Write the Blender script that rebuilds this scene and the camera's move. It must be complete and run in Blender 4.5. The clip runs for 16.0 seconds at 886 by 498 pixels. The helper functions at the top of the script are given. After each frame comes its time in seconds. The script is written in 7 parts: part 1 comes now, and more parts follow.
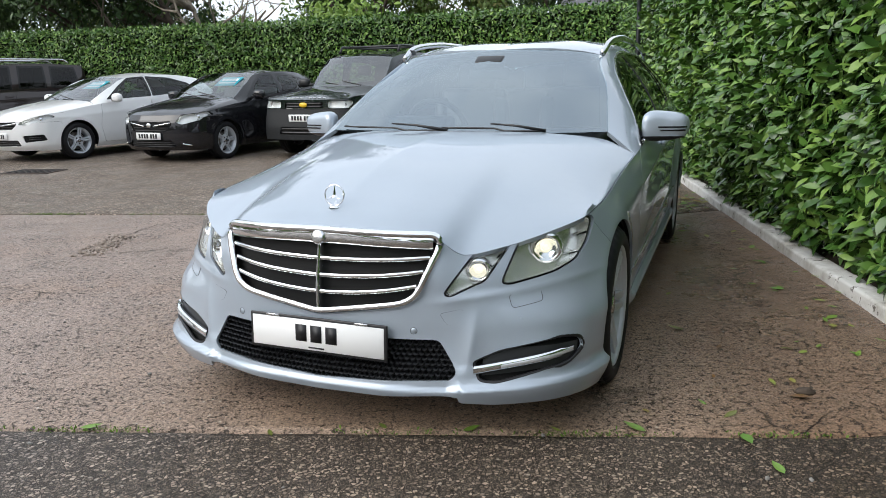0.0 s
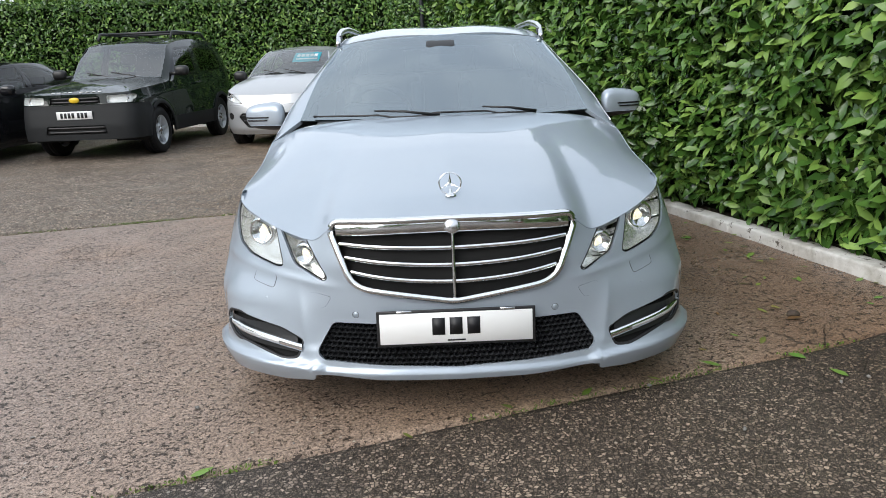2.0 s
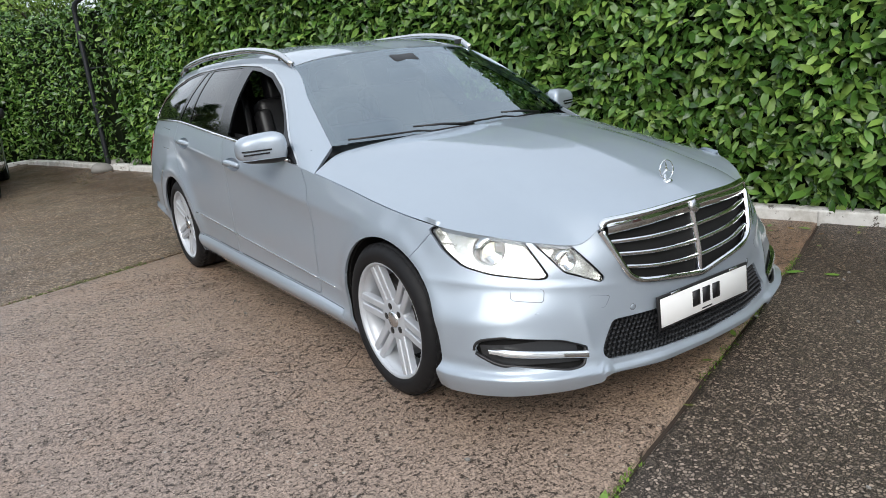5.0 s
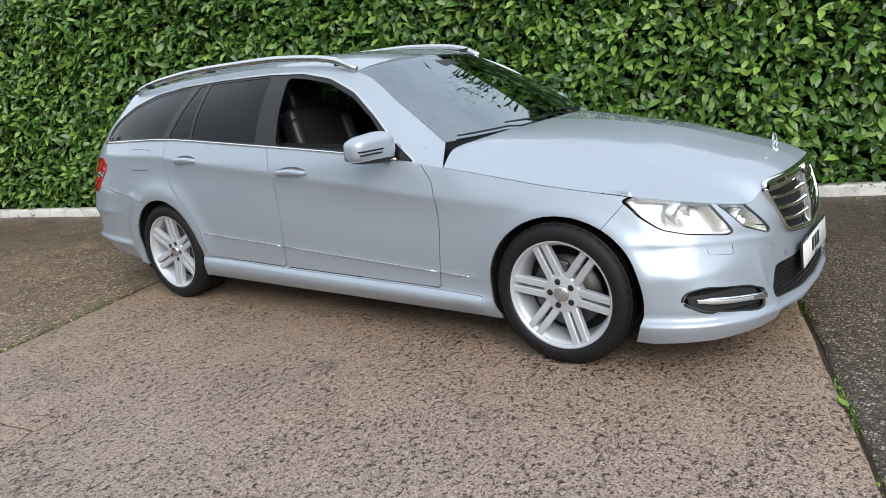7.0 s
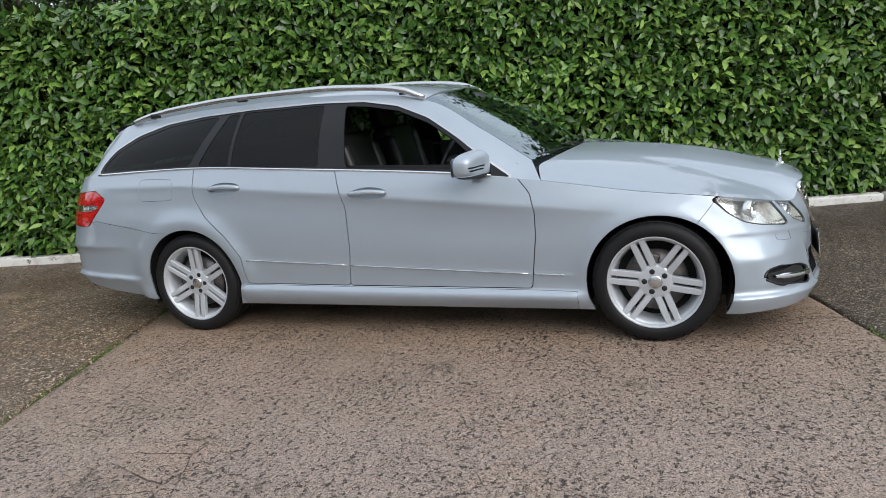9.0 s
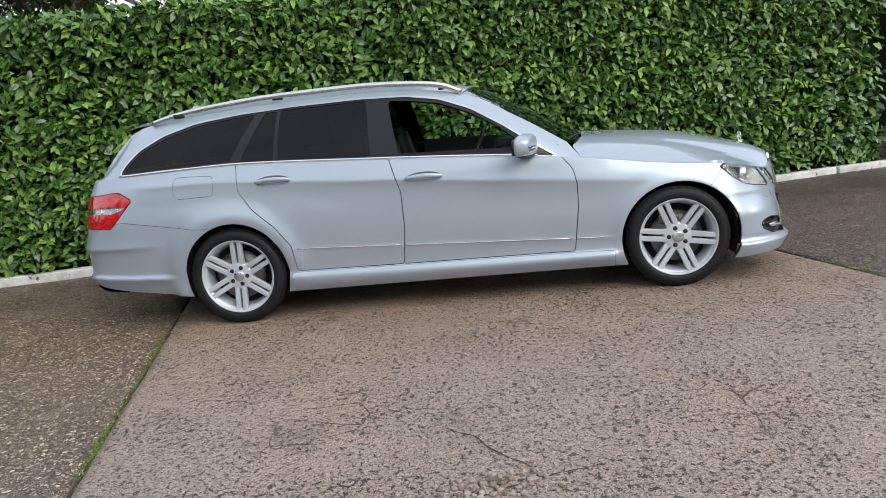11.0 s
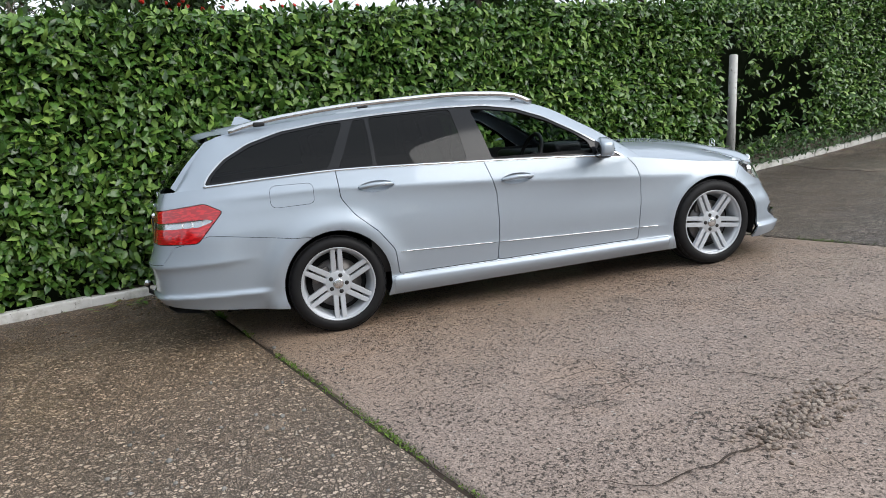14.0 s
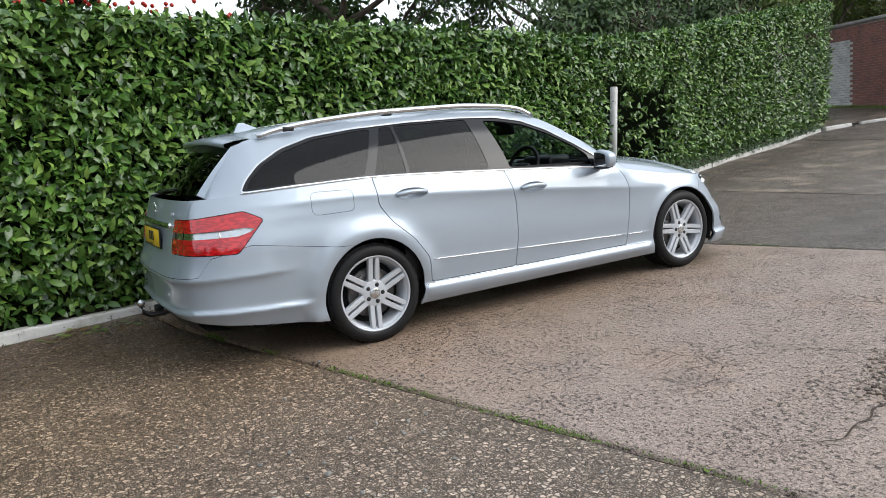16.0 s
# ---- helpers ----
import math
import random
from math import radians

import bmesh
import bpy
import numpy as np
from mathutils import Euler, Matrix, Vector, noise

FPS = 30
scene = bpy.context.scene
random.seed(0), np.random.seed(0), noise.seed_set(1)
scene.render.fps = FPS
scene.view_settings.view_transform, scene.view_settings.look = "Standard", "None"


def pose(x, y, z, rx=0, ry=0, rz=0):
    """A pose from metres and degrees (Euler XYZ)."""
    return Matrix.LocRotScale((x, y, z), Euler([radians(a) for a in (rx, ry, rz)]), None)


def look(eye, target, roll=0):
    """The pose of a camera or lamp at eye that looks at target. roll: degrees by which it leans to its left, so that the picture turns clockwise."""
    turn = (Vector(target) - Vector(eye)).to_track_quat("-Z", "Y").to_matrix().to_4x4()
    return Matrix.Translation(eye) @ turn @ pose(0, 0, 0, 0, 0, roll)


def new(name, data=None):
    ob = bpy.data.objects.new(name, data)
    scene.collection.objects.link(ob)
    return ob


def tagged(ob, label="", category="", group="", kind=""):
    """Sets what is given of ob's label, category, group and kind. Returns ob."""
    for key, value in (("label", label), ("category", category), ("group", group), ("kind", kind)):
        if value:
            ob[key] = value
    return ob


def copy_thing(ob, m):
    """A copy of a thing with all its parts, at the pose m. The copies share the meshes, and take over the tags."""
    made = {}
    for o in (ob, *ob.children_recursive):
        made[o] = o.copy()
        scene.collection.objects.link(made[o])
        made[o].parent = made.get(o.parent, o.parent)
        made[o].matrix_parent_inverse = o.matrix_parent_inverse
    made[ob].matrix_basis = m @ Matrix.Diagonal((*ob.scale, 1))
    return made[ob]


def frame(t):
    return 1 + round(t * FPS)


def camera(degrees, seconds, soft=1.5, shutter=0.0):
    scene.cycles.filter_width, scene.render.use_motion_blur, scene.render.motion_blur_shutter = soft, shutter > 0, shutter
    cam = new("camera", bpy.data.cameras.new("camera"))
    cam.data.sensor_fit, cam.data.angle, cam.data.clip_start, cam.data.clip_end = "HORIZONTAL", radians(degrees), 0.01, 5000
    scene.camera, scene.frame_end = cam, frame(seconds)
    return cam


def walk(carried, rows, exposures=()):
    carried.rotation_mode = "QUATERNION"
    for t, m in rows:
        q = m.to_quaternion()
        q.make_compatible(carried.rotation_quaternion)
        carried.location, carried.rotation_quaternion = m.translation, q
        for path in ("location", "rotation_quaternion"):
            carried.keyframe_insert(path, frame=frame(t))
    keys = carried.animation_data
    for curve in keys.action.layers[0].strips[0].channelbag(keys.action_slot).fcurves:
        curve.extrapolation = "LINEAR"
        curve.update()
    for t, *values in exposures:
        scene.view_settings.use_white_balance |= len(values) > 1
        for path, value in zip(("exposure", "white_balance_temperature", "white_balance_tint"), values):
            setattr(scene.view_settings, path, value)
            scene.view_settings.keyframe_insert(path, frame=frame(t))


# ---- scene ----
cam = camera(63.1, 16.0, 0.55)
PATH = [
    (0, (1.295, -2.883, 1.228), (0.571, -1.074, 0.775), -1.09),
    (0.5, (0.978, -2.998, 1.238), (0.423, -1.135, 0.765), -1.27),
    (1, (0.660, -3.135, 1.270), (0.293, -1.231, 0.781), -1.65),
    (1.5, (0.307, -3.143, 1.254), (0.125, -1.216, 0.748), -2.02),
    (2, (-0.035, -3.157, 1.263), (-0.034, -1.223, 0.752), -2.42),
    (2.5, (-0.418, -3.174, 1.281), (-0.220, -1.255, 0.753), -2.82),
    (3, (-0.789, -3.041, 1.259), (-0.376, -1.161, 0.717), -2.99),
    (3.2, (-0.922, -3.000, 1.275), (-0.420, -1.139, 0.743), -3.16),
    (5.3, (-2.415, -2.318, 1.362), (-1.273, -0.767, 0.821), -6.13),
    (5.5, (-2.526, -2.229, 1.358), (-1.336, -0.718, 0.810), -6.39),
    (6, (-2.857, -1.949, 1.376), (-1.541, -0.539, 0.846), -6.63),
    (6.5, (-3.240, -1.719, 1.373), (-1.807, -0.416, 0.874), -6.76),
    (7, (-3.546, -1.433, 1.363), (-2.014, -0.251, 0.858), -6.48),
    (7.5, (-3.832, -1.109, 1.366), (-2.191, -0.074, 0.881), -5.94),
    (8, (-4.186, -0.843, 1.386), (-2.463, 0.062, 0.927), -5.85),
    (8.5, (-4.420, -0.545, 1.361), (-2.638, 0.246, 0.919), -5.68),
    (9, (-4.643, -0.225, 1.386), (-2.808, 0.448, 0.962), -5.46),
    (9.2, (-4.752, -0.100, 1.379), (-2.899, 0.519, 0.953), -5.31),
    (11.3, (-5.492, 1.307, 1.288), (-3.535, 1.427, 0.893), -6.39),
    (11.5, (-5.494, 1.474, 1.281), (-3.535, 1.554, 0.884), -6.39),
    (12, (-5.539, 1.865, 1.289), (-3.575, 1.827, 0.911), -5.88),
    (12.5, (-5.652, 2.282, 1.313), (-3.697, 2.107, 0.928), -5.94),
    (13, (-5.606, 2.654, 1.312), (-3.666, 2.365, 0.918), -6.43),
    (13.5, (-5.564, 3.012, 1.338), (-3.638, 2.626, 0.959), -6.43),
    (14, (-5.572, 3.398, 1.344), (-3.674, 2.887, 0.978), -6.16),
    (14.5, (-5.444, 3.747, 1.321), (-3.579, 3.122, 0.961), -6.04),
    (15, (-5.324, 4.091, 1.324), (-3.499, 3.343, 0.994), -5.70),
    (15.5, (-5.231, 4.468, 1.348), (-3.476, 3.566, 1.026), -5.42),
    (16, (-5.029, 4.783, 1.326), (-3.330, 3.780, 0.997), -4.99),
]
# the clip's camera stops down now and then
EXPOSURES = [(0.0, 0.94), (2.0, 0.88), (5.5, 0.78), (7.0, 0.90), (7.6, 0.57), (8.0, 0.28), (8.5, 0.42), (9.0, 0.66), (11.5, 0.82), (13.0, 0.88), (14.0, 0.76), (14.5, 0.50), (15.2, 0.64), (15.6, 0.68), (16.0, 0.90)]
walk(cam, [(t, look(eye, target, roll)) for t, eye, target, roll in PATH], EXPOSURES)

# ---- light: a bright overcast sky, with a broad, weak sun behind the cloud ----
SUN_ELEV, SUN_ROT = radians(36), radians(221)
world = bpy.data.worlds.new("overcast_sky")
scene.world = world
world.use_nodes = True
wn, wl = world.node_tree.nodes, world.node_tree.links
wn.clear()
sky = wn.new("ShaderNodeTexSky")
sky.sky_type, sky.sun_disc = "NISHITA", False
sky.sun_elevation, sky.sun_rotation = SUN_ELEV, SUN_ROT
sky.air_density, sky.dust_density, sky.ozone_density = 1.0, 3.5, 1.2
w_hs = wn.new("ShaderNodeHueSaturation")
w_hs.inputs["Saturation"].default_value = 0.6
w_tex = wn.new("ShaderNodeTexCoord")
w_sep = wn.new("ShaderNodeSeparateXYZ")
w_grad = wn.new("ShaderNodeValToRGB")              # cloud cover: thinner and brighter towards the skyline
w_grad.color_ramp.elements[0].position, w_grad.color_ramp.elements[0].color = 0.0, (0.64, 0.69, 0.75, 1)
w_grad.color_ramp.elements[1].position, w_grad.color_ramp.elements[1].color = 1.0, (0.54, 0.59, 0.65, 1)
w_map = wn.new("ShaderNodeMapping")
w_map.inputs["Scale"].default_value = (1.0, 1.0, 2.2)
w_cl = wn.new("ShaderNodeTexNoise")
w_cl.inputs["Scale"].default_value, w_cl.inputs["Detail"].default_value = 2.2, 5.0
w_rmp = wn.new("ShaderNodeValToRGB")
w_rmp.color_ramp.elements[0].position, w_rmp.color_ramp.elements[0].color = 0.32, (0.80, 0.83, 0.88, 1)
w_rmp.color_ramp.elements[1].position, w_rmp.color_ramp.elements[1].color = 0.68, (1.16, 1.15, 1.13, 1)
w_mul = wn.new("ShaderNodeMixRGB")
w_mul.blend_type, w_mul.inputs[0].default_value = "MULTIPLY", 1.0
w_gain = wn.new("ShaderNodeMixRGB")                # to the sky texture's own scale
w_gain.blend_type, w_gain.inputs[0].default_value, w_gain.inputs[2].default_value = "MULTIPLY", 1.0, (9.0, 9.0, 9.0, 1)
w_mix = wn.new("ShaderNodeMixRGB")
w_mix.inputs[0].default_value = 0.78
w_bg = wn.new("ShaderNodeBackground")
w_bg.inputs["Strength"].default_value = 0.13
w_out = wn.new("ShaderNodeOutputWorld")
wl.new(sky.outputs[0], w_hs.inputs["Color"])
wl.new(w_tex.outputs["Generated"], w_sep.inputs[0])
wl.new(w_sep.outputs["Z"], w_grad.inputs[0])
wl.new(w_tex.outputs["Generated"], w_map.inputs["Vector"])
wl.new(w_map.outputs[0], w_cl.inputs["Vector"])
wl.new(w_cl.outputs[0], w_rmp.inputs[0])
wl.new(w_grad.outputs[0], w_mul.inputs[1])
wl.new(w_rmp.outputs[0], w_mul.inputs[2])
wl.new(w_mul.outputs[0], w_gain.inputs[1])
wl.new(w_hs.outputs[0], w_mix.inputs[1])
wl.new(w_gain.outputs[0], w_mix.inputs[2])
wl.new(w_mix.outputs[0], w_bg.inputs["Color"])
wl.new(w_bg.outputs[0], w_out.inputs["Surface"])

sun_data = bpy.data.lights.new("sun", "SUN")
sun_data.energy, sun_data.angle, sun_data.color = 1.25, radians(50), (1.0, 0.985, 0.96)
sun = new("sun", sun_data)
sun.matrix_world = look((0, 0, 30), (0 - math.sin(SUN_ROT) * 10, 0 - math.cos(SUN_ROT) * 10, 30 - 10 * math.tan(SUN_ELEV)))

# ---- materials ----
def material(name, color=(0.5, 0.5, 0.5), rough=0.5, metal=0.0, spec=0.5, coat=0.0, coat_rough=0.03):
    m = bpy.data.materials.new(name)
    m.use_nodes = True
    b = m.node_tree.nodes["Principled BSDF"]
    b.inputs["Base Color"].default_value = (*color, 1)
    b.inputs["Roughness"].default_value, b.inputs["Metallic"].default_value = rough, metal
    b.inputs["Specular IOR Level"].default_value = spec
    b.inputs["Coat Weight"].default_value, b.inputs["Coat Roughness"].default_value = coat, coat_rough
    return m


class Nodes:
    """Short hands for one material's node tree."""

    def __init__(self, m):
        self.t, self.b = m.node_tree, m.node_tree.nodes["Principled BSDF"]

    def add(self, kind, **values):
        n = self.t.nodes.new(kind)
        for key, value in values.items():
            n.inputs[key.replace("_", " ")].default_value = value
        return n

    def link(self, a, b):
        self.t.links.new(a, b)

    def coords(self, scale=(1, 1, 1), kind="Object"):
        tc, mp = self.t.nodes.new("ShaderNodeTexCoord"), self.t.nodes.new("ShaderNodeMapping")
        mp.inputs["Scale"].default_value = scale
        self.link(tc.outputs[kind], mp.inputs["Vector"])
        return mp.outputs[0]

    def place(self, scale=(1, 1, 1)):
        g, mp = self.t.nodes.new("ShaderNodeNewGeometry"), self.t.nodes.new("ShaderNodeMapping")
        mp.inputs["Scale"].default_value = scale
        self.link(g.outputs["Position"], mp.inputs["Vector"])
        return mp.outputs[0]

    def noise(self, vec, scale, detail=4.0, rough=0.55):
        n = self.add("ShaderNodeTexNoise", Scale=scale, Detail=detail, Roughness=rough)
        self.link(vec, n.inputs["Vector"])
        return n.outputs[0]

    def voronoi(self, vec, scale, feature="F1", out="Distance"):
        n = self.add("ShaderNodeTexVoronoi", Scale=scale)
        n.feature = feature
        self.link(vec, n.inputs["Vector"])
        return n.outputs[out]

    def ramp(self, value, *stops):
        n = self.t.nodes.new("ShaderNodeValToRGB")
        e = n.color_ramp.elements
        while len(e) < len(stops):
            e.new(0.5)
        for k, (p, c) in enumerate(stops):
            e[k].position = p
            e[k].color = (*c, 1) if isinstance(c, tuple) else (c, c, c, 1)
        self.link(value, n.inputs[0])
        return n.outputs[0]

    def mix(self, fac, a, b, mode="MIX"):
        n = self.t.nodes.new("ShaderNodeMixRGB")
        n.blend_type = mode
        for k, v in enumerate((fac, a, b)):
            if isinstance(v, (int, float)):
                n.inputs[k].default_value = v if k == 0 else (v, v, v, 1)
            elif isinstance(v, tuple):
                n.inputs[k].default_value = (*v, 1)
            else:
                self.link(v, n.inputs[k])
        return n.outputs[0]

    def math(self, op, a, b=0.0):
        n = self.t.nodes.new("ShaderNodeMath")
        n.operation = op
        for k, v in enumerate((a, b)):
            if isinstance(v, (int, float)):
                n.inputs[k].default_value = v
            else:
                self.link(v, n.inputs[k])
        return n.outputs[0]

    def bump(self, height, strength=0.3, distance=0.01):
        n = self.add("ShaderNodeBump", Strength=strength, Distance=distance)
        self.link(height, n.inputs["Height"])
        self.link(n.outputs[0], self.b.inputs["Normal"])

    def set(self, socket, value):
        self.link(value, self.b.inputs[socket])


def concrete(name, base, dark, light, stones, wet, pits=0.6, grain=55.0):
    """Worn yard concrete: sandy speckle, bared stones in dark mortar, ragged pits in clusters, a damp strip along the kerb."""
    m = material(name, base, 0.5)
    n = Nodes(m)
    p = n.place()
    warp = n.mix(0.012, p, n.noise(p, 30.0, 3, 0.6), "ADD")
    big = n.noise(p, 0.5, 5, 0.65)
    mid = n.noise(p, 4.0, 6, 0.72)
    col = n.mix(n.ramp(big, (0.30, 0.0), (0.70, 0.7)), base, dark)
    col = n.mix(n.ramp(mid, (0.42, 0.0), (0.70, 0.25)), col, light)
    col = n.mix(n.ramp(n.noise(p, 0.9, 4, 0.6), (0.56, 0.0), (0.72, 0.35)), col, tuple(v * f for v, f in zip(base, (1.05, 0.90, 0.72))))
    # sand speckle
    speck = n.voronoi(p, 170.0, "F1", "Color")
    col = n.mix(0.75, col, n.ramp(speck, (0.10, 0.45), (0.5, 1.0), (0.9, 1.65)), "MULTIPLY")
    # bared stones in darker mortar, uneven in size, some lost
    bared = n.ramp(n.noise(p, 1.6, 6, 0.72), (0.50 - 0.25 * stones, 0.0), (0.62 - 0.25 * stones, 1.0))
    cells, edge = n.voronoi(warp, grain, "F1", "Color"), n.voronoi(warp, grain, "DISTANCE_TO_EDGE")
    fine, fine_edge = n.voronoi(warp, grain * 2.3, "F1", "Color"), n.voronoi(warp, grain * 2.3, "DISTANCE_TO_EDGE")
    stops = ((0.12, tuple(0.45 * v for v in dark)), (0.32, base), (0.50, light), (0.62, tuple(0.8 * v for v in dark)), (0.80, tuple(min(1.0, 1.4 * v) for v in light)), (0.95, (0.48, 0.43, 0.37)))
    lost = n.ramp(cells, (0.47, 1.0), (0.50, 0.0))
    tone = n.mix(lost, n.ramp(cells, *stops), n.ramp(fine, *stops))
    rim = n.mix(lost, n.ramp(edge, (0.05, 1.0), (0.16, 0.0)), n.ramp(fine_edge, (0.06, 1.0), (0.22, 0.15)))
    col = n.mix(n.math("MULTIPLY", bared, 0.85), col, tone)
    gaps = n.math("MULTIPLY", rim, bared)
    col = n.mix(gaps, col, tuple(0.25 * v for v in dark))
    # ragged pits, in clusters, and pin holes
    swarm = n.math("MULTIPLY", n.math("SUBTRACT", n.noise(p, 2.6, 5, 0.7), 0.5), 0.17)
    pit = n.math("MULTIPLY", n.ramp(n.math("ADD", n.noise(p, 34.0, 6, 0.76), swarm), (0.565, 0.0), (0.580, 1.0)), pits)
    col = n.mix(pit, col, tuple(0.22 * v for v in dark))
    pins = n.math("MULTIPLY", n.ramp(n.math("ADD", n.noise(p, 85.0, 4, 0.7), n.math("MULTIPLY", swarm, 0.6)), (0.57, 0.0), (0.60, 0.85)), min(1.0, pits + 0.1))
    col = n.mix(pins, col, tuple(0.28 * v for v in dark))
    # hair cracks
    veins = n.voronoi(n.mix(0.10, p, n.noise(p, 5.0, 5, 0.7), "ADD"), 3.6, "DISTANCE_TO_EDGE")
    hair = n.math("MULTIPLY", n.ramp(veins, (0.004, 0.9), (0.014, 0.0)), n.ramp(n.noise(p, 0.9, 4, 0.6), (0.57, 0.0), (0.65, 1.0)))
    col = n.mix(hair, col, tuple(0.2 * v for v in dark))
    # single pale stones
    pale = n.math("MULTIPLY", n.ramp(n.voronoi(p, 34.0), (0.16, 1.0), (0.24, 0.0)), n.ramp(n.voronoi(p, 34.0, "F1", "Color"), (0.80, 0.0), (0.81, 0.9)))
    col = n.mix(pale, col, (0.46, 0.43, 0.39))
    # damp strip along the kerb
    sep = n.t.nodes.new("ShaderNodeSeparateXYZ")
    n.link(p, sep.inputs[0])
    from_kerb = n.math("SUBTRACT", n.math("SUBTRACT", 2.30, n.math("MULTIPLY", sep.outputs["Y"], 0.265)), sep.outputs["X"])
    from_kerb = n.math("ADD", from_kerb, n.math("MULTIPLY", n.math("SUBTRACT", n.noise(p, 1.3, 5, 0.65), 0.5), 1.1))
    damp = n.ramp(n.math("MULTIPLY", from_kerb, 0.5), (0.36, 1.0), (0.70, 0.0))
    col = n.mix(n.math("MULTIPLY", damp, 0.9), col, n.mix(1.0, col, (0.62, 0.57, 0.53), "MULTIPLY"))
    ochre = n.math("MULTIPLY", n.ramp(n.math("MULTIPLY", from_kerb, 0.2), (0.50, 1.0), (0.86, 0.0)), 0.8)      # brown silt washed down towards the kerb
    col = n.mix(ochre, col, n.mix(1.0, col, (0.98, 0.87, 0.70), "MULTIPLY"))
    n.set("Base Color", col)
    film = n.ramp(n.noise(p, 0.9, 6, 0.68), (0.40, wet), (0.62, wet + 0.28))
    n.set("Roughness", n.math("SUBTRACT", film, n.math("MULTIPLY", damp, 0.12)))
    relief = n.math("ADD", n.math("MULTIPLY", gaps, -0.8), n.math("MULTIPLY", pit, -1.6))
    relief = n.math("ADD", relief, n.math("MULTIPLY", pins, -0.8))
    relief = n.math("ADD", relief, n.math("MULTIPLY", n.noise(p, 60.0, 4, 0.75), 0.9))
    relief = n.math("ADD", relief, n.math("MULTIPLY", hair, -1.0))
    n.bump(relief, 0.9, 0.009)
    n.b.inputs["Specular IOR Level"].default_value = 0.45
    return m


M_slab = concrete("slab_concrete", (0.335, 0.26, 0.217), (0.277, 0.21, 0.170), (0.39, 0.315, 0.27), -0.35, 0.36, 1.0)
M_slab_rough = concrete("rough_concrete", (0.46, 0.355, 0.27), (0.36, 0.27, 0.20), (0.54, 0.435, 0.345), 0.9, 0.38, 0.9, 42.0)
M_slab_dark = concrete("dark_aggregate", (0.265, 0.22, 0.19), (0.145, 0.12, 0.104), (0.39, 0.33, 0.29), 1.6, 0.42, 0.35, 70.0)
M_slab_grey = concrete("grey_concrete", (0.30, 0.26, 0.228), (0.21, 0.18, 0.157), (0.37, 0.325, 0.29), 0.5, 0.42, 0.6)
M_earth = material("earth", (0.05, 0.035, 0.025), 0.9)


def leafy(name, hues, rough=0.35):
    m = material(name, hues[0], rough, spec=0.45)
    n = Nodes(m)
    g = n.t.nodes.new("ShaderNodeNewGeometry")
    r = g.outputs["Random Per Island"]
    col = n.ramp(r, *[(k / (len(hues) - 1), h) for k, h in enumerate(hues)])
    patch = n.noise(n.place(), 1.1, 3)
    col = n.mix(n.ramp(patch, (0.3, 0.0), (0.7, 0.45)), col, tuple(0.62 * v for v in hues[1]))
    n.set("Base Color", col)
    n.b.inputs["Transmission Weight"].default_value = 0.0
    n.b.inputs["Subsurface Weight"].default_value = 0.0
    n.set("Roughness", n.math("ADD", rough - 0.1, n.math("MULTIPLY", r, 0.3)))
    return m


M_laurel = leafy("laurel_leaf", ((0.022, 0.058, 0.012), (0.055, 0.130, 0.022), (0.105, 0.215, 0.034), (0.23, 0.36, 0.07)), 0.28)
# near black: the shade between the leaves, put into the core's colour
M_core_shade = material("hedge_core_shade", (0.007, 0.012, 0.004), 0.95, spec=0.1)
M_ivy = leafy("ivy_leaf", ((0.02, 0.05, 0.012), (0.035, 0.085, 0.018), (0.06, 0.12, 0.03)), 0.4)
M_fallen = leafy("fallen_leaf", ((0.16, 0.26, 0.03), (0.30, 0.34, 0.05), (0.22, 0.10, 0.03), (0.10, 0.05, 0.02), (0.20, 0.30, 0.05)), 0.5)
M_moss = leafy("moss", ((0.08, 0.16, 0.02), (0.15, 0.25, 0.03), (0.11, 0.15, 0.04)), 0.8)
M_crown = leafy("tree_leaf", ((0.07, 0.13, 0.022), (0.11, 0.19, 0.03), (0.12, 0.16, 0.035), (0.16, 0.15, 0.04)), 0.5)
M_crown_dark = leafy("dark_tree_leaf", ((0.026, 0.058, 0.016), (0.045, 0.095, 0.022), (0.075, 0.135, 0.03)), 0.5)
M_crown_lime = leafy("bright_tree_leaf", ((0.09, 0.17, 0.02), (0.14, 0.24, 0.03), (0.20, 0.30, 0.05)), 0.5)


def weathered(name, base, stain, scale, rough=0.7, chips=None):
    m = material(name, base, rough)
    n = Nodes(m)
    p = n.place()
    col = n.mix(n.ramp(n.noise(p, scale, 6, 0.7), (0.45, 0.0), (0.68, 1.0)), base, stain)
    if chips:
        col = n.mix(n.ramp(n.noise(p, scale * 3.3, 5, 0.7), (0.60, 0.0), (0.64, 1.0)), col, chips)
    n.set("Base Color", col)
    n.bump(n.noise(p, scale * 9, 5, 0.7), 0.4, 0.006)
    return m


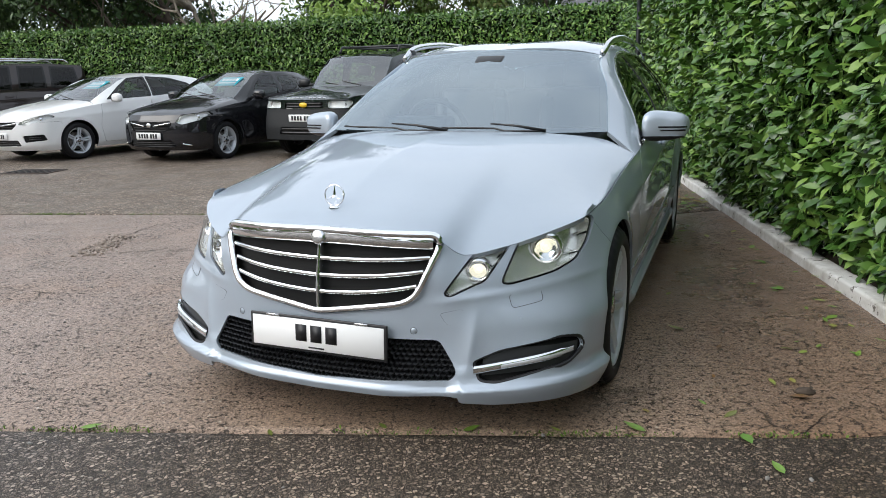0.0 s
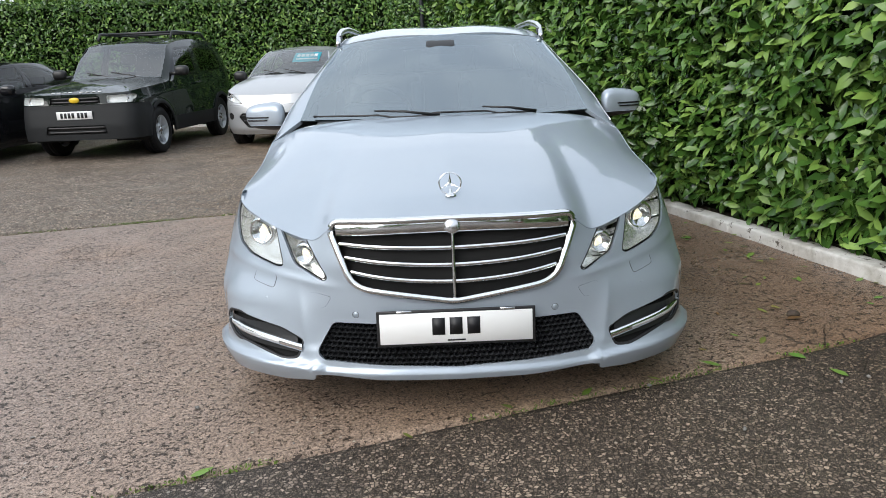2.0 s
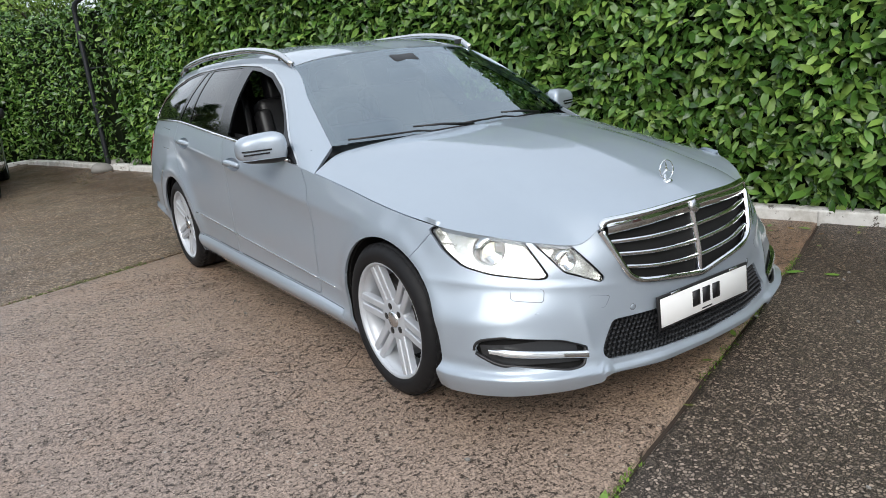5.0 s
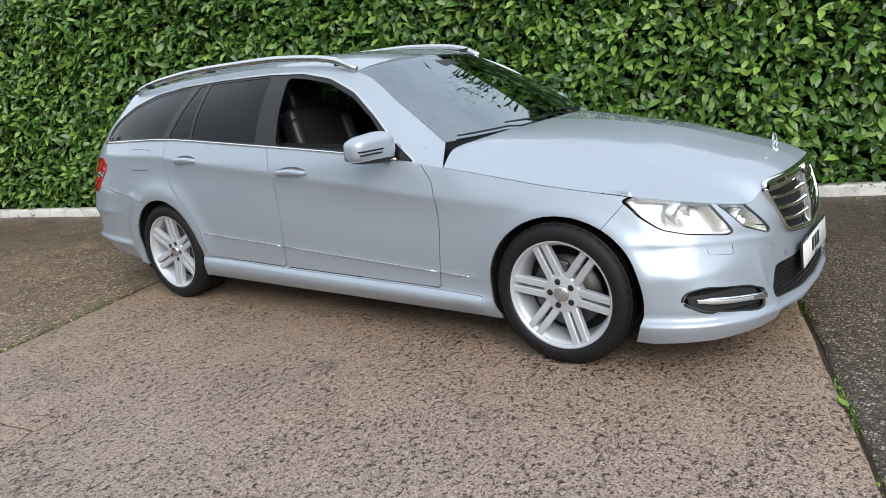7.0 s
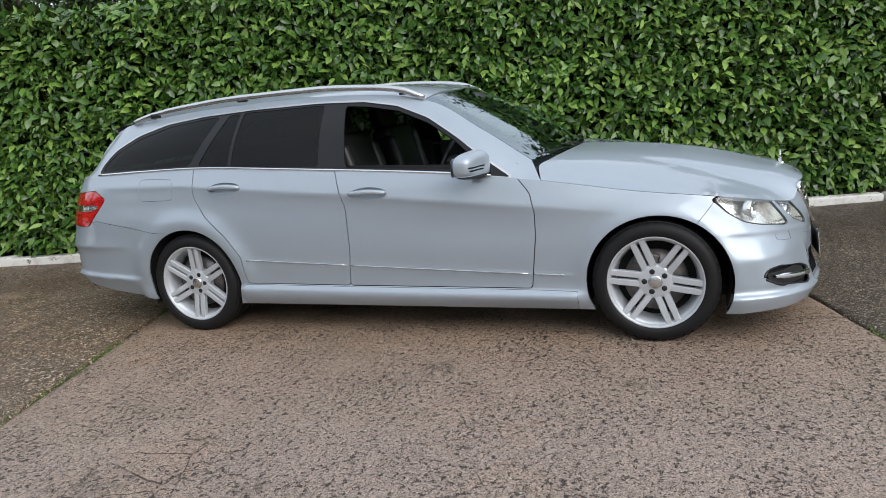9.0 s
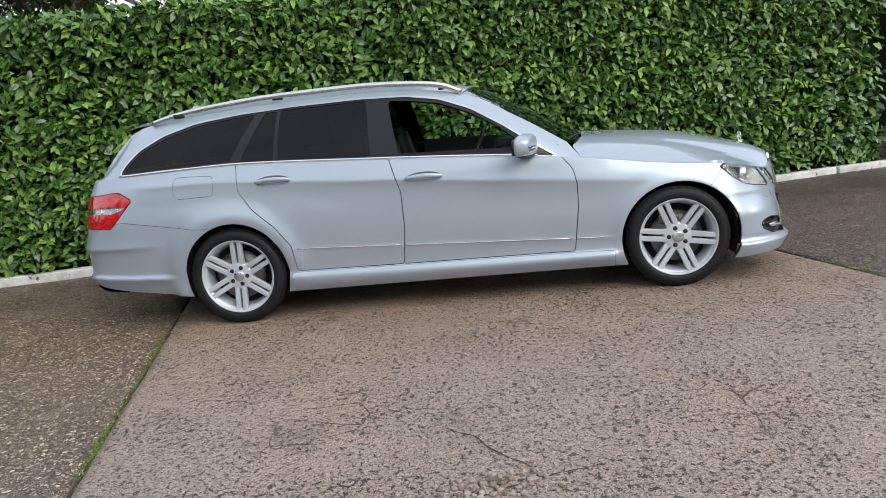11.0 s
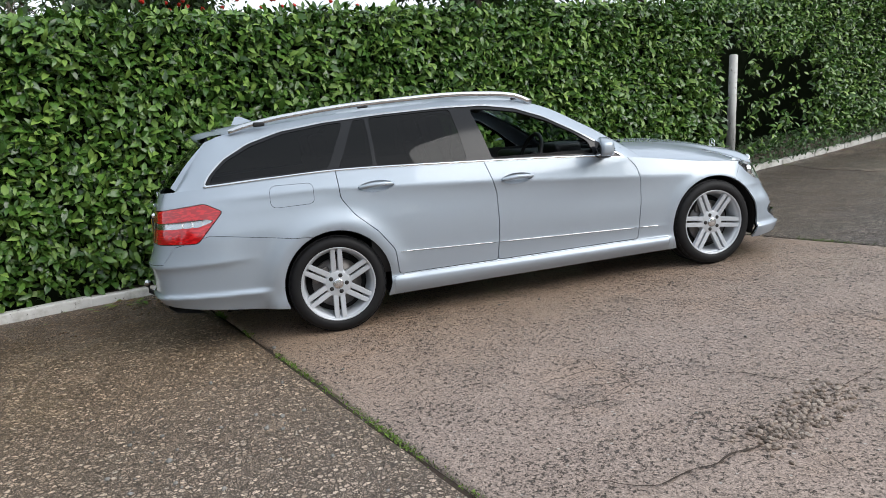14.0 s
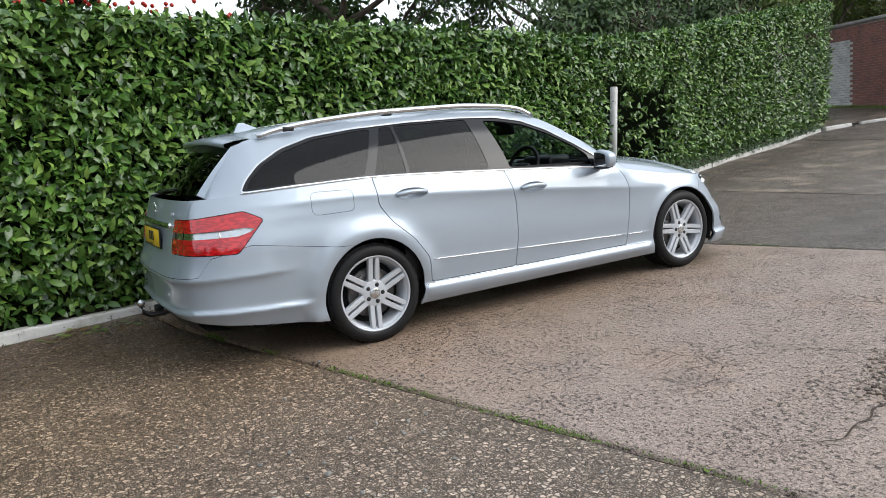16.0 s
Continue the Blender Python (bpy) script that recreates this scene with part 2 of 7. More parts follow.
M_kerb = weathered("painted_kerb", (0.62, 0.61, 0.58), (0.36, 0.34, 0.30), 4.0, 0.8, (0.10, 0.085, 0.07))
M_post = weathered("painted_post", (0.52, 0.52, 0.50), (0.45, 0.44, 0.42), 5.0, 0.6, (0.08, 0.07, 0.06))
M_bark = weathered("bark", (0.075, 0.055, 0.04), (0.035, 0.028, 0.022), 6.0, 0.9)
M_bark_pale = weathered("pale_bark", (0.20, 0.17, 0.13), (0.09, 0.075, 0.06), 6.0, 0.9)
M_brick = weathered("red_brick", (0.24, 0.105, 0.08), (0.13, 0.07, 0.06), 3.0, 0.8)
M_brick_white = weathered("whitewashed_brick", (0.55, 0.55, 0.53), (0.33, 0.33, 0.32), 3.0, 0.8)
M_mortar = material("mortar", (0.27, 0.24, 0.215), 0.9)
M_coping = weathered("stone_coping", (0.25, 0.24, 0.22), (0.13, 0.13, 0.12), 2.0, 0.85)
M_iron = material("painted_iron", (0.016, 0.018, 0.022), 0.4)
M_slate = weathered("slate", (0.09, 0.09, 0.095), (0.05, 0.05, 0.055), 3.0, 0.6)
M_berry = material("red_berry", (0.45, 0.02, 0.01), 0.3)

# ---- sheet-metal helpers: smooth sheets cut along drawn outlines ----
def flow(ts, vs, q):
    """Monotone cubic through (ts, vs) at q."""
    ts, vs, q = np.asarray(ts, float), np.asarray(vs, float), np.asarray(q, float)
    h, d = np.diff(ts), np.diff(vs) / np.diff(ts)
    m = np.zeros(len(ts))
    m[0], m[-1] = d[0], d[-1]
    for k in range(1, len(ts) - 1):
        if d[k - 1] * d[k] > 0:
            w1, w2 = 2 * h[k] + h[k - 1], h[k] + 2 * h[k - 1]
            m[k] = (w1 + w2) / (w1 / d[k - 1] + w2 / d[k])
    i = np.clip(np.searchsorted(ts, q) - 1, 0, len(h) - 1)
    t = (q - ts[i]) / h[i]
    return ((1 + 2 * t) * (1 - t) ** 2 * vs[i] + t * (1 - t) ** 2 * h[i] * m[i] + t * t * (3 - 2 * t) * vs[i + 1] + t * t * (t - 1) * h[i] * m[i + 1])


def path3(pts, n, by=None):
    """n points along a smooth curve through pts."""
    p = np.array(pts, float)
    if by is None:
        by = np.concatenate([[0], np.cumsum(np.linalg.norm(np.diff(p, axis=0), axis=1))])
    q = np.linspace(by[0], by[-1], n)
    return np.column_stack([flow(by, p[:, k], q) for k in range(3)])


def grid_faces(nu, nv):
    """Quads of a grid with nu rows of nv points."""
    return [(j * nv + i, j * nv + i + 1, (j + 1) * nv + i + 1, (j + 1) * nv + i) for j in range(nu - 1) for i in range(nv - 1)]


def coons(bottom, top, left, right):
    """A smooth patch between four edges: bottom and top run along u, left and right from bottom to top."""
    nu, nv = len(bottom), len(left)
    u, v = np.linspace(0, 1, nu)[None, :, None], np.linspace(0, 1, nv)[:, None, None]
    s = (1 - v) * bottom[None] + v * top[None] + (1 - u) * left[:, None] + u * right[:, None]
    s = s - ((1 - u) * (1 - v) * bottom[0] + u * (1 - v) * bottom[-1] + (1 - u) * v * top[0] + u * v * top[-1])
    return s


def polygon_field(pts):
    """Signed distance to a closed outline in the plane, below zero inside."""
    p = np.array(pts, float)

    def f(a, b):
        q = np.column_stack([a, b])
        best, inside = np.full(len(q), 1e9), np.zeros(len(q), bool)
        for k in range(len(p)):
            s, e = p[k], p[(k + 1) % len(p)]
            d = e - s
            t = np.clip(((q - s) @ d) / (d @ d), 0, 1)
            best = np.minimum(best, np.linalg.norm(q - s - t[:, None] * d, axis=1))
            cross = (s[1] > q[:, 1]) != (e[1] > q[:, 1])
            with np.errstate(divide="ignore", invalid="ignore"):
                at = s[0] + (q[:, 1] - s[1]) * (e[0] - s[0]) / (e[1] - s[1])
            inside ^= cross & (q[:, 0] < at)
        return np.where(inside, -best, best)

    return f


def soft_polygon(pts, r=0.02, steps=4):
    """The outline with its corners cut round."""
    p, out = np.array(pts, float), []
    for k in range(len(p)):
        a, b, c = p[k - 1], p[k], p[(k + 1) % len(p)]
        la, lc = np.linalg.norm(a - b), np.linalg.norm(c - b)
        s, e = b + (a - b) * min(r / la, 0.45), b + (c - b) * min(r / lc, 0.45)
        for t in np.linspace(0, 1, steps):
            out.append(tuple((1 - t) ** 2 * s + 2 * t * (1 - t) * b + t * t * e))
    return out


def cut(sheet, field):
    """The part of a sheet (points, faces) where field(points) is below zero, cut cleanly along zero."""
    pts, faces = sheet
    f = field(pts)
    f = np.where(np.abs(f) < 1e-7, 1e-7, f)
    keep, extra, index, out = {}, [], {}, []

    def vert(i):
        if i not in keep:
            keep[i] = len(extra)
            extra.append(pts[i])
        return keep[i]

    def edge(i, j):
        key = (i, j) if i < j else (j, i)
        if key not in index:
            a, b = key
            t = f[a] / (f[a] - f[b])
            index[key] = len(extra)
            extra.append(pts[a] + t * (pts[b] - pts[a]))
        return index[key]

    neg = f < 0
    for face in faces:
        c = sum(neg[i] for i in face)
        if c == 0:
            continue
        if c == len(face):
            out.append(tuple(vert(i) for i in face))
            continue
        poly = []
        for k, i in enumerate(face):
            j = face[(k + 1) % len(face)]
            if neg[i]:
                poly.append(vert(i))
            if neg[i] != neg[j]:
                poly.append(edge(i, j))
        if len(poly) > 2:
            out.append(tuple(poly))
    return (np.array(extra) if extra else np.zeros((0, 3)), out)


def mirrored(sheet):
    p, f = sheet
    return (p * np.array((-1, 1, 1)), [tuple(reversed(q)) for q in f])


def both(sheet):
    """A half sheet and its mirror image, welded on the middle line."""
    p, f = sheet
    q = p * np.array((-1, 1, 1))
    at, pts, remap = {}, list(p), []
    for i, v in enumerate(p):
        if abs(v[0]) < 1e-5:
            remap.append(i)
        else:
            remap.append(len(pts))
            pts.append(q[i])
    return (np.array(pts), list(f) + [tuple(remap[i] for i in reversed(face)) for face in f])


def normals_of(sheet):
    p, f = sheet
    n = np.zeros_like(p)
    for face in f:
        a, b, c = p[face[0]], p[face[1]], p[face[2]]
        m = np.cross(b - a, c - a)
        for i in face:
            n[i] += m
    return n / np.maximum(np.linalg.norm(n, axis=1, keepdims=True), 1e-12)


def offset(sheet, d):
    return (sheet[0] + normals_of(sheet) * d, sheet[1])


def panel(name, sheet, mat, parent, depth=0.012, lift=0.0, label="", round_edge=0.0):
    """A sheet as an object, its free edges folded inwards by depth."""
    p, f = sheet
    if not len(f):
        return None
    n = normals_of(sheet)
    p = p + n * lift
    count = {}
    for face in f:
        for k, i in enumerate(face):
            j = face[(k + 1) % len(face)]
            count[(i, j)] = 1
    free = [(i, j) for (i, j) in count if (j, i) not in count]
    pts, faces = list(p), list(f)
    if depth and free:
        top, low = {}, {}
        for i, j in free:
            for v in (i, j):
                if v not in low:
                    top[v] = len(pts)
                    pts.append(p[v])
                    low[v] = len(pts)
                    pts.append(p[v] - n[v] * depth)
        for i, j in free:
            faces.append((top[j], top[i], low[i], low[j]))
    return mesh_object(name, pts, faces, mat, parent, smooth=True, label=label)


def tube(name, pts, r, mat, parent, sides=8, closed=False, label="", flat=1.0):
    """A rod of radius r along a polyline; flat squashes it upright."""
    p = np.array(pts, float)
    n = len(p)
    vs, fs = [], []
    for k in range(n):
        d = p[(k + 1) % n] - p[k - 1] if closed else p[min(k + 1, n - 1)] - p[max(k - 1, 0)]
        d = d / max(np.linalg.norm(d), 1e-9)
        a = np.cross(d, (0, 0, 1)) if abs(d[2]) < 0.95 else np.cross(d, (0, 1, 0))
        a /= np.linalg.norm(a)
        b = np.cross(a, d)
        rr = r[k] if isinstance(r, (list, tuple, np.ndarray)) else r
        for i in range(sides):
            w = 2 * math.pi * i / sides
            vs.append(p[k] + rr * (math.cos(w) * a + flat * math.sin(w) * b))
    for k in range(n if closed else n - 1):
        for i in range(sides):
            j, l = (i + 1) % sides, (k + 1) % n
            fs.append((k * sides + i, k * sides + j, l * sides + j, l * sides + i))
    if not closed:
        fs.append(tuple(range(sides))[::-1])
        fs.append(tuple((n - 1) * sides + i for i in range(sides)))
    return mesh_object(name, vs, fs, mat, parent, smooth=True, label=label)


def lathe(profile, steps=48, axis_x=True, start=0.0):
    """Points and faces of a profile of (radius, along) turned round the x axis."""
    vs, fs, n = [], [], len(profile)
    for k in range(steps):
        w = 2 * math.pi * k / steps + start
        for r, a in profile:
            vs.append((a, r * math.cos(w), r * math.sin(w)))
    for k in range(steps):
        l = (k + 1) % steps
        for i in range(n - 1):
            fs.append((k * n + i, k * n + i + 1, l * n + i + 1, l * n + i))
    return vs, fs


def box_mesh(bm, size, m, bevel=0.0, seg=2):
    """A bevelled block of the given size added to bm at pose m."""
    r = bmesh.ops.create_cube(bm, size=1.0, matrix=m @ Matrix.Diagonal((*size, 1)))
    if bevel:
        es = list({e for v in r["verts"] for e in v.link_edges})
        bmesh.ops.bevel(bm, geom=es, offset=bevel, segments=seg, profile=0.6, affect="EDGES")


def block(name, size, m, mat, parent, bevel=0.006, seg=2, label=""):
    bm = bmesh.new()
    box_mesh(bm, size, m, bevel, seg)
    return part(name, bm, mat, parent, label)


def glassy(name, tint, gloss=1.0, ior=1.5):
    """Clear or tinted pane: seen through, with mirror gloss by angle."""
    m = bpy.data.materials.new(name)
    m.use_nodes = True
    t = m.node_tree
    t.nodes.clear()
    out, mix = t.nodes.new("ShaderNodeOutputMaterial"), t.nodes.new("ShaderNodeMixShader")
    tr, gl, fr = t.nodes.new("ShaderNodeBsdfTransparent"), t.nodes.new("ShaderNodeBsdfGlossy"), t.nodes.new("ShaderNodeLayerWeight")
    tr.inputs["Color"].default_value = (*tint, 1)
    gl.inputs["Roughness"].default_value = 0.01
    gl.inputs["Color"].default_value = (*gloss, 1) if isinstance(gloss, tuple) else (gloss, gloss, gloss, 1)
    fr.inputs["Blend"].default_value = 0.5
    f0 = ((ior - 1) / (ior + 1)) ** 2
    value = fr.outputs["Facing"]
    for op, k in (("POWER", 5.0), ("MULTIPLY", 1 - f0), ("ADD", f0)):
        q = t.nodes.new("ShaderNodeMath")
        q.operation = op
        q.inputs[1].default_value = k
        t.links.new(value, q.inputs[0])
        value = q.outputs[0]
    t.links.new(value, mix.inputs[0])
    t.links.new(tr.outputs[0], mix.inputs[1])
    t.links.new(gl.outputs[0], mix.inputs[2])
    t.links.new(mix.outputs[0], out.inputs["Surface"])
    return m


def paint(name, color, metal, rough):
    m = material(name, color, rough, metal, 0.5 if metal > 0.5 else 0.05, coat=1.0, coat_rough=0.02)
    n = Nodes(m)
    p = n.coords()
    dirt = n.noise(p, 3.0, 4)
    n.set("Roughness", n.math("ADD", rough - 0.03, n.math("MULTIPLY", dirt, 0.08)))
    grime = n.ramp(n.noise(p, 7.0, 6, 0.7), (0.5, 0.0), (0.8, 0.10))
    n.set("Base Color", n.mix(grime, color, tuple(0.75 * c for c in color)))
    return m


def light_material(name, color, strength):
    m = material(name, color, 0.3)
    b = m.node_tree.nodes["Principled BSDF"]
    b.inputs["Emission Color"].default_value = (*color, 1)
    b.inputs["Emission Strength"].default_value = strength
    return m


M_silver = paint("silver_paint", (0.375, 0.428, 0.488), 0.45, 0.46)
M_chrome = material("chrome", (0.82, 0.83, 0.84), 0.07, 1.0)
M_satin = material("satin_chrome", (0.66, 0.67, 0.68), 0.25, 1.0)
M_black = material("black_plastic", (0.012, 0.012, 0.013), 0.42)
M_gloss_black = material("gloss_black", (0.006, 0.006, 0.007), 0.15, spec=0.38)
# near black standing for shade in gaps and cavities; liners and floor pans share it
M_void = material("cavity_shade", (0.004, 0.004, 0.004), 0.9)
M_tyre = material("tyre_rubber", (0.010, 0.010, 0.011), 0.6, spec=0.25)
M_alloy = material("silver_alloy", (0.50, 0.525, 0.56), 0.45, 0.35, coat=0.3)
M_disc = material("brake_disc", (0.16, 0.15, 0.145), 0.45, 0.9)
M_leather = material("black_leather", (0.014, 0.014, 0.015), 0.45)
M_trim_grey = material("interior_grey", (0.06, 0.06, 0.062), 0.6)
M_white = material("plate_white", (0.78, 0.78, 0.77), 0.35)
M_yellow = material("plate_yellow", (0.75, 0.50, 0.03), 0.35)
M_ink = material("plate_ink", (0.01, 0.01, 0.012), 0.5)
M_red = material("tail_red", (0.46, 0.008, 0.012), 0.12, coat=1.0)
nr = Nodes(M_red)
nr.set("Base Color", nr.mix(nr.ramp(nr.noise(nr.place((9.0, 9.0, 30.0)), 3.0, 1, 0.4), (0.44, 0.0), (0.52, 1.0)), (0.58, 0.008, 0.012), (0.36, 0.004, 0.007)))
M_red_deep = material("tail_red_deep", (0.25, 0.004, 0.006), 0.2, coat=1.0)
M_lens = glassy("clear_lens", (0.94, 0.95, 0.95))
M_glass = glassy("car_glass", (0.62, 0.70, 0.68), 1.0, 1.52)
M_screen = glassy("windscreen_glass", (0.62, 0.70, 0.70), 1.0, 2.5)
M_screen_coated = glassy("coated_windscreen_glass", (0.45, 0.54, 0.56), (0.84, 0.94, 1.0), 3.7)
M_privacy = glassy("privacy_glass", (0.05, 0.055, 0.06), 1.0, 1.36)
M_reflector = material("lamp_reflector", (0.90, 0.90, 0.87), 0.24, 0.75)
M_bezel = material("lamp_bezel", (0.30, 0.31, 0.31), 0.3, 0.7)
M_lampglow = light_material("lamp_glow", (1.0, 0.93, 0.72), 0.5)
M_drl = material("running_light", (0.62, 0.64, 0.65), 0.12, 0.5, coat=1.0)

# ---- building helpers ----
def mesh_object(name, verts, faces, mat=None, parent=None, smooth=False, label=""):
    me = bpy.data.meshes.new(name)
    me.from_pydata([tuple(v) for v in verts], [], [tuple(f) for f in faces])
    if mat:
        me.materials.append(mat)
    if smooth:
        me.polygons.foreach_set("use_smooth", [True] * len(me.polygons))
    me.update()
    ob = new(name, me)
    ob.parent = parent
    if label:
        ob["label"] = label
    return ob


def part(name, bm, mat, parent, label="", smooth=True):
    me = bpy.data.meshes.new(name)
    if smooth:
        for f in bm.faces:
            f.smooth = True
    bm.to_mesh(me)
    bm.free()
    me.materials.append(mat)
    ob = new(name, me)
    ob.parent = parent
    if label:
        ob["label"] = label
    return ob


def empty(name, m=None):
    ob = new(name)
    ob.empty_display_size = 0.2
    if m is not None:
        ob.matrix_world = m
    return ob


def hedge_x(y):
    """The line of the kerb and of the hedge's face along the yard."""
    if y > -3.6:
        return 2.30 - 0.265 * y
    return 3.254 - 0.345 * (y + 3.6) if y > -8 else 4.772 - 0.226 * (y + 8)


def rise(x, y):
    """Height of the yard: flat round the car, climbing to the gate end, a touch higher along the kerb and at the back."""
    d = max(0.0, -y - 3.0)
    z = 0.0036 * d * d if d < 24 else 2.0736 + 0.1728 * (d - 24)
    near = min(1.0, max(0.0, 1.0 - (hedge_x(y) - x) / 0.7)) if y < 13 else 0.0
    back = min(1.0, max(0.0, (y - 4.5) / 4.0))
    return z + 0.05 * near * near * (3 - 2 * near) + 0.05 * back * back * (3 - 2 * back)


def slab_edge(k, x):
    """The joints across the yard: y at x."""
    a, b = JOINTS[k]
    return a + b * x


JOINTS = [(-40.0, 0.10), (-11.4, -0.05), (-4.7, 0.06), (-0.82, 0.335), (3.65, 0.27), (13.6, 0.04)]


def axis(stops):
    out = []
    for (a, b, n) in stops:
        out += [a + (b - a) * k / n for k in range(n)]
    return out + [stops[-1][1]]


gx = axis([(-400, -40, 10), (-40, -12, 14), (-12, 12, 72), (12, 40, 14), (40, 400, 10)])
gy = axis([(-400, -60, 10), (-60, -14, 23), (-14, 16, 60), (16, 50, 10), (50, 400, 8)])
verts = [(x, y, rise(x, y) - 0.022) for y in gy for x in gx]
nx = len(gx)
faces = [(j * nx + i, j * nx + i + 1, (j + 1) * nx + i + 1, (j + 1) * nx + i) for j in range(len(gy) - 1) for i in range(nx - 1)]
ground = tagged(mesh_object("ground", verts, faces, M_earth, smooth=True), "dark damp earth under and round the yard", "ground", kind="structure")


def slab(k, mat, label, x0, x1):
    """One cast strip of the yard between two joints, with worn, rounded arrises."""
    gap, xs = 0.006, axis([(x0, -8, 40), (-8, 5, 90), (5, x1, 24)])
    lo, hi = [], []
    rows = [0.0, 0.0015, 0.01] + [k2 / 12 for k2 in range(1, 12)] + [0.99, 0.9985, 1.0]
    vs = []
    for t in rows:
        for x in xs:
            rag = 0.012 * noise.noise((x * 3.1, k * 7.0, 0.3)) + 0.006 * noise.noise((x * 17.0, k * 7.0, 1.3))
            ya, yb = slab_edge(k, x) + gap + max(0, rag), slab_edge(k + 1, x) - gap - max(0, -rag)
            y = ya + (yb - ya) * t
            dip = -0.06 if t in (0.0, 1.0) else (-0.004 if t in (0.0015, 0.9985) else 0.0)
            vs.append((x, y, rise(x, y) + dip + 0.004 * noise.noise((x * 0.6, y * 0.6, 2.0)) * (0.015 < t < 0.985)))
    w = len(xs)
    fs = [(j * w + i, j * w + i + 1, (j + 1) * w + i + 1, (j + 1) * w + i) for j in range(len(rows) - 1) for i in range(w - 1)]
    ob = mesh_object("pavement_slab", vs, fs, mat, smooth=True)
    return tagged(ob, label, "pavement", kind="structure")


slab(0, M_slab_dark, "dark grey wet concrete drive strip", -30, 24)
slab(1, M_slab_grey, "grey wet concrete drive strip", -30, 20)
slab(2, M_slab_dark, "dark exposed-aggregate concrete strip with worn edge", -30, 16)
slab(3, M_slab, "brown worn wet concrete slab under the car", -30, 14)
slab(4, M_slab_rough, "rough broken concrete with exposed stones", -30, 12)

# ---- hedges ----
def leaf_cloud(name, places, normals, sizes, mat, parent, seed, droop=0.35):
    """Many small folded, pointed leaves in one mesh."""
    rng = np.random.default_rng(seed)
    n = len(places)
    tpl = np.array([(0, 0, 0), (0.17, 0.27, 0.05), (0.205, 0.62, 0.03), (0, 1.0, -0.16), (-0.205, 0.62, 0.03), (-0.17, 0.27, 0.05), (0, 0.32, 0.0), (0, 0.66, -0.03)])
    fcs = np.array([(0, 1, 6, 5), (6, 1, 2, 7), (5, 6, 7, 4), (7, 2, 3, 4)])
    tip = rng.normal(size=(n, 3)) * 0.75 + normals * 0.55 + np.array([0, 0, -droop])
    up = normals * 1.2 + rng.normal(size=(n, 3)) * 0.45 + np.array([0, 0, 0.55])
    tip /= np.linalg.norm(tip, axis=1, keepdims=True)
    side = np.cross(tip, up)
    side /= np.linalg.norm(side, axis=1, keepdims=True)
    up = np.cross(side, tip)
    wide = rng.uniform(0.75, 1.15, (n, 1, 1))
    t = tpl[None] * sizes[:, None, None]
    v = places[:, None] + t[:, :, 0:1] * wide * side[:, None] + t[:, :, 1:2] * tip[:, None] + t[:, :, 2:3] * up[:, None]
    f = (fcs[None] + 8 * np.arange(n)[:, None, None]).reshape(-1, 4)
    me = bpy.data.meshes.new(name)
    me.vertices.add(8 * n)
    me.vertices.foreach_set("co", v.reshape(-1))
    me.loops.add(f.size)
    me.loops.foreach_set("vertex_index", f.reshape(-1))
    me.polygons.add(len(f))
    me.polygons.foreach_set("loop_start", np.arange(len(f)) * 4)
    me.polygons.foreach_set("use_smooth", np.ones(len(f), bool))
    me.update(calc_edges=True)
    me.materials.append(mat)
    ob = new(name, me)
    ob.parent = parent
    ob["kind"] = "stuff"
    return ob


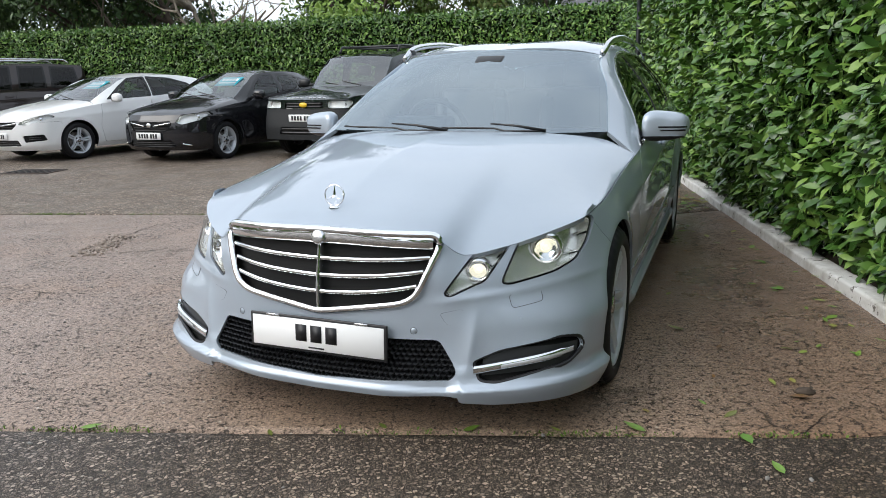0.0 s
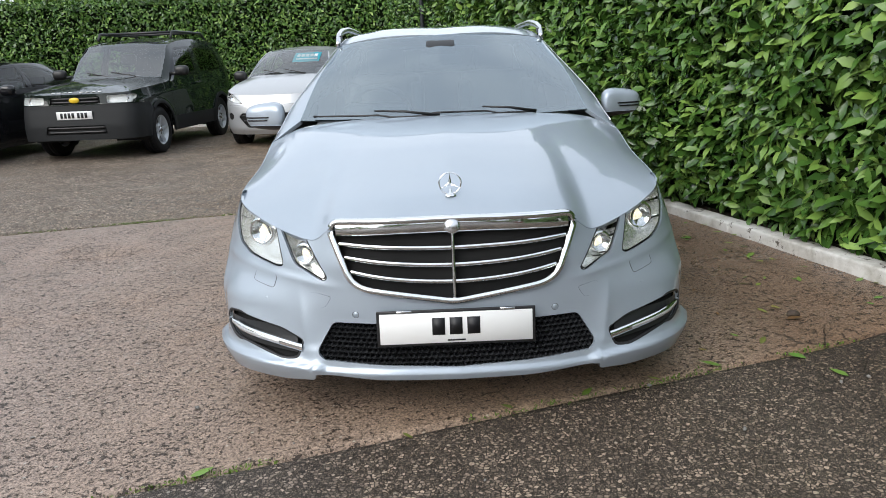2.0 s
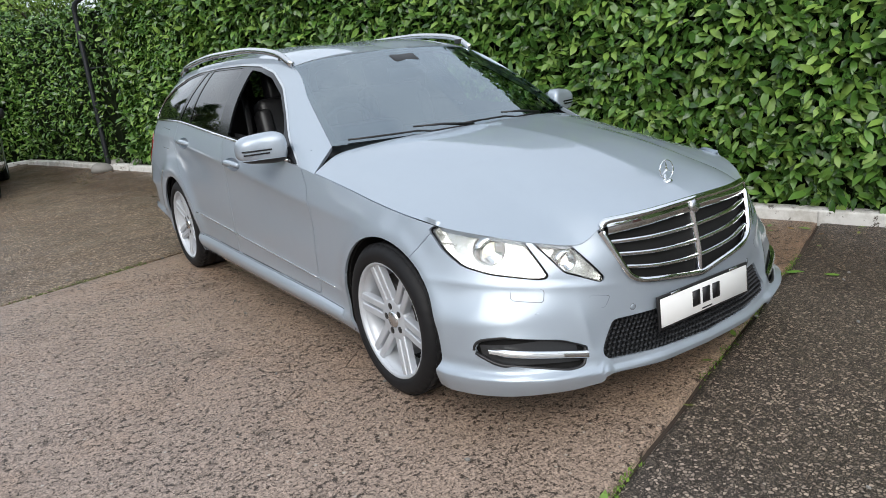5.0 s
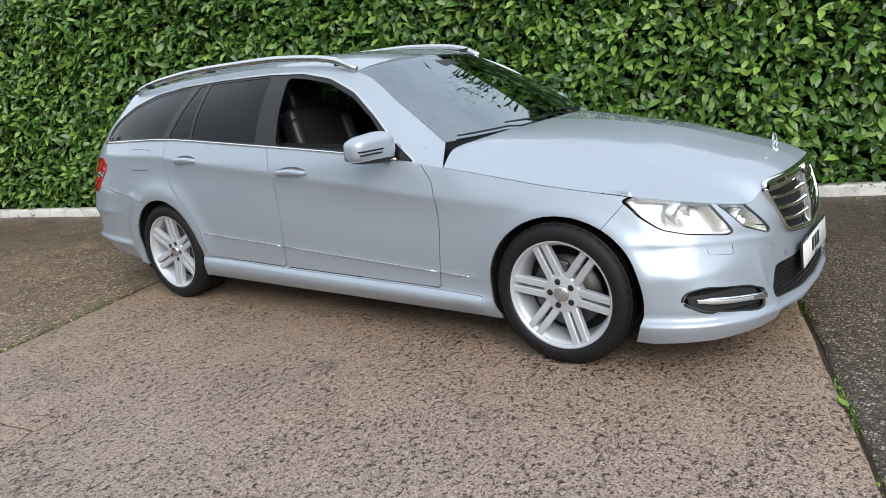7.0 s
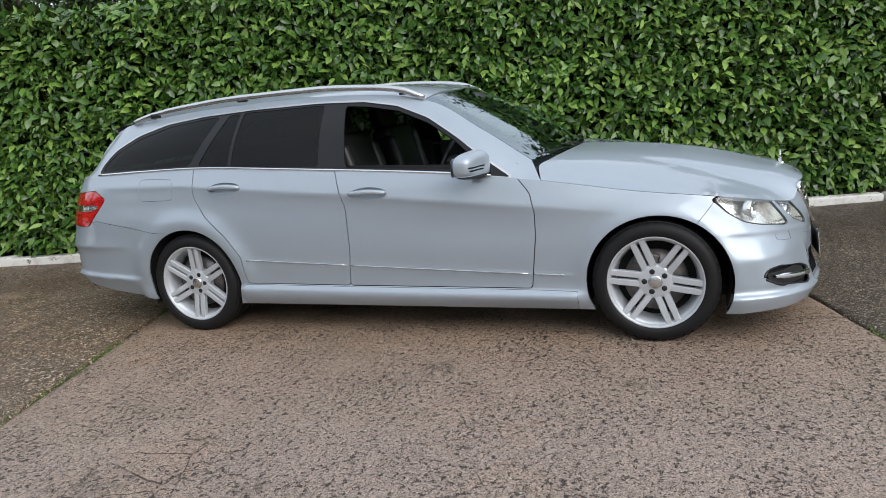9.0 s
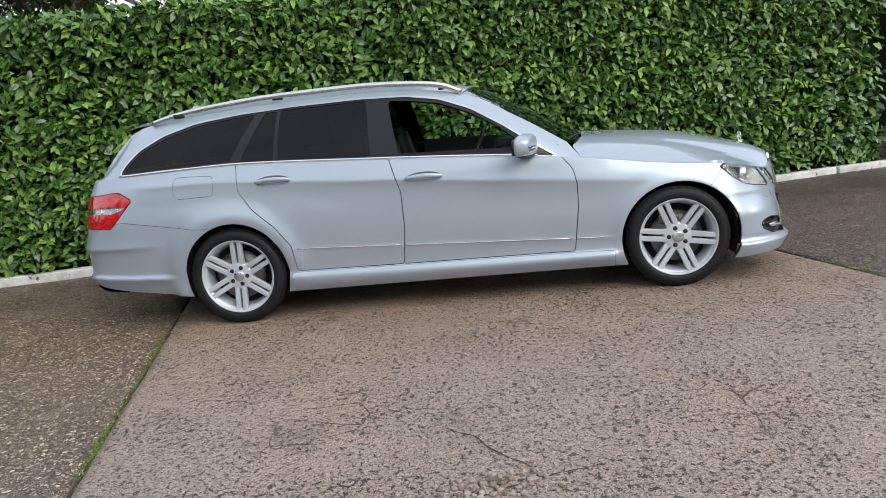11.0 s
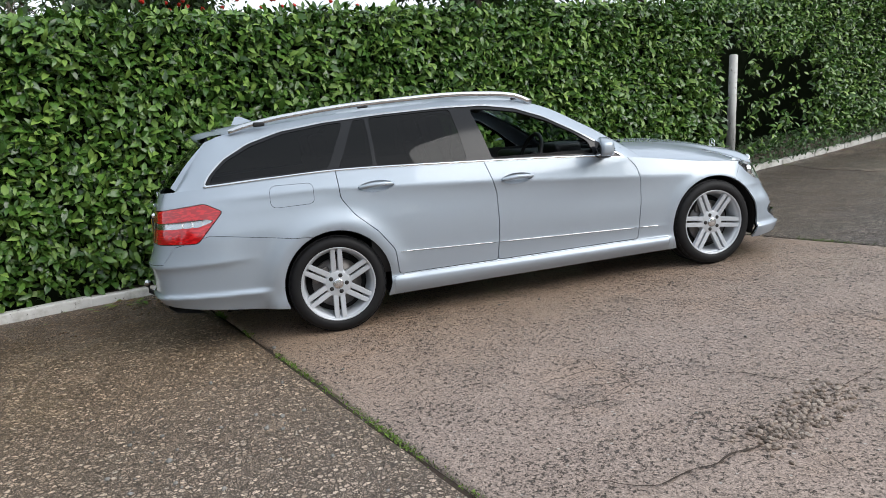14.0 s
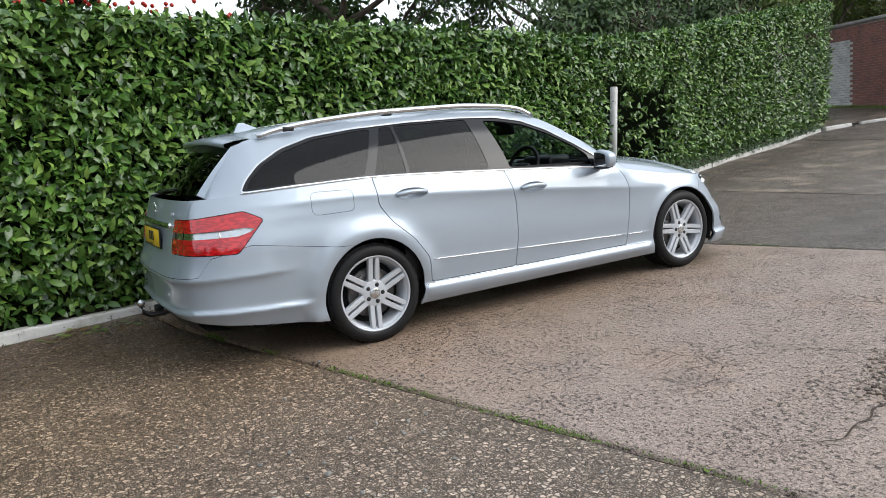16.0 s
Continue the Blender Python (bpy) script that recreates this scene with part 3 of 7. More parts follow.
def hedge(line, heights, depth, density, label, seed, size=0.085, hole=None, base=0.12, inset=0.16):
    """A clipped hedge along a line of (x, y): a plain core, near black for the shade inside, and a skin of leaves on
    face, top and ends.
    The face looks to the left of the way along the line."""
    rng = np.random.default_rng(seed)
    pts = np.array(line, float)
    hs = np.full(len(pts), heights) if isinstance(heights, float) else np.array(heights)
    seg = np.diff(pts, axis=0)
    ln = np.linalg.norm(seg, axis=1)
    root = tagged(empty("hedge"), label, "hedge")
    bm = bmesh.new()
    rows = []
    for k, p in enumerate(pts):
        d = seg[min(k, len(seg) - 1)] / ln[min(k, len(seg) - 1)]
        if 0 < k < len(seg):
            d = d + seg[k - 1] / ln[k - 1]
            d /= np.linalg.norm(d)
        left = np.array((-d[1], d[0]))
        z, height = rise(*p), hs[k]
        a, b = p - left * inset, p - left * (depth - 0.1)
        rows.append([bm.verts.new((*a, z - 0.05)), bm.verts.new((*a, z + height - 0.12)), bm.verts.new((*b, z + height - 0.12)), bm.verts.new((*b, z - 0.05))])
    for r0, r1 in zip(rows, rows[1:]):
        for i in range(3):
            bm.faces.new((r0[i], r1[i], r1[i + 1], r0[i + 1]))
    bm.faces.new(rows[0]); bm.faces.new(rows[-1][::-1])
    part("core", bm, M_core_shade, root, smooth=False)
    P, N = [], []
    for k in range(len(seg)):
        d = seg[k] / ln[k]
        left = np.array((-d[1], d[0]))
        height = (hs[k] + hs[k + 1]) / 2
        for what, area in (("face", ln[k] * height), ("top", ln[k] * depth)):
            m = int(area * density * (1.0 if what == "face" else 0.6))
            u, w = rng.uniform(0, 1, m), rng.uniform(0, 1, m)
            xy = pts[k] + u[:, None] * seg[k]
            zz = np.array([rise(*q) for q in xy])
            hh = hs[k] + (hs[k + 1] - hs[k]) * u
            lump = np.array([0.09 * noise.noise((q[0] * 1.3, q[1] * 1.3, h * height * 1.3)) + 0.05 * noise.noise((q[0] * 4.1, q[1] * 4.1, h * height * 4.1)) for q, h in zip(xy, w)])
            deep = rng.uniform(0, 1, m) ** 1.6 * 0.17
            if what == "face":
                z = base + w * (hh - base)
                out = lump - deep - 0.06 * np.clip((0.4 - z) / 0.4, 0, 1)
                P.append(np.column_stack([xy + left * out[:, None], zz + z]))
                N.append(np.column_stack([np.tile(left, (m, 1)), np.full(m, 0.15)]))
            else:
                P.append(np.column_stack([xy - left * (w * depth)[:, None], zz + hh + lump * 0.6 - deep * 0.6]))
                N.append(np.tile((0.0, 0.0, 1.0), (m, 1)))
    P, N = np.vstack(P), np.vstack(N)
    if hole is not None:
        keep = np.array([not hole(*p) for p in P])
        P, N = P[keep], N[keep]
    leaf_cloud("leaves", P, N, rng.uniform(0.7, 1.35, len(P)) * size, M_laurel, root, seed + 1)
    return root


POST = (3.55, -3.62)
side_line = [(hedge_x(y) + 0.05, y) for y in (-3.36, -2, 0, 2, 4, 6, 8, 8.9)]
hedge(side_line, 2.40, 1.2, 1250, "tall clipped green laurel hedge beside the silver car", 11, 0.106, lambda x, y, z: y < -2.8 and z < 1.85 and x < hedge_x(y) + 0.02 + 0.25 * (-2.8 - y))
hedge([(hedge_x(y) + 0.05, y) for y in (9.3, 11.0, 12.7)], 2.40, 1.2, 420, "clipped green laurel hedge beyond the iron arch", 21)
hedge([(-0.6, 13.0), (-4.0, 13.1), (-8.0, 12.9), (-13.0, 12.5), (-19.5, 12.0)], 2.70, 1.3, 760, "long clipped laurel hedge behind the parked cars", 31, 0.09)


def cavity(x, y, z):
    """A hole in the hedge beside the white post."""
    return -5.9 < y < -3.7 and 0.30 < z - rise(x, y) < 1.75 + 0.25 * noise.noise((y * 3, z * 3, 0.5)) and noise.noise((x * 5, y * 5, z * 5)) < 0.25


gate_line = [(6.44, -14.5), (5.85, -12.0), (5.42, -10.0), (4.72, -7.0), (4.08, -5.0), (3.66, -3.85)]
# core set 1.5 m back; its near-black colour supplies the hollow's shade
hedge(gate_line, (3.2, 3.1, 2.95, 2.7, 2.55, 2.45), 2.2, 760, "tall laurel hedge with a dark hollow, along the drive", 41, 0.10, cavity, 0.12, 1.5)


# kerb: one painted stone after another
kerb = tagged(empty("kerb"), "white-painted concrete kerb stones, chipped and worn", "kerb", kind="structure")
bm = bmesh.new()
box_mesh(bm, (0.13, 0.90, 0.26), pose(0, 0, 0), 0.018, 3)
stone_mesh = bpy.data.meshes.new("kerb_stone")
for f in bm.faces:
    f.smooth = True
bm.to_mesh(stone_mesh)
bm.free()
stone_mesh.materials.append(M_kerb)
rk = random.Random(5)


def lay_kerb(points):
    for (x0, y0), (x1, y1) in zip(points, points[1:]):
        d = math.hypot(x1 - x0, y1 - y0)
        n = max(1, round(d / 0.915))
        for k in range(n):
            t = (k + 0.5) / n
            x, y = x0 + (x1 - x0) * t, y0 + (y1 - y0) * t
            ob = new("kerb_stone", stone_mesh)
            ob.parent = kerb
            tilt = rk.uniform(-1.5, 1.5)
            ob.matrix_world = pose(x, y, rise(x, y) - 0.055 + rk.uniform(-.008, .008), math.degrees(math.atan2(rise(x1, y1) - rise(x0, y0), d)) + rk.uniform(-.6, .6), tilt, math.degrees(math.atan2(-(x1 - x0), y1 - y0)) + rk.uniform(-.8, .8))


lay_kerb([(hedge_x(y) + 0.065, y) for y in (-8, -3.6, 0, 4, 8, 12.6)])
lay_kerb([(4.2, -16.3), (5.2, -15.4), (5.72, -14.4), (5.96, -13.1), (hedge_x(-8) + 0.065, -8)])
lay_kerb([(-0.9, 12.75), (-8, 12.6), (-19, 11.8)])


# soil and ivy between kerb and hedge
def bank(line, wide, high, seed, count, label):
    rng = np.random.default_rng(seed)
    vs = []
    for x, y in line:
        z = rise(x, y)
        for t in (0.0, 0.3, 0.65, 1.0):
            vs.append((x + 0.13 + wide * t, y, z + 0.05 + high * t ** 0.8 + 0.03 * noise.noise((x * 2, y * 2, t))))
    ob = tagged(mesh_object("soil_bank", vs, [f[::-1] for f in grid_faces(len(line), 4)], M_earth, None, True), label, "soil", kind="structure")
    pts = []
    for _ in range(count):
        k = rng.integers(0, len(line) - 1)
        t, w = rng.uniform(), rng.uniform(-0.3 if high > 0.2 else 0.0, 1.0)
        x, y = line[k][0] + (line[k + 1][0] - line[k][0]) * t, line[k][1] + (line[k + 1][1] - line[k][1]) * t
        pts.append((x + 0.08 + wide * w, y, rise(x, y) + 0.09 + high * max(w, 0.0) ** 0.8 + rng.uniform(0, .05)))
    pts = np.array(pts)
    leaf_cloud("ivy", pts, np.tile((-0.4, 0, 0.9), (count, 1)), rng.uniform(.03, .075, count), M_ivy, ob, seed + 1)


bank([(hedge_x(y), y) for y in axis([(-3.5, 13, 40)])], 0.45, 0.06, 51, 1300, "dark soil with ivy under the hedge")
bank([(hedge_x(y), y) for y in axis([(-13.2, -3.5, 40)])], 0.55, 0.26, 53, 7000, "ivy-covered soil bank beside the drive")

# the white post that leans with the slope
bm = bmesh.new()
bmesh.ops.create_cone(bm, cap_ends=True, segments=20, radius1=0.062, radius2=0.058, depth=1.62)
bmesh.ops.bevel(bm, geom=[e for e in bm.edges if len(e.link_faces) == 2 and e.calc_face_angle(0) > 1], offset=0.01, segments=2, affect="EDGES")
post_ob = part("post", bm, M_post, None)
post_ob.matrix_world = pose(POST[0], POST[1], 0.93, 4.5, 0, 0)
tagged(post_ob, "white-painted round concrete post with peeling paint", "post")

# iron arch over the gap in the hedge
arch = tagged(empty("iron_arch"), "dark painted iron arch over the hedge gap", "arch")
leg = [(-0.20, 9.55, 0.0), (-0.21, 9.54, 1.2), (-0.215, 9.52, 2.38), (-0.20, 9.46, 2.50), (-0.12, 9.30, 2.56), (0.10, 8.75, 2.60), (0.2, 8.3, 2.60)]
tube("arch_tube", path3(leg, 40), 0.036, M_iron, arch, 10)
tube("arch_brace", path3([(0.35, 9.4, 2.45), (0.25, 9.0, 2.52), (0.30, 8.4, 2.50)], 12), 0.05, M_iron, arch, 10)
tube("arch_stay", [(-0.2, 9.55, 1.60), (0.25, 9.3, 1.60)], 0.014, M_iron, arch, 6)
block("arch_foot", (0.14, 0.14, 0.02), pose(-0.20, 9.55, rise(-0.2, 9.55) + 0.02), M_iron, arch, 0.004)
for x, y, s in ((-0.32, 9.45, 0.16), (-0.02, 9.62, 0.20), (0.2, 9.3, 0.15)):
    bm = bmesh.new()
    bmesh.ops.create_icosphere(bm, subdivisions=3, radius=s)
    for v in bm.verts:
        v.co = v.co * (1 + 0.25 * noise.noise(v.co * 5 + Vector((x, y, 0)))) * 1.0
        v.co.z *= 0.55
    rock = part("rock", bm, M_coping, None)
    rock.matrix_world = pose(x, y, rise(x, y) + 0.04)
    tagged(rock, "rough grey stone at the foot of the hedge gap", "stone", "stones by the arch")

# ---- the silver estate car ----
# Its nose looks to -y, the front axle stands on y = 0, z = 0 is the yard.
estate = tagged(empty("estate_car"), "silver estate car with chrome grille, driver window lowered", "car")
KY = (0.1, 0.8, 1.9, 2.9, 3.5)      # side stations shared by all levels


def level(z, fx, fy, sx, rx, ry):
    return (z, np.array((*fx, *sx, *rx)), np.array((*fy, *KY, *ry)))


LEVELS = [
    level(0.15, (0, .22, .42, .60, .76, .835, .86), (-.80, -.79, -.745, -.68, -.57, -.44, -.30), (.872, .875, .88, .882, .855), (.80, .70, .45, 0), (3.80, 3.91, 3.96, 3.97)),
    level(0.24, (0, .22, .45, .63, .79, .868, .895), (-.825, -.815, -.765, -.705, -.585, -.44, -.29), (.906, .908, .912, .912, .893), (.83, .72, .46, 0), (3.82, 3.95, 4.01, 4.025)),
    level(0.31, (0, .22, .43, .60, .775, .855, .885), (-.80, -.79, -.745, -.69, -.595, -.45, -.29), (.898, .90, .905, .906, .89), (.83, .72, .46, 0), (3.83, 3.96, 4.02, 4.035)),
    level(0.42, (0, .22, .42, .57, .755, .85, .885), (-.79, -.78, -.735, -.68, -.575, -.45, -.28), (.90, .908, .914, .916, .90), (.84, .73, .46, 0), (3.84, 3.975, 4.035, 4.05)),
    level(0.56, (0, .20, .38, .50, .61, .755, .86), (-.785, -.775, -.735, -.675, -.605, -.475, -.27), (.90, .917, .922, .925, .907), (.84, .73, .46, 0), (3.84, 3.975, 4.04, 4.055)),
    level(0.70, (0, .20, .38, .48, .585, .715, .832), (-.755, -.745, -.70, -.635, -.56, -.44, -.255), (.888, .918, .926, .925, .905), (.84, .73, .46, 0), (3.82, 3.95, 4.005, 4.02)),
    level(0.86, (0, .20, .38, .48, .58, .70, .785), (-.725, -.705, -.65, -.59, -.51, -.40, -.22), (.83, .902, .915, .905, .88), (.81, .70, .45, 0), (3.79, 3.93, 3.975, 3.99)),
    level(1.08, (0, .20, .38, .48, .58, .67, .74), (-.68, -.66, -.61, -.55, -.47, -.36, -.2), (.755, .83, .845, .83, .79), (.73, .63, .42, 0), (3.73, 3.86, 3.91, 3.93)),
]
K_TOP = (.745, .745, .722, .66, .678, .715, .755, .80, .912, 1.0, 1.053, 1.044, 1.038, 1.034, 1.034, 1.034)
K_LOW = (.188, .189, .200, .190, .176, .166, .158, .165, .172, .182, .19, .25, .30, .33, .35, .36)


def crease_z(y):
    return np.interp(y, (0.2, 0.62, 1.7, 2.89, 3.6), (.70, .745, .852, .955, .97))


def strip_z(y):
    return np.interp(y, (0.4, 1.74, 2.5), (.362, .436, .48))


def shape_side(p):
    """Creases and swellings of the flanks."""
    x, y, z = p[:, 0], p[:, 1], p[:, 2]
    side = np.clip((x - 0.78) / 0.08, 0, 1)
    fade = np.clip((y - 0.05) / 0.8, 0, 1) * np.clip((3.75 - y) / 0.3, 0, 1)
    dz = z - crease_z(y)
    add = 0.015 * np.where(dz > 0, np.exp(-dz / 0.09), np.exp(dz / 0.035)) * fade
    add -= 0.006 * np.exp(-((dz + 0.13) / 0.10) ** 2) * fade          # the hollow under the crease
    sill = (0.283 + 0.019 * (y - 0.64)) - z                            # the sill stands out under the doors
    on = np.clip((y - 0.36) / 0.06, 0, 1) * np.clip((2.56 - y) / 0.06, 0, 1)
    add += on * np.where(sill > 0, 0.020 * np.clip(sill / 0.022, 0, 1) - 0.35 * np.clip(sill - 0.045, 0, 1), 0)
    ds = z - strip_z(y)
    add += 0.004 * np.where(ds > 0, np.exp(-ds / 0.006), np.exp(ds / 0.02)) * np.clip((y - 0.38) / 0.05, 0, 1) * np.clip((2.5 - y) / 0.05, 0, 1)
    for yc, r0, amp in ((0.0, 0.36, 0.014), (2.874, 0.40, 0.024)):
        r = np.hypot(y - yc, z - 0.32)
        up = np.clip((z - 0.22) / 0.2, 0, 1)
        add += amp * np.exp(-np.abs(r - r0) ** 2 / (0.05 ** 2 if yc == 0 else 0.075 ** 2)) * up
    return np.column_stack([x + add * side, y, z])


def shape_nose(p):
    """The splitter lip under the bumper, stepped at the intake's ends, and the pressed lines beside the intakes."""
    x, y, z = p[:, 0], p[:, 1], p[:, 2]
    front = np.clip((-0.22 - y) / 0.15, 0, 1)
    line = np.where(x < 0.455, 0.222, 0.232 + 0.022 * np.clip((x - 0.455) / 0.35, 0, 1))
    lip = np.clip((line - z) / 0.007, 0, 1)
    deep = 0.013 * lip + 0.010 * lip * np.clip((x - 0.45) / 0.02, 0, 1)
    deep = deep - 0.006 * np.exp(-((z - line - 0.022) / 0.018) ** 2) * (z > line)
    edge = 0.50 + (z - 0.25) * 0.12          # the fold between centre intake and corner
    deep = deep + 0.012 * np.exp(-np.abs(x - edge) / 0.03) * np.exp(-((z - 0.36) / 0.10) ** 2)
    brow = 0.505 + 0.06 * np.clip((x - 0.35) / 0.5, 0, 1)
    deep = deep + 0.007 * np.exp(-np.abs(z - brow) / 0.02) * np.clip((x - 0.36) / 0.1, 0, 1)
    way = np.column_stack([x * 0.8, y - 0.05])
    way = way / np.maximum(np.linalg.norm(way, axis=1, keepdims=True), 1e-6)
    return np.column_stack([x + way[:, 0] * deep * front, y + way[:, 1] * deep * front, z])


def shape_tail(p):
    """The rear bumper's lip and shelf."""
    x, y, z = p[:, 0], p[:, 1], p[:, 2]
    rear = np.clip((y - 3.28) / 0.08, 0, 1)
    line = 0.352 + 0.03 * np.clip((y - 3.3) / 0.6, 0, 1)
    deep = np.where(z > line, 0.028 * np.exp(-(z - line) / 0.011), 0.028 - 0.5 * (line - z)) + 0.019 * np.where(z > 0.575, np.exp(-(z - 0.575) / 0.07), np.exp((z - 0.575) / 0.022)) * np.clip((y - 3.32) / 0.25, 0, 1)
    way = np.column_stack([x * 0.8, y - 3.2])
    way = way / np.maximum(np.linalg.norm(way, axis=1, keepdims=True), 1e-6)
    return np.column_stack([x + way[:, 0] * deep * rear, y + way[:, 1] * deep * rear, z])


def lower_shell(nv=64):
    knots = np.arange(16.0)
    fine = np.concatenate([np.linspace(0, 6, 110, endpoint=False), np.linspace(6, 7, 22, endpoint=False), np.linspace(7, 8, 36, endpoint=False), np.linspace(8, 9, 48, endpoint=False),
                           np.linspace(9, 10, 50, endpoint=False), np.linspace(10, 11, 34, endpoint=False), np.linspace(11, 15, 80)])
    zs = np.array([l[0] for l in LEVELS])
    X, Y = np.array([flow(knots, l[1], fine) for l in LEVELS]), np.array([flow(knots, l[2], fine) for l in LEVELS])
    zt, zb = flow(knots, K_TOP, fine), flow(knots, K_LOW, fine)
    zb = zb - 0.022 * np.clip((X[0] - 0.455) / 0.012, 0, 1) * np.clip((0.82 - X[0]) / 0.25, 0, 1) * (fine < 6)   # outer flaps of the splitter
    v = np.linspace(0, 1, nv)
    pts = np.zeros((nv, len(fine), 3))
    for k in range(len(fine)):
        z = zb[k] + (zt[k] - zb[k]) * v
        pts[:, k] = np.column_stack([flow(zs, X[:, k], z), flow(zs, Y[:, k], z), z])
    pts = pts.reshape(-1, 3)
    p = shape_tail(shape_nose(shape_side(np.array(pts, float))))
    w = len(fine)
    p[0::w, 0] = 0.0
    p[w - 1::w, 0] = 0.0
    faces = grid_faces(nv, w)
    return (p, faces), p[-w:]


def side_field(poly, r=0.015):
    f = polygon_field(soft_polygon(poly, r))
    return lambda p: f(p[:, 1], p[:, 2])


def front_field(poly, r=0.015, y_max=-0.15):
    f = polygon_field(soft_polygon(poly, r))
    return lambda p: np.maximum(f(p[:, 0], p[:, 2]), p[:, 1] - y_max)


def minus(f, gap=0.0025):
    return lambda p: gap - f(p)


def inner(f, gap=0.0025):
    return lambda p: f(p) + gap


shell, brim = lower_shell()
arches = lambda p: np.minimum(np.hypot(p[:, 1], p[:, 2] - 0.325) - 0.352, np.hypot(p[:, 1] - 2.868, p[:, 2] - 0.33) - 0.352)
shell = cut(shell, lambda p: -arches(p))
f_grille = front_field([(-.2, .738), (.40, .728), (.418, .70), (.348, .535), (.31, .507), (0, .458), (-.2, .475)], .012)
f_mesh = front_field([(-.2, .385), (.415, .385), (.478, .278), (.455, .250), (0, .232), (-.2, .235)], .015)
f_fog = front_field([(.52, .315), (.60, .352), (.77, .385), (.825, .375), (.84, .33), (.80, .29), (.60, .245), (.545, .25)], .015, -0.3)
f_small = front_field([(.603, .688), (.507, .672), (.425, .538), (.443, .530), (.545, .577)], .012)
f_big = front_field([(.628, .708), (.71, .742), (.785, .762), (.822, .738), (.815, .668), (.79, .614), (.74, .588), (.615, .560), (.590, .566)], .014, -0.20)
f_tail = (lambda g: (lambda p: np.maximum(g(p), 0.50 - p[:, 0])))(side_field([(3.525, .892), (3.63, .95), (4.2, .905), (4.2, .735), (3.70, .712)], .02))
f_bump = lambda p: np.maximum(p[:, 1] + 0.17 + (p[:, 2] - 0.61) * 0.8, p[:, 1] - 0.0)
f_rbump = lambda p: np.maximum(p[:, 2] - np.interp(p[:, 1], (3.0, 3.12, 3.62, 3.85, 3.93, 4.1), (.66, .668, .752, .70, .60, .585)), 3.0 - p[:, 1])
f_fdoor = side_field([(.705, .915), (.63, .82), (.608, .72), (.61, .58), (.648, .292), (1.752, .31), (1.722, .55), (1.722, .78), (1.79, 1.03), (1.80, 1.3), (.72, 1.3)], .01)
f_rdoor = side_field([(1.80, 1.3), (1.79, 1.03), (1.722, .78), (1.722, .55), (1.752, .31), (2.46, .325), (2.475, .50), (2.57, .635), (2.71, .765), (2.785, .88), (2.80, 1.3)], .02)
f_flap = side_field([(2.955, .87), (2.95, 1.0), (3.20, 1.01), (3.225, .99), (3.23, .885), (3.2, .87)], .03)

# inner skin added behind the gaps, near black for the shade there
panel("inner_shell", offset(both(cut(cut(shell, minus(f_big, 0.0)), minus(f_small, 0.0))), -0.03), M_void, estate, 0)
rest = shell
for f in (f_grille, f_mesh, f_fog):
    rest = cut(rest, minus(f, 0.0))
lens_big, rest = cut(rest, inner(f_big)), cut(rest, minus(f_big))
lens_small, rest = cut(rest, inner(f_small)), cut(rest, minus(f_small))
tail_sheet, rest = cut(rest, inner(f_tail)), cut(rest, minus(f_tail))
bumper, rest = cut(rest, inner(f_bump, 0.0015)), cut(rest, minus(f_bump, 0.0015))
rbumper, rest = cut(rest, inner(f_rbump, 0.0015)), cut(rest, minus(f_rbump, 0.0015))
fdoor, rest = cut(rest, inner(f_fdoor)), cut(rest, minus(f_fdoor))
rdoor, rest = cut(rest, inner(f_rdoor)), cut(rest, minus(f_rdoor))
flap, rest = cut(rest, inner(f_flap, 0.0012)), cut(rest, minus(f_flap, 0.0012))
HANDLES = {"f": (1.565, .858), "r": (2.545, .928)}
cup = lambda y0, z0: lambda p: -(np.hypot((p[:, 1] - y0) / .118, (p[:, 2] - z0) / .036) - 1) * .036
fdoor, rdoor = cut(fdoor, cup(*HANDLES["f"])), cut(rdoor, cup(*HANDLES["r"]))
f_sill = side_field([(.40, .0), (.40, .275), (.64, .283), (1.75, .302), (2.5, .318), (2.5, 0)], .004)
sill, rest = cut(rest, inner(f_sill, 0.001)), cut(rest, minus(f_sill, 0.001))
fender, rest = cut(rest, lambda p: p[:, 1] - 0.66), cut(rest, lambda p: 0.66 - p[:, 1])
tailgate_low, rest = cut(rest, lambda p: np.maximum(p[:, 0] - 0.66, 3.8 - p[:, 1])), cut(rest, lambda p: -np.maximum(p[:, 0] - 0.663, 3.8 - p[:, 1]))

f_front_bumper = panel("front_bumper", both(bumper), M_silver, estate)
rear_bumper = panel("rear_bumper", both(rbumper), M_silver, estate)
tailgate = panel("tailgate", both(tailgate_low), M_silver, estate)
doors = {}
for sign, flip in ((1, lambda s: s), (-1, mirrored)):
    panel("front_wing", flip(fender), M_silver, estate)
    panel("rear_quarter_panel", flip(rest), M_silver, estate)
    panel("side_skirt", flip(sill), M_silver, estate)
    doors["f", sign] = panel("front_door", flip(fdoor), M_silver, estate, 0.02)
    doors["r", sign] = panel("rear_door", flip(rdoor), M_silver, estate, 0.02)
    if sign < 0:
        panel("fuel_flap", flip(flap), M_silver, estate, 0.006)
    else:
        panel("quarter_inset", flip(flap), M_silver, estate, 0.006)

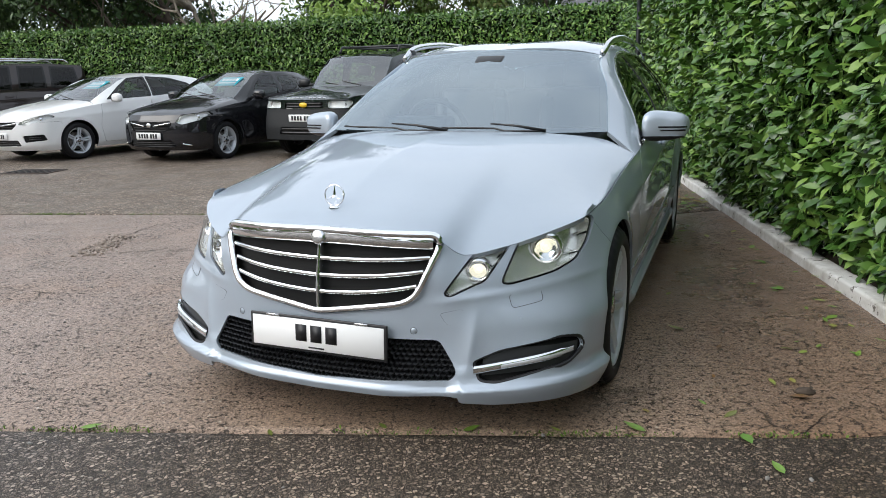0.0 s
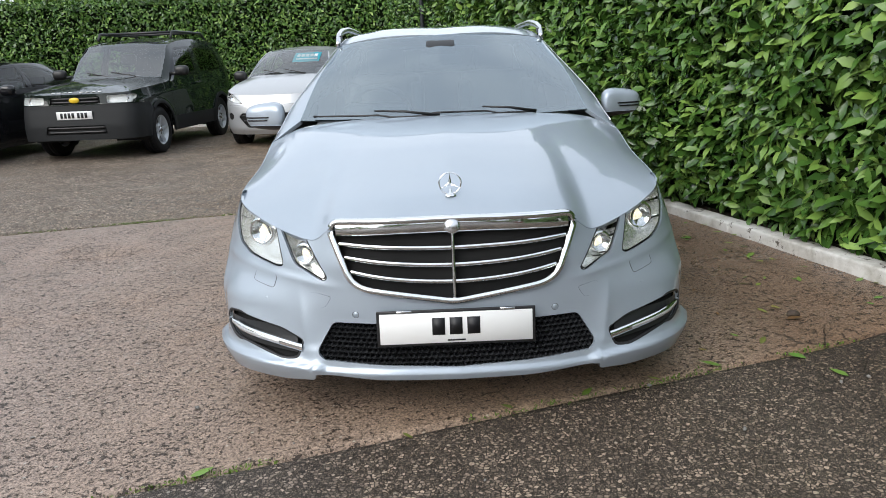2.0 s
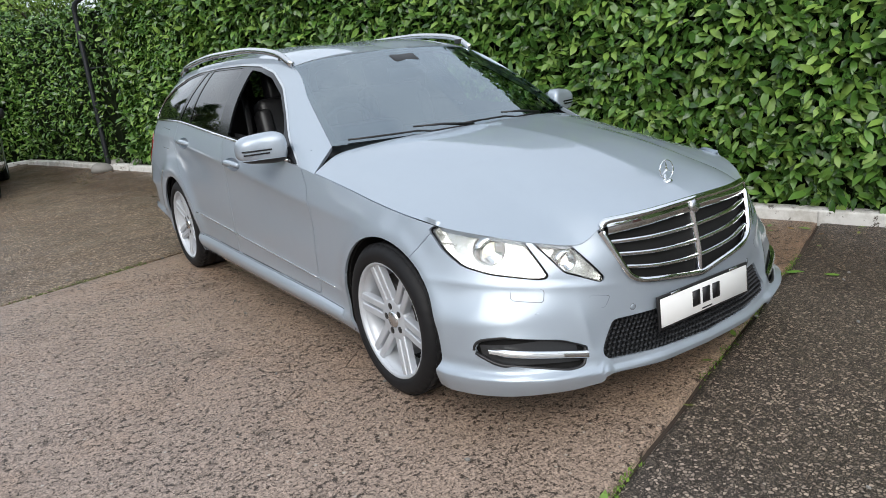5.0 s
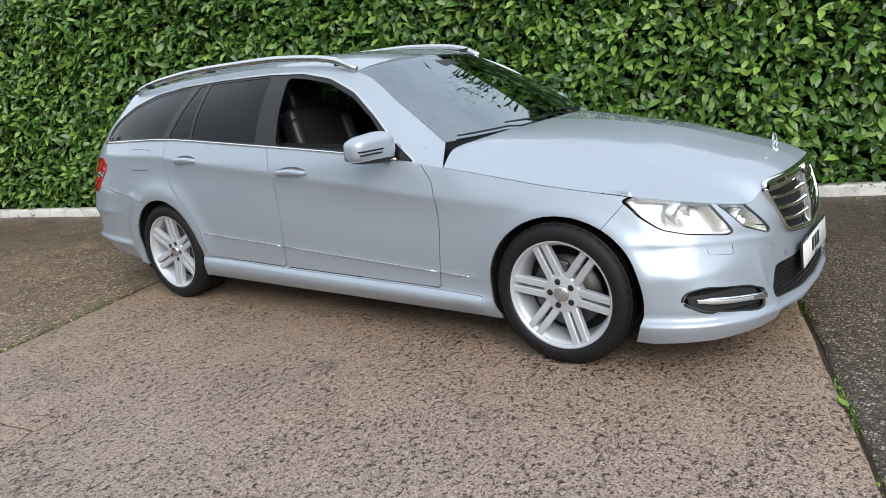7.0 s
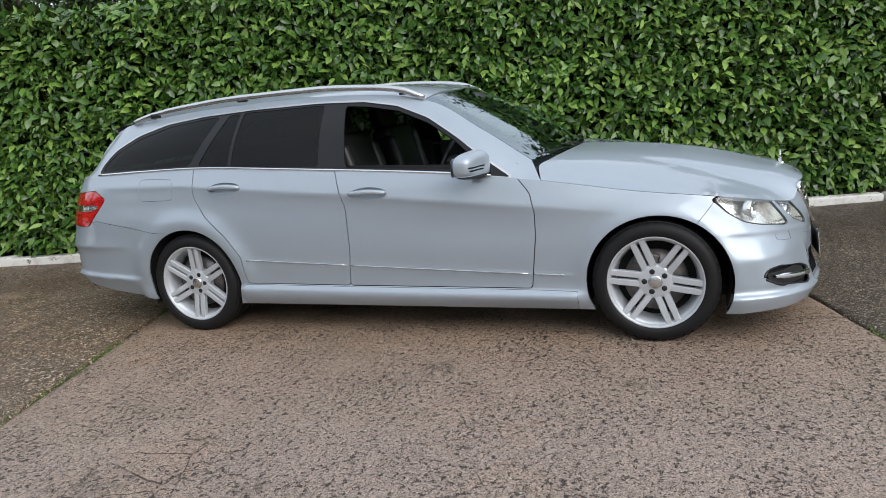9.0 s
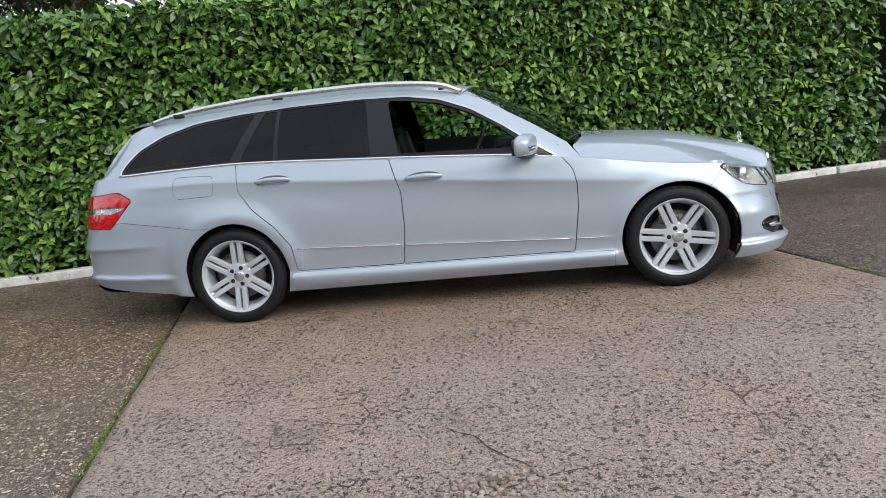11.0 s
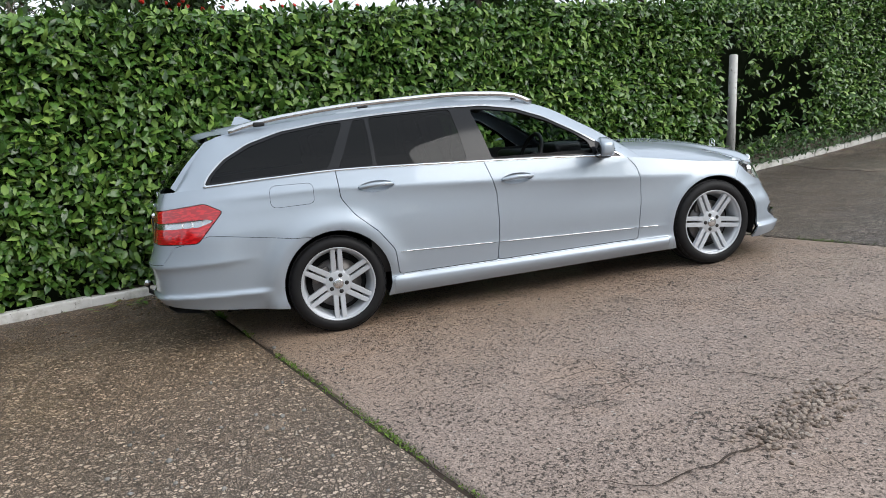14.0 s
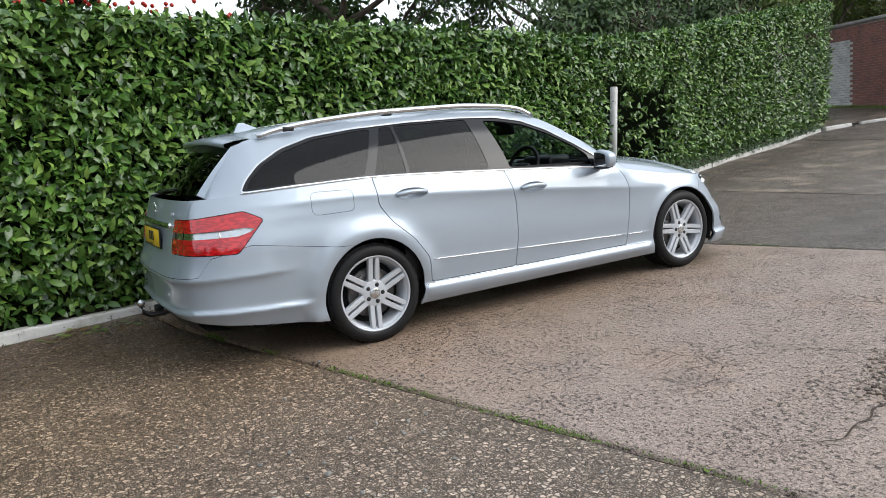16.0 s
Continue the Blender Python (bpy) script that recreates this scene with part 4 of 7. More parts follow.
# bonnet
k_lamp, k_cowl = int(np.argmin(np.hypot(brim[:, 1] + 0.27, brim[:, 0] - 0.815))), int(np.argmin(np.abs(brim[:, 1] - 0.56) + (brim[:, 0] < 0.5) * 9))
h_front = path3(brim[:k_lamp + 1:3] if k_lamp % 3 == 0 else np.vstack([brim[:k_lamp:3], brim[k_lamp]]), 60) + np.array((0, 0, 0.002))
h_side = path3(np.vstack([brim[k_lamp:k_cowl:4], brim[k_cowl]]), 70) - np.array((0.005, 0, -0.002))
h_front[-1] = h_side[0]
COWL = tuple(h_side[-1])
h_mid = path3([tuple(h_front[0]), (0, -.66, .793), (0, -.5, .838), (0, -.15, .925), (0, .25, .975), (0, .47, .99)], 70)
h_rear = path3([(0, .47, .99), (.35, .50, .985), (.62, .56, .965), (.735, .60, .945), COWL], 60)
hood = coons(h_front, h_rear, h_mid, h_side)
hv, hu = np.linspace(0, 1, 70)[:, None], np.linspace(0, 1, 60)[None, :]
dip = (h_front[:, 2] - np.linspace(h_front[0, 2], h_front[-1, 2], 60))[None, :]
hood[:, :, 2] += dip * ((1 - hv) ** 2.6 - (1 - hv))      # the hollow over the lamps dies out towards the screen
ridge = 0.56 + 0.14 * hv                    # the long crease from the grille's corner to the screen
swell = np.where(hu < ridge, 0.006 + 0 * hu, 0.006 * np.clip((1 - hu) / (1 - ridge), 0, 1) ** 1.1) * np.sin(np.pi * np.clip(hv, 0, 1)) ** 0.6
hood[:, :, 2] += swell
hood_sheet = (hood.reshape(-1, 3), grid_faces(70, 60))
bonnet = panel("bonnet", both(hood_sheet), M_silver, estate, 0.018)

# windscreen, roof, sides of the cabin, rear screen
ws_low = path3([(0, .50, .978), (.35, .525, .975), (.61, .59, .976), (.745, .64, .978)], 40)
ws_top = path3([(0, 1.205, 1.395), (.30, 1.225, 1.385), (.50, 1.255, 1.368), (.598, 1.282, 1.350)], 40)
ws_mid = path3([(0, .50, .978), (0, .85, 1.205), (0, 1.205, 1.395)], 40)
ws_side = path3([(.745, .64, .978), (.688, .93, 1.165), (.598, 1.282, 1.350)], 40)
screen = coons(ws_low, ws_top, ws_mid, ws_side)
screen_sheet = (screen.reshape(-1, 3), grid_faces(40, 40))
gutter = path3([(.745, .64, .978), (.688, .93, 1.165), (.598, 1.282, 1.350), (.588, 1.6, 1.407), (.585, 2.1, 1.428), (.58, 2.7, 1.418), (.57, 3.2, 1.388), (.565, 3.52, 1.352)], 150)
n_w = int(np.argmin(np.linalg.norm(gutter - ws_side[-1], axis=1)))
roof_side = path3(gutter[n_w:][::4], 110)
roof_mid = path3([(0, 1.205, 1.395), (0, 1.6, 1.447), (0, 2.1, 1.468), (0, 2.7, 1.462), (0, 3.2, 1.436), (0, 3.55, 1.398)], 110)
roof_end = path3([(0, 3.55, 1.398), (.30, 3.545, 1.388), (.565, 3.52, 1.352)], 40)
roof = coons(ws_top, roof_end, roof_mid, roof_side)
roof[:, :, 2] += 0.012 * np.sin(np.pi * np.linspace(0, 1, 40))[None, :]
roof_sheet = (roof.reshape(-1, 3), grid_faces(110, 40))

cab_top = path3([(.745, .64, .978), (.688, .93, 1.165), (.598, 1.282, 1.350), (.588, 1.6, 1.407), (.585, 2.1, 1.428), (.58, 2.7, 1.418), (.57, 3.2, 1.388), (.565, 3.50, 1.352), (.575, 3.60, 1.29), (.62, 3.75, 1.11), (.645, 3.80, 1.04)],
                190, by=(0, .12, .30, .40, .52, .68, .82, .90, .93, .985, 1.0))
k_end = int(np.argmin(np.abs(brim[:, 1] - 3.80) + (brim[:, 0] < 0.4) * 9))
side_brim = brim[k_cowl:k_end + 1]
belt_by = np.column_stack([np.interp(np.linspace(0, 1, 190), flow((.56, .80, 1.06, 1.5, 2.0, 2.5, 2.9, 3.2, 3.5, 3.70, 3.81), (0, .10, .22, .36, .50, .64, .75, .83, .91, .965, 1.0), side_brim[:, 1]), side_brim[:, k]) for k in range(3)])
rows = []
for v in np.linspace(0, 1, 40):
    q = belt_by * (1 - v) + cab_top * v
    q[:, 0] += 0.034 * math.sin(math.pi * v) * np.clip(np.linspace(0, 8, 190), 0, 1) * np.clip(np.linspace(16, 0, 190), 0, 1)
    rows.append(q)
cab_sheet = (np.array(rows).reshape(-1, 3), grid_faces(40, 190))

dlo = [(.715, .902), (1.06, .946), (1.5, .980), (2.0, 1.012), (2.5, 1.043), (2.9, 1.062), (3.3, 1.061), (3.62, 1.053), (3.575, 1.12), (3.48, 1.205), (3.32, 1.285), (3.1, 1.343), (2.8, 1.372), (2.4, 1.386), (1.97, 1.387), (1.66, 1.372), (1.44, 1.332), (1.24, 1.252), (1.04, 1.128), (.86, .998)]
f_dlo = side_field(dlo, .03)
f_w1 = side_field([(.95, .958), (1.5, .994), (1.715, 1.008), (1.775, 1.358), (1.62, 1.342), (1.43, 1.305), (1.23, 1.222), (1.06, 1.118), (.97, 1.045)], .02)
f_w2 = side_field([(1.895, 1.022), (2.515, 1.058), (2.50, 1.372), (1.92, 1.374)], .015)
f_w3 = side_field([(2.54, 1.060), (2.765, 1.070), (2.61, 1.365), (2.525, 1.369)], .012)
f_w4 = side_field([(2.835, 1.076), (3.3, 1.075), (3.585, 1.068), (3.545, 1.125), (3.46, 1.195), (3.30, 1.270), (3.08, 1.328), (2.80, 1.357), (2.675, 1.363)], .02)
cab_paint = cut(cab_sheet, minus(f_dlo, 0.001))
chrome_line = cut(cut(cab_sheet, lambda p: f_dlo(p) - 0.007), lambda p: -0.003 - f_dlo(p))
dark = cut(cab_sheet, inner(f_dlo, 0.003))
panes = []
for f in (f_w1, f_w2, f_w3, f_w4):
    panes.append(cut(dark, f))
    dark = cut(dark, minus(f, 0.0))
for sign, flip in ((1, lambda s: s), (-1, mirrored)):
    panel("cabin_side", flip(cab_paint), M_silver, estate, 0.02)
    panel("window_frame", flip(dark), M_gloss_black, estate, 0.012, -0.002)
    panel("window_trim", flip(chrome_line), M_satin, estate, 0.006, 0.003, "satin chrome window line")
    if sign > 0:
        panel("window_pane", flip(panes[0]), M_glass, estate, 0, -0.006)
    for sheet in panes[1:]:
        panel("window_pane", flip(sheet), M_privacy, estate, 0, -0.005, "dark privacy glass")
    # a brighter, wider chrome lip along the window base
    base = path3([side_brim[k] for k in range(0, len(side_brim), 6) if 0.80 < side_brim[k][1] < 3.66], 60) * np.array((sign, 1, 1)) + np.array((-0.002 * sign, 0, 0.008))
    tube("belt_moulding", base, 0.0075, M_chrome, estate, 6)

panel("windscreen", both(screen_sheet), M_screen_coated, estate, 0, 0.002)
frit = [f for k, f in enumerate(screen_sheet[1]) if (k % 39) >= 37 or k // 39 <= 1 or k // 39 >= 38]
panel("screen_border", both((offset(screen_sheet, -0.003)[0], frit)), M_gloss_black, estate, 0)
panel("roof", both(roof_sheet), M_silver, estate, 0.02)
panel("headliner", both(offset(roof_sheet, -0.035)), M_trim_grey, estate, 0)

# tailgate screen and roof spoiler
rg_top = path3([(0, 3.60, 1.372), (.30, 3.595, 1.362), (.555, 3.58, 1.325)], 30)
rg_low = path3([(0, 3.925, 1.06), (.35, 3.905, 1.06), (.60, 3.83, 1.06)], 30)
rg_mid = path3([(0, 3.60, 1.372), (0, 3.78, 1.235), (0, 3.925, 1.06)], 30)
rg_side = path3([(.555, 3.58, 1.325), (.59, 3.71, 1.20), (.60, 3.83, 1.06)], 30)
rear_glass = coons(rg_top, rg_low, rg_mid, rg_side)
rear_sheet = (rear_glass.reshape(-1, 3), grid_faces(30, 30))
panel("rear_window", both(rear_sheet), M_privacy, tailgate, 0.004)
edge_l = path3([(.555, 3.58, 1.325), (.59, 3.71, 1.20), (.60, 3.83, 1.06)], 30)
edge_r = path3([(.567, 3.515, 1.345), (.60, 3.66, 1.22), (.645, 3.80, 1.04)], 30)
strip_sheet = (np.concatenate([edge_l, edge_r]), [(k, k + 1, 31 + k, 30 + k) for k in range(29)])
sheet = (strip_sheet[0], [f[::-1] for f in strip_sheet[1]])
for flip in (lambda s: s, mirrored):
    panel("tailgate_frame", flip(sheet), M_silver, estate, 0.01)
sp_a = path3([(0, 3.50, 1.403), (.30, 3.49, 1.395), (.56, 3.46, 1.362)], 30)
sp_b = path3([(0, 3.685, 1.384), (.30, 3.675, 1.376), (.555, 3.62, 1.345)], 30)
sp_c = path3([(0, 3.615, 1.350), (.30, 3.605, 1.342), (.56, 3.565, 1.312)], 30)
spoiler = (np.concatenate([sp_a + (0, 0, .004), (sp_a + sp_b) / 2 + (0, 0, .008), sp_b, sp_b + (0, -.004, -.026), sp_c]), grid_faces(5, 30))
panel("roof_spoiler", both((spoiler[0], [f[::-1] for f in spoiler[1]])), M_silver, tailgate, 0.0)

# ---- fittings of the estate car ----
FINE = np.linspace(0, 15, 600)
SHELL_Z = np.array([l[0] for l in LEVELS])
SHELL_X = np.array([flow(np.arange(16.0), l[1], FINE) for l in LEVELS])
SHELL_Y = np.array([flow(np.arange(16.0), l[2], FINE) for l in LEVELS])


def outline_at(z):
    i = min(max(int(np.searchsorted(SHELL_Z, z)) - 1, 0), len(SHELL_Z) - 2)
    t = min(max((z - SHELL_Z[i]) / (SHELL_Z[i + 1] - SHELL_Z[i]), 0.0), 1.0)
    return SHELL_X[i] * (1 - t) + SHELL_X[i + 1] * t, SHELL_Y[i] * (1 - t) + SHELL_Y[i + 1] * t


def front_y(x, z):
    """Where the nose's skin lies at (x, z)."""
    X, Y = outline_at(z)
    return float(np.interp(abs(x), X[:250], Y[:250]))


def rear_y(x, z):
    X, Y = outline_at(z)
    return float(np.interp(abs(x), X[480:][::-1], Y[480:][::-1]))


def side_x(y, z):
    X, Y = outline_at(z)
    x = float(np.interp(y, Y[230:490], X[230:490]))
    return float(shape_side(np.array([(x, y, z)]))[0, 0])


def on_nose(x, z, d=0.0):
    return (x, front_y(x, z) - d, z)


# wheels
def road_wheel(radius, rim_r, width, pairs, mat, spoke, twin, name="wheel"):
    """A wheel round the origin, its outer face to -x: the rim is the part, with tyre, spokes, cap, bolts and brake under it."""
    w = width / 2
    prof = [(rim_r - .004, -w + .030), (rim_r + .001, -w + .012), (rim_r + .010, -w + .004), (rim_r + .016, -w + .008), (rim_r + .014, -w + .02), (rim_r - .004, -w + .024), (rim_r - .016, -w + .05), (rim_r - .03, -w + .11), (rim_r - .03, w - .02), (rim_r, w - .01)]
    vs, fs = lathe(prof, 64)
    rim_ob = mesh_object(name, vs, fs, mat, None, True)
    tp = [(rim_r + .008, -w + .016), (rim_r + .015, -w + .003), (rim_r + .030, -w - .004), (radius - .035, -w - .003), (radius - .018, -w + .006), (radius - .006, -w + .018), (radius - .001, -w + .032), (radius, -w + .06)]
    for g in (-.35, 0.0, .35):
        c = g * width
        tp += [(radius, c - .012), (radius - .008, c - .009), (radius - .008, c + .009), (radius, c + .012)]
    tp += [(radius, w - .05), (radius - .006, w - .018), (radius - .03, w), (rim_r, w - .01)]
    vs, fs = lathe(tp, 120)
    vs = np.array(vs)
    n = len(tp)
    for k in range(120):            # lugs along the tread's shoulder
        if k % 3 == 0:
            for i in (5, 6):
                vs[k * n + i, 1:] *= 1 - 0.006 / radius
    mesh_object("tyre", vs, fs, M_tyre, rim_ob, True, "black rubber tyre")
    sp = bmesh.new()
    for k in range(pairs):
        for s in ((-1, 1) if twin else (0,)):
            a = 2 * math.pi * k / pairs
            r0, r1 = 0.045, rim_r + 0.001
            o0, o1 = s * spoke * 0.90, s * spoke * 0.92
            h0, h1 = (spoke * 0.66, spoke * 0.60) if twin else (spoke * 0.8, spoke * 0.6)
            x0, x1 = -w + 0.036, -w + 0.016
            ring = []
            for r, o, h, x in ((r0, o0, h0, x0), (0.55 * (r0 + r1), (o0 + o1) / 2, h0, (x0 + x1) / 2 - .002), (r1, o1, h1, x1)):
                pts = [(x + .030, o - h, r), (x + .004, o - h, r), (x, o - h * .80, r), (x, o + h * .80, r), (x + .004, o + h, r), (x + .030, o + h, r)]
                ring.append([sp.verts.new((p[0], p[1] * math.cos(a) - p[2] * math.sin(a), p[1] * math.sin(a) + p[2] * math.cos(a))) for p in pts])
            for q0, q1 in zip(ring, ring[1:]):
                for i in range(5):
                    sp.faces.new((q0[i], q0[i + 1], q1[i + 1], q1[i]))
                sp.faces.new((q0[5], q0[0], q1[0], q1[5]))
    bmesh.ops.recalc_face_normals(sp, faces=sp.faces)
    part("spokes", sp, mat, rim_ob, smooth=False)
    vs, fs = lathe([(.0, -w + .031), (.078, -w + .031), (.088, -w + .034), (.092, -w + .042), (.093, -w + .08)], 40)
    mesh_object("hub", vs, fs, mat, rim_ob, True)
    vs, fs = lathe([(.0, -w + .022), (.028, -w + .022), (.035, -w + .026), (.037, -w + .032)], 32)
    mesh_object("hub_cap", vs, fs, M_satin, rim_ob, True)
    # raised black discs: bolts, with the shade of their holes put into the colour
    for k in range(5):
        a = 2 * math.pi * (k + 0.5) / 5
        vs, fs = lathe([(.0, -w + .0295), (.007, -w + .0290), (.009, -w + .0300), (.0145, -w + .0300), (.0150, -w + .037)], 14)
        vs = [(v[0], v[1] + .056 * math.cos(a), v[2] + .056 * math.sin(a)) for v in vs]
        mesh_object("wheel_bolt", vs, fs, M_black, rim_ob, True)
    vs, fs = lathe([(.06, -w + .085), (rim_r * .70, -w + .085), (rim_r * .70, -w + .11), (.06, -w + .11)], 48)
    mesh_object("brake_disc", vs, fs, M_disc, rim_ob, True)
    # disc added behind the brake, near black for the shade between the spokes
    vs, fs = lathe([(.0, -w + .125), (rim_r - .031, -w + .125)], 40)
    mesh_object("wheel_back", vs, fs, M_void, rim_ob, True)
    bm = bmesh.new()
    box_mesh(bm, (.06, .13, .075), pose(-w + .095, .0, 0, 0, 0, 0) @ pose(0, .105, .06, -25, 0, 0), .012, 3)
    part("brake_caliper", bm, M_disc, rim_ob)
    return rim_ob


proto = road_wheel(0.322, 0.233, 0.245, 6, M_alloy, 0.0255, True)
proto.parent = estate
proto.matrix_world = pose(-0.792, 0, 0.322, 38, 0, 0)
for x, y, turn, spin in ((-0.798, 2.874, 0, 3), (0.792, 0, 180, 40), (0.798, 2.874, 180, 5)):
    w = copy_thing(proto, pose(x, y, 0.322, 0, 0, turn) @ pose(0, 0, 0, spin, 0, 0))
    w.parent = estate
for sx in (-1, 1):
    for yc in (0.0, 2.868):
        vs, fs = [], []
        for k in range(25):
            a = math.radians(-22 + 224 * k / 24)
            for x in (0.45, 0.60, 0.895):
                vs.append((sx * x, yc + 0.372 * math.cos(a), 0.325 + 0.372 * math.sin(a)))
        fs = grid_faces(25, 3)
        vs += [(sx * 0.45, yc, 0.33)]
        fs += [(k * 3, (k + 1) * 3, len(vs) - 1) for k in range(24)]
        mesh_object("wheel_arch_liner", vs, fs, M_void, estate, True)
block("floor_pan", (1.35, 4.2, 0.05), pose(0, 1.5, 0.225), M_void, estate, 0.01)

# grille
g_mid = lambda t: 0.725 - 0.255 * t
frame_pts = []
for x, z in soft_polygon([(-.41, .70), (-.395, .733), (0, .742), (.395, .733), (.41, .70), (.345, .535), (.30, .508), (0, .462), (-.30, .508), (-.345, .535)], .03, 5):
    frame_pts.append(on_nose(x, z, .006))
dense = []
for a, b in zip(frame_pts, frame_pts[1:] + frame_pts[:1]):
    m = max(1, int(np.hypot(a[0] - b[0], a[2] - b[2]) / .03))
    for k in range(m):
        x, z = a[0] + (b[0] - a[0]) * k / m, a[2] + (b[2] - a[2]) * k / m
        dense.append(on_nose(x, z, .005))
grille = tube("grille", dense, .0125, M_chrome, estate, 8, True, "chrome radiator grille frame")
top_band = []
for x in np.linspace(-.388, .388, 33):
    zc = .742 - .012 * (abs(x) / .4) ** 2
    top_band += [on_nose(x, zc, .010), on_nose(x, zc - .022, .013), on_nose(x, zc - .044, .006), on_nose(x, zc - .050, -.012)]
mesh_object("grille_brow", top_band, grid_faces(33, 4), M_chrome, grille, True)
# near-black sheet in place of the shade behind the slats
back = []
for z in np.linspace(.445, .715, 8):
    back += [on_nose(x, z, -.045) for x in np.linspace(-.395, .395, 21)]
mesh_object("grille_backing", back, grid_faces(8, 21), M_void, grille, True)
for k in range(3):
    t = (k + 1) / 4.0
    for sgn in (-1, 1):
        half = .398 - .075 * t
        vs = []
        for x in np.linspace(.006, half, 14):
            z = .700 - t * (.228 - .05 * (x / .35) ** 2)
            for dz, d in ((.008, -.014), (.008, -.004), (.005, .001), (-.004, .001), (-.009, -.005), (-.009, -.014)):
                p = on_nose(sgn * x, z, d)
                vs.append((p[0], p[1], z + dz))
        fs = grid_faces(14, 6)
        ob = mesh_object("grille_slat", vs, fs if sgn > 0 else [f[::-1] for f in fs], M_chrome, grille, True)
bar = []
for z in np.linspace(.462, .712, 12):
    y = front_y(0, z)
    for x, d in ((-.006, -.03), (-.005, .006), (0, .010), (.005, .006), (.006, -.03)):
        bar.append((x, y - d, z))
mesh_object("grille_centre_bar", bar, grid_faces(12, 5), M_chrome, grille, True)
vs, fs = lathe([(0, -.006), (.018, -.005), (.024, -.002), (.026, .004)], 28)
em = mesh_object("grille_badge", vs, fs, M_satin, grille, True)
em.matrix_world = pose(0, front_y(0, .718) - .016, .718, -14, 0, 0) @ pose(0, 0, 0, 0, 0, 90)


def three_star(name, r, thick, m, parent, mat=M_chrome, ring=True):
    """A ring with a three-armed spider, standing in the xz plane."""
    bm = bmesh.new()
    c0, c1 = bm.verts.new((0, -thick, 0)), bm.verts.new((0, thick, 0))
    tips, dips = [], []
    for k in range(3):
        a = math.pi / 2 + 2 * math.pi * k / 3
        tips.append(bm.verts.new((r * math.cos(a), 0, r * math.sin(a))))
        a += math.pi / 3
        dips.append(bm.verts.new((.17 * r * math.cos(a), 0, .17 * r * math.sin(a))))
    for k in range(3):
        for c, flip in ((c0, 1), (c1, -1)):
            for tri in ((c, tips[k], dips[k]), (c, dips[k], tips[(k + 1) % 3])):
                bm.faces.new(tri if flip < 0 else tri[::-1])
    star_ob = part(name, bm, mat, parent, smooth=False)
    star_ob.matrix_world = m
    if ring:
        t = tube("ring", [(r * math.cos(a), 0, r * math.sin(a)) for a in np.linspace(0, 2 * math.pi, 28, endpoint=False)], r * .075, mat, star_ob, 6, True)
        t.matrix_world = m
    return star_ob


star = three_star("bonnet_star", .037, .006, pose(0, -.64, .842, -6, 0, 0), estate)
vs, fs = lathe([(0, -.028), (.004, -.028), (.006, -.010), (.017, -.006), (.022, .0), (.022, .004)], 20)
m = mesh_object("star_base", vs, fs, M_chrome, estate, True)
m.matrix_world = pose(0, -.64, .797, -18, 0, 0) @ pose(0, 0, 0, 0, 90, 0)

# lower intake mesh, fog intakes and running lights
mesh_vs, mesh_fs = [], []
for j in range(10):
    for i in range(-27, 28):
        x0, z0 = (i + (j % 2) * .5) * .0188, .236 + j * .0168
        if abs(x0) > .47 or (abs(x0) > .50 - (z0 - .25) * .4):
            continue
        y0 = front_y(x0, z0) + .010
        b = len(mesh_vs)
        for rr, dy in ((.0098, .0), (.0070, .004), (.0064, .020)):
            for k in range(6):
                a = math.pi / 6 + math.pi * k / 3
                mesh_vs.append((x0 + 1.02 * rr * math.cos(a) * 1.08, y0 + dy, z0 + rr * math.sin(a)))
        for s in range(2):
            for k in range(6):
                l = (k + 1) % 6
                mesh_fs.append((b + s * 6 + k, b + s * 6 + l, b + s * 6 + 6 + l, b + s * 6 + 6 + k))
M_honey = material("honeycomb_plastic", (0.02, 0.021, 0.023), 0.28)
lower_grille = mesh_object("lower_grille", mesh_vs, mesh_fs, M_honey, estate, False, "black honeycomb lower grille")
lower_grille["kind"] = "stuff"
for sgn in (-1, 1):
    ring = []
    for x, z in soft_polygon([(.52, .315), (.60, .352), (.77, .385), (.825, .375), (.84, .33), (.80, .29), (.60, .245), (.545, .25)], .02, 4):
        ring.append((sgn * x, front_y(x, z) + .008, z))
    tube("fog_surround", ring, .007, M_black, estate, 6, True)
    blade, glow = [], []
    for k, x in enumerate(np.linspace(.53, .815, 18)):
        z = .287 + .05 * (x - .53) / .285
        for dz, d in ((.013, -.012), (.015, .004), (.008, .010), (-.009, .010), (-.015, .003), (-.015, -.012)):
            p = on_nose(x, z, d)
            blade.append((sgn * p[0], p[1], z + dz * (1.0 if k < 16 else .6)))
        if x > .60:
            for dz, d in ((.008, .010), (.004, .0125), (-.006, .0120), (-.009, .010)):
                p = on_nose(x, z, d + .001)
                glow.append((sgn * p[0], p[1], z + dz * .75))
    mesh_object("running_light_housing", blade, [f[::sgn] for f in grid_faces(18, 6)], M_chrome, estate, True, "chrome blade round the running light")
    n = len(glow) // 4
    mesh_object("running_light", glow, [f[::sgn] for f in grid_faces(n, 4)], M_drl, estate, True)
    net = []
    for x in np.linspace(.55, .82, 16):
        for z in (.265 + .3 * (x - .55) * .3, .355):
            net.append((sgn * x, front_y(x, z) + .018, z))
    mesh_object("fog_mesh", net, [f[::sgn] for f in grid_faces(16, 2)], M_honey, estate)

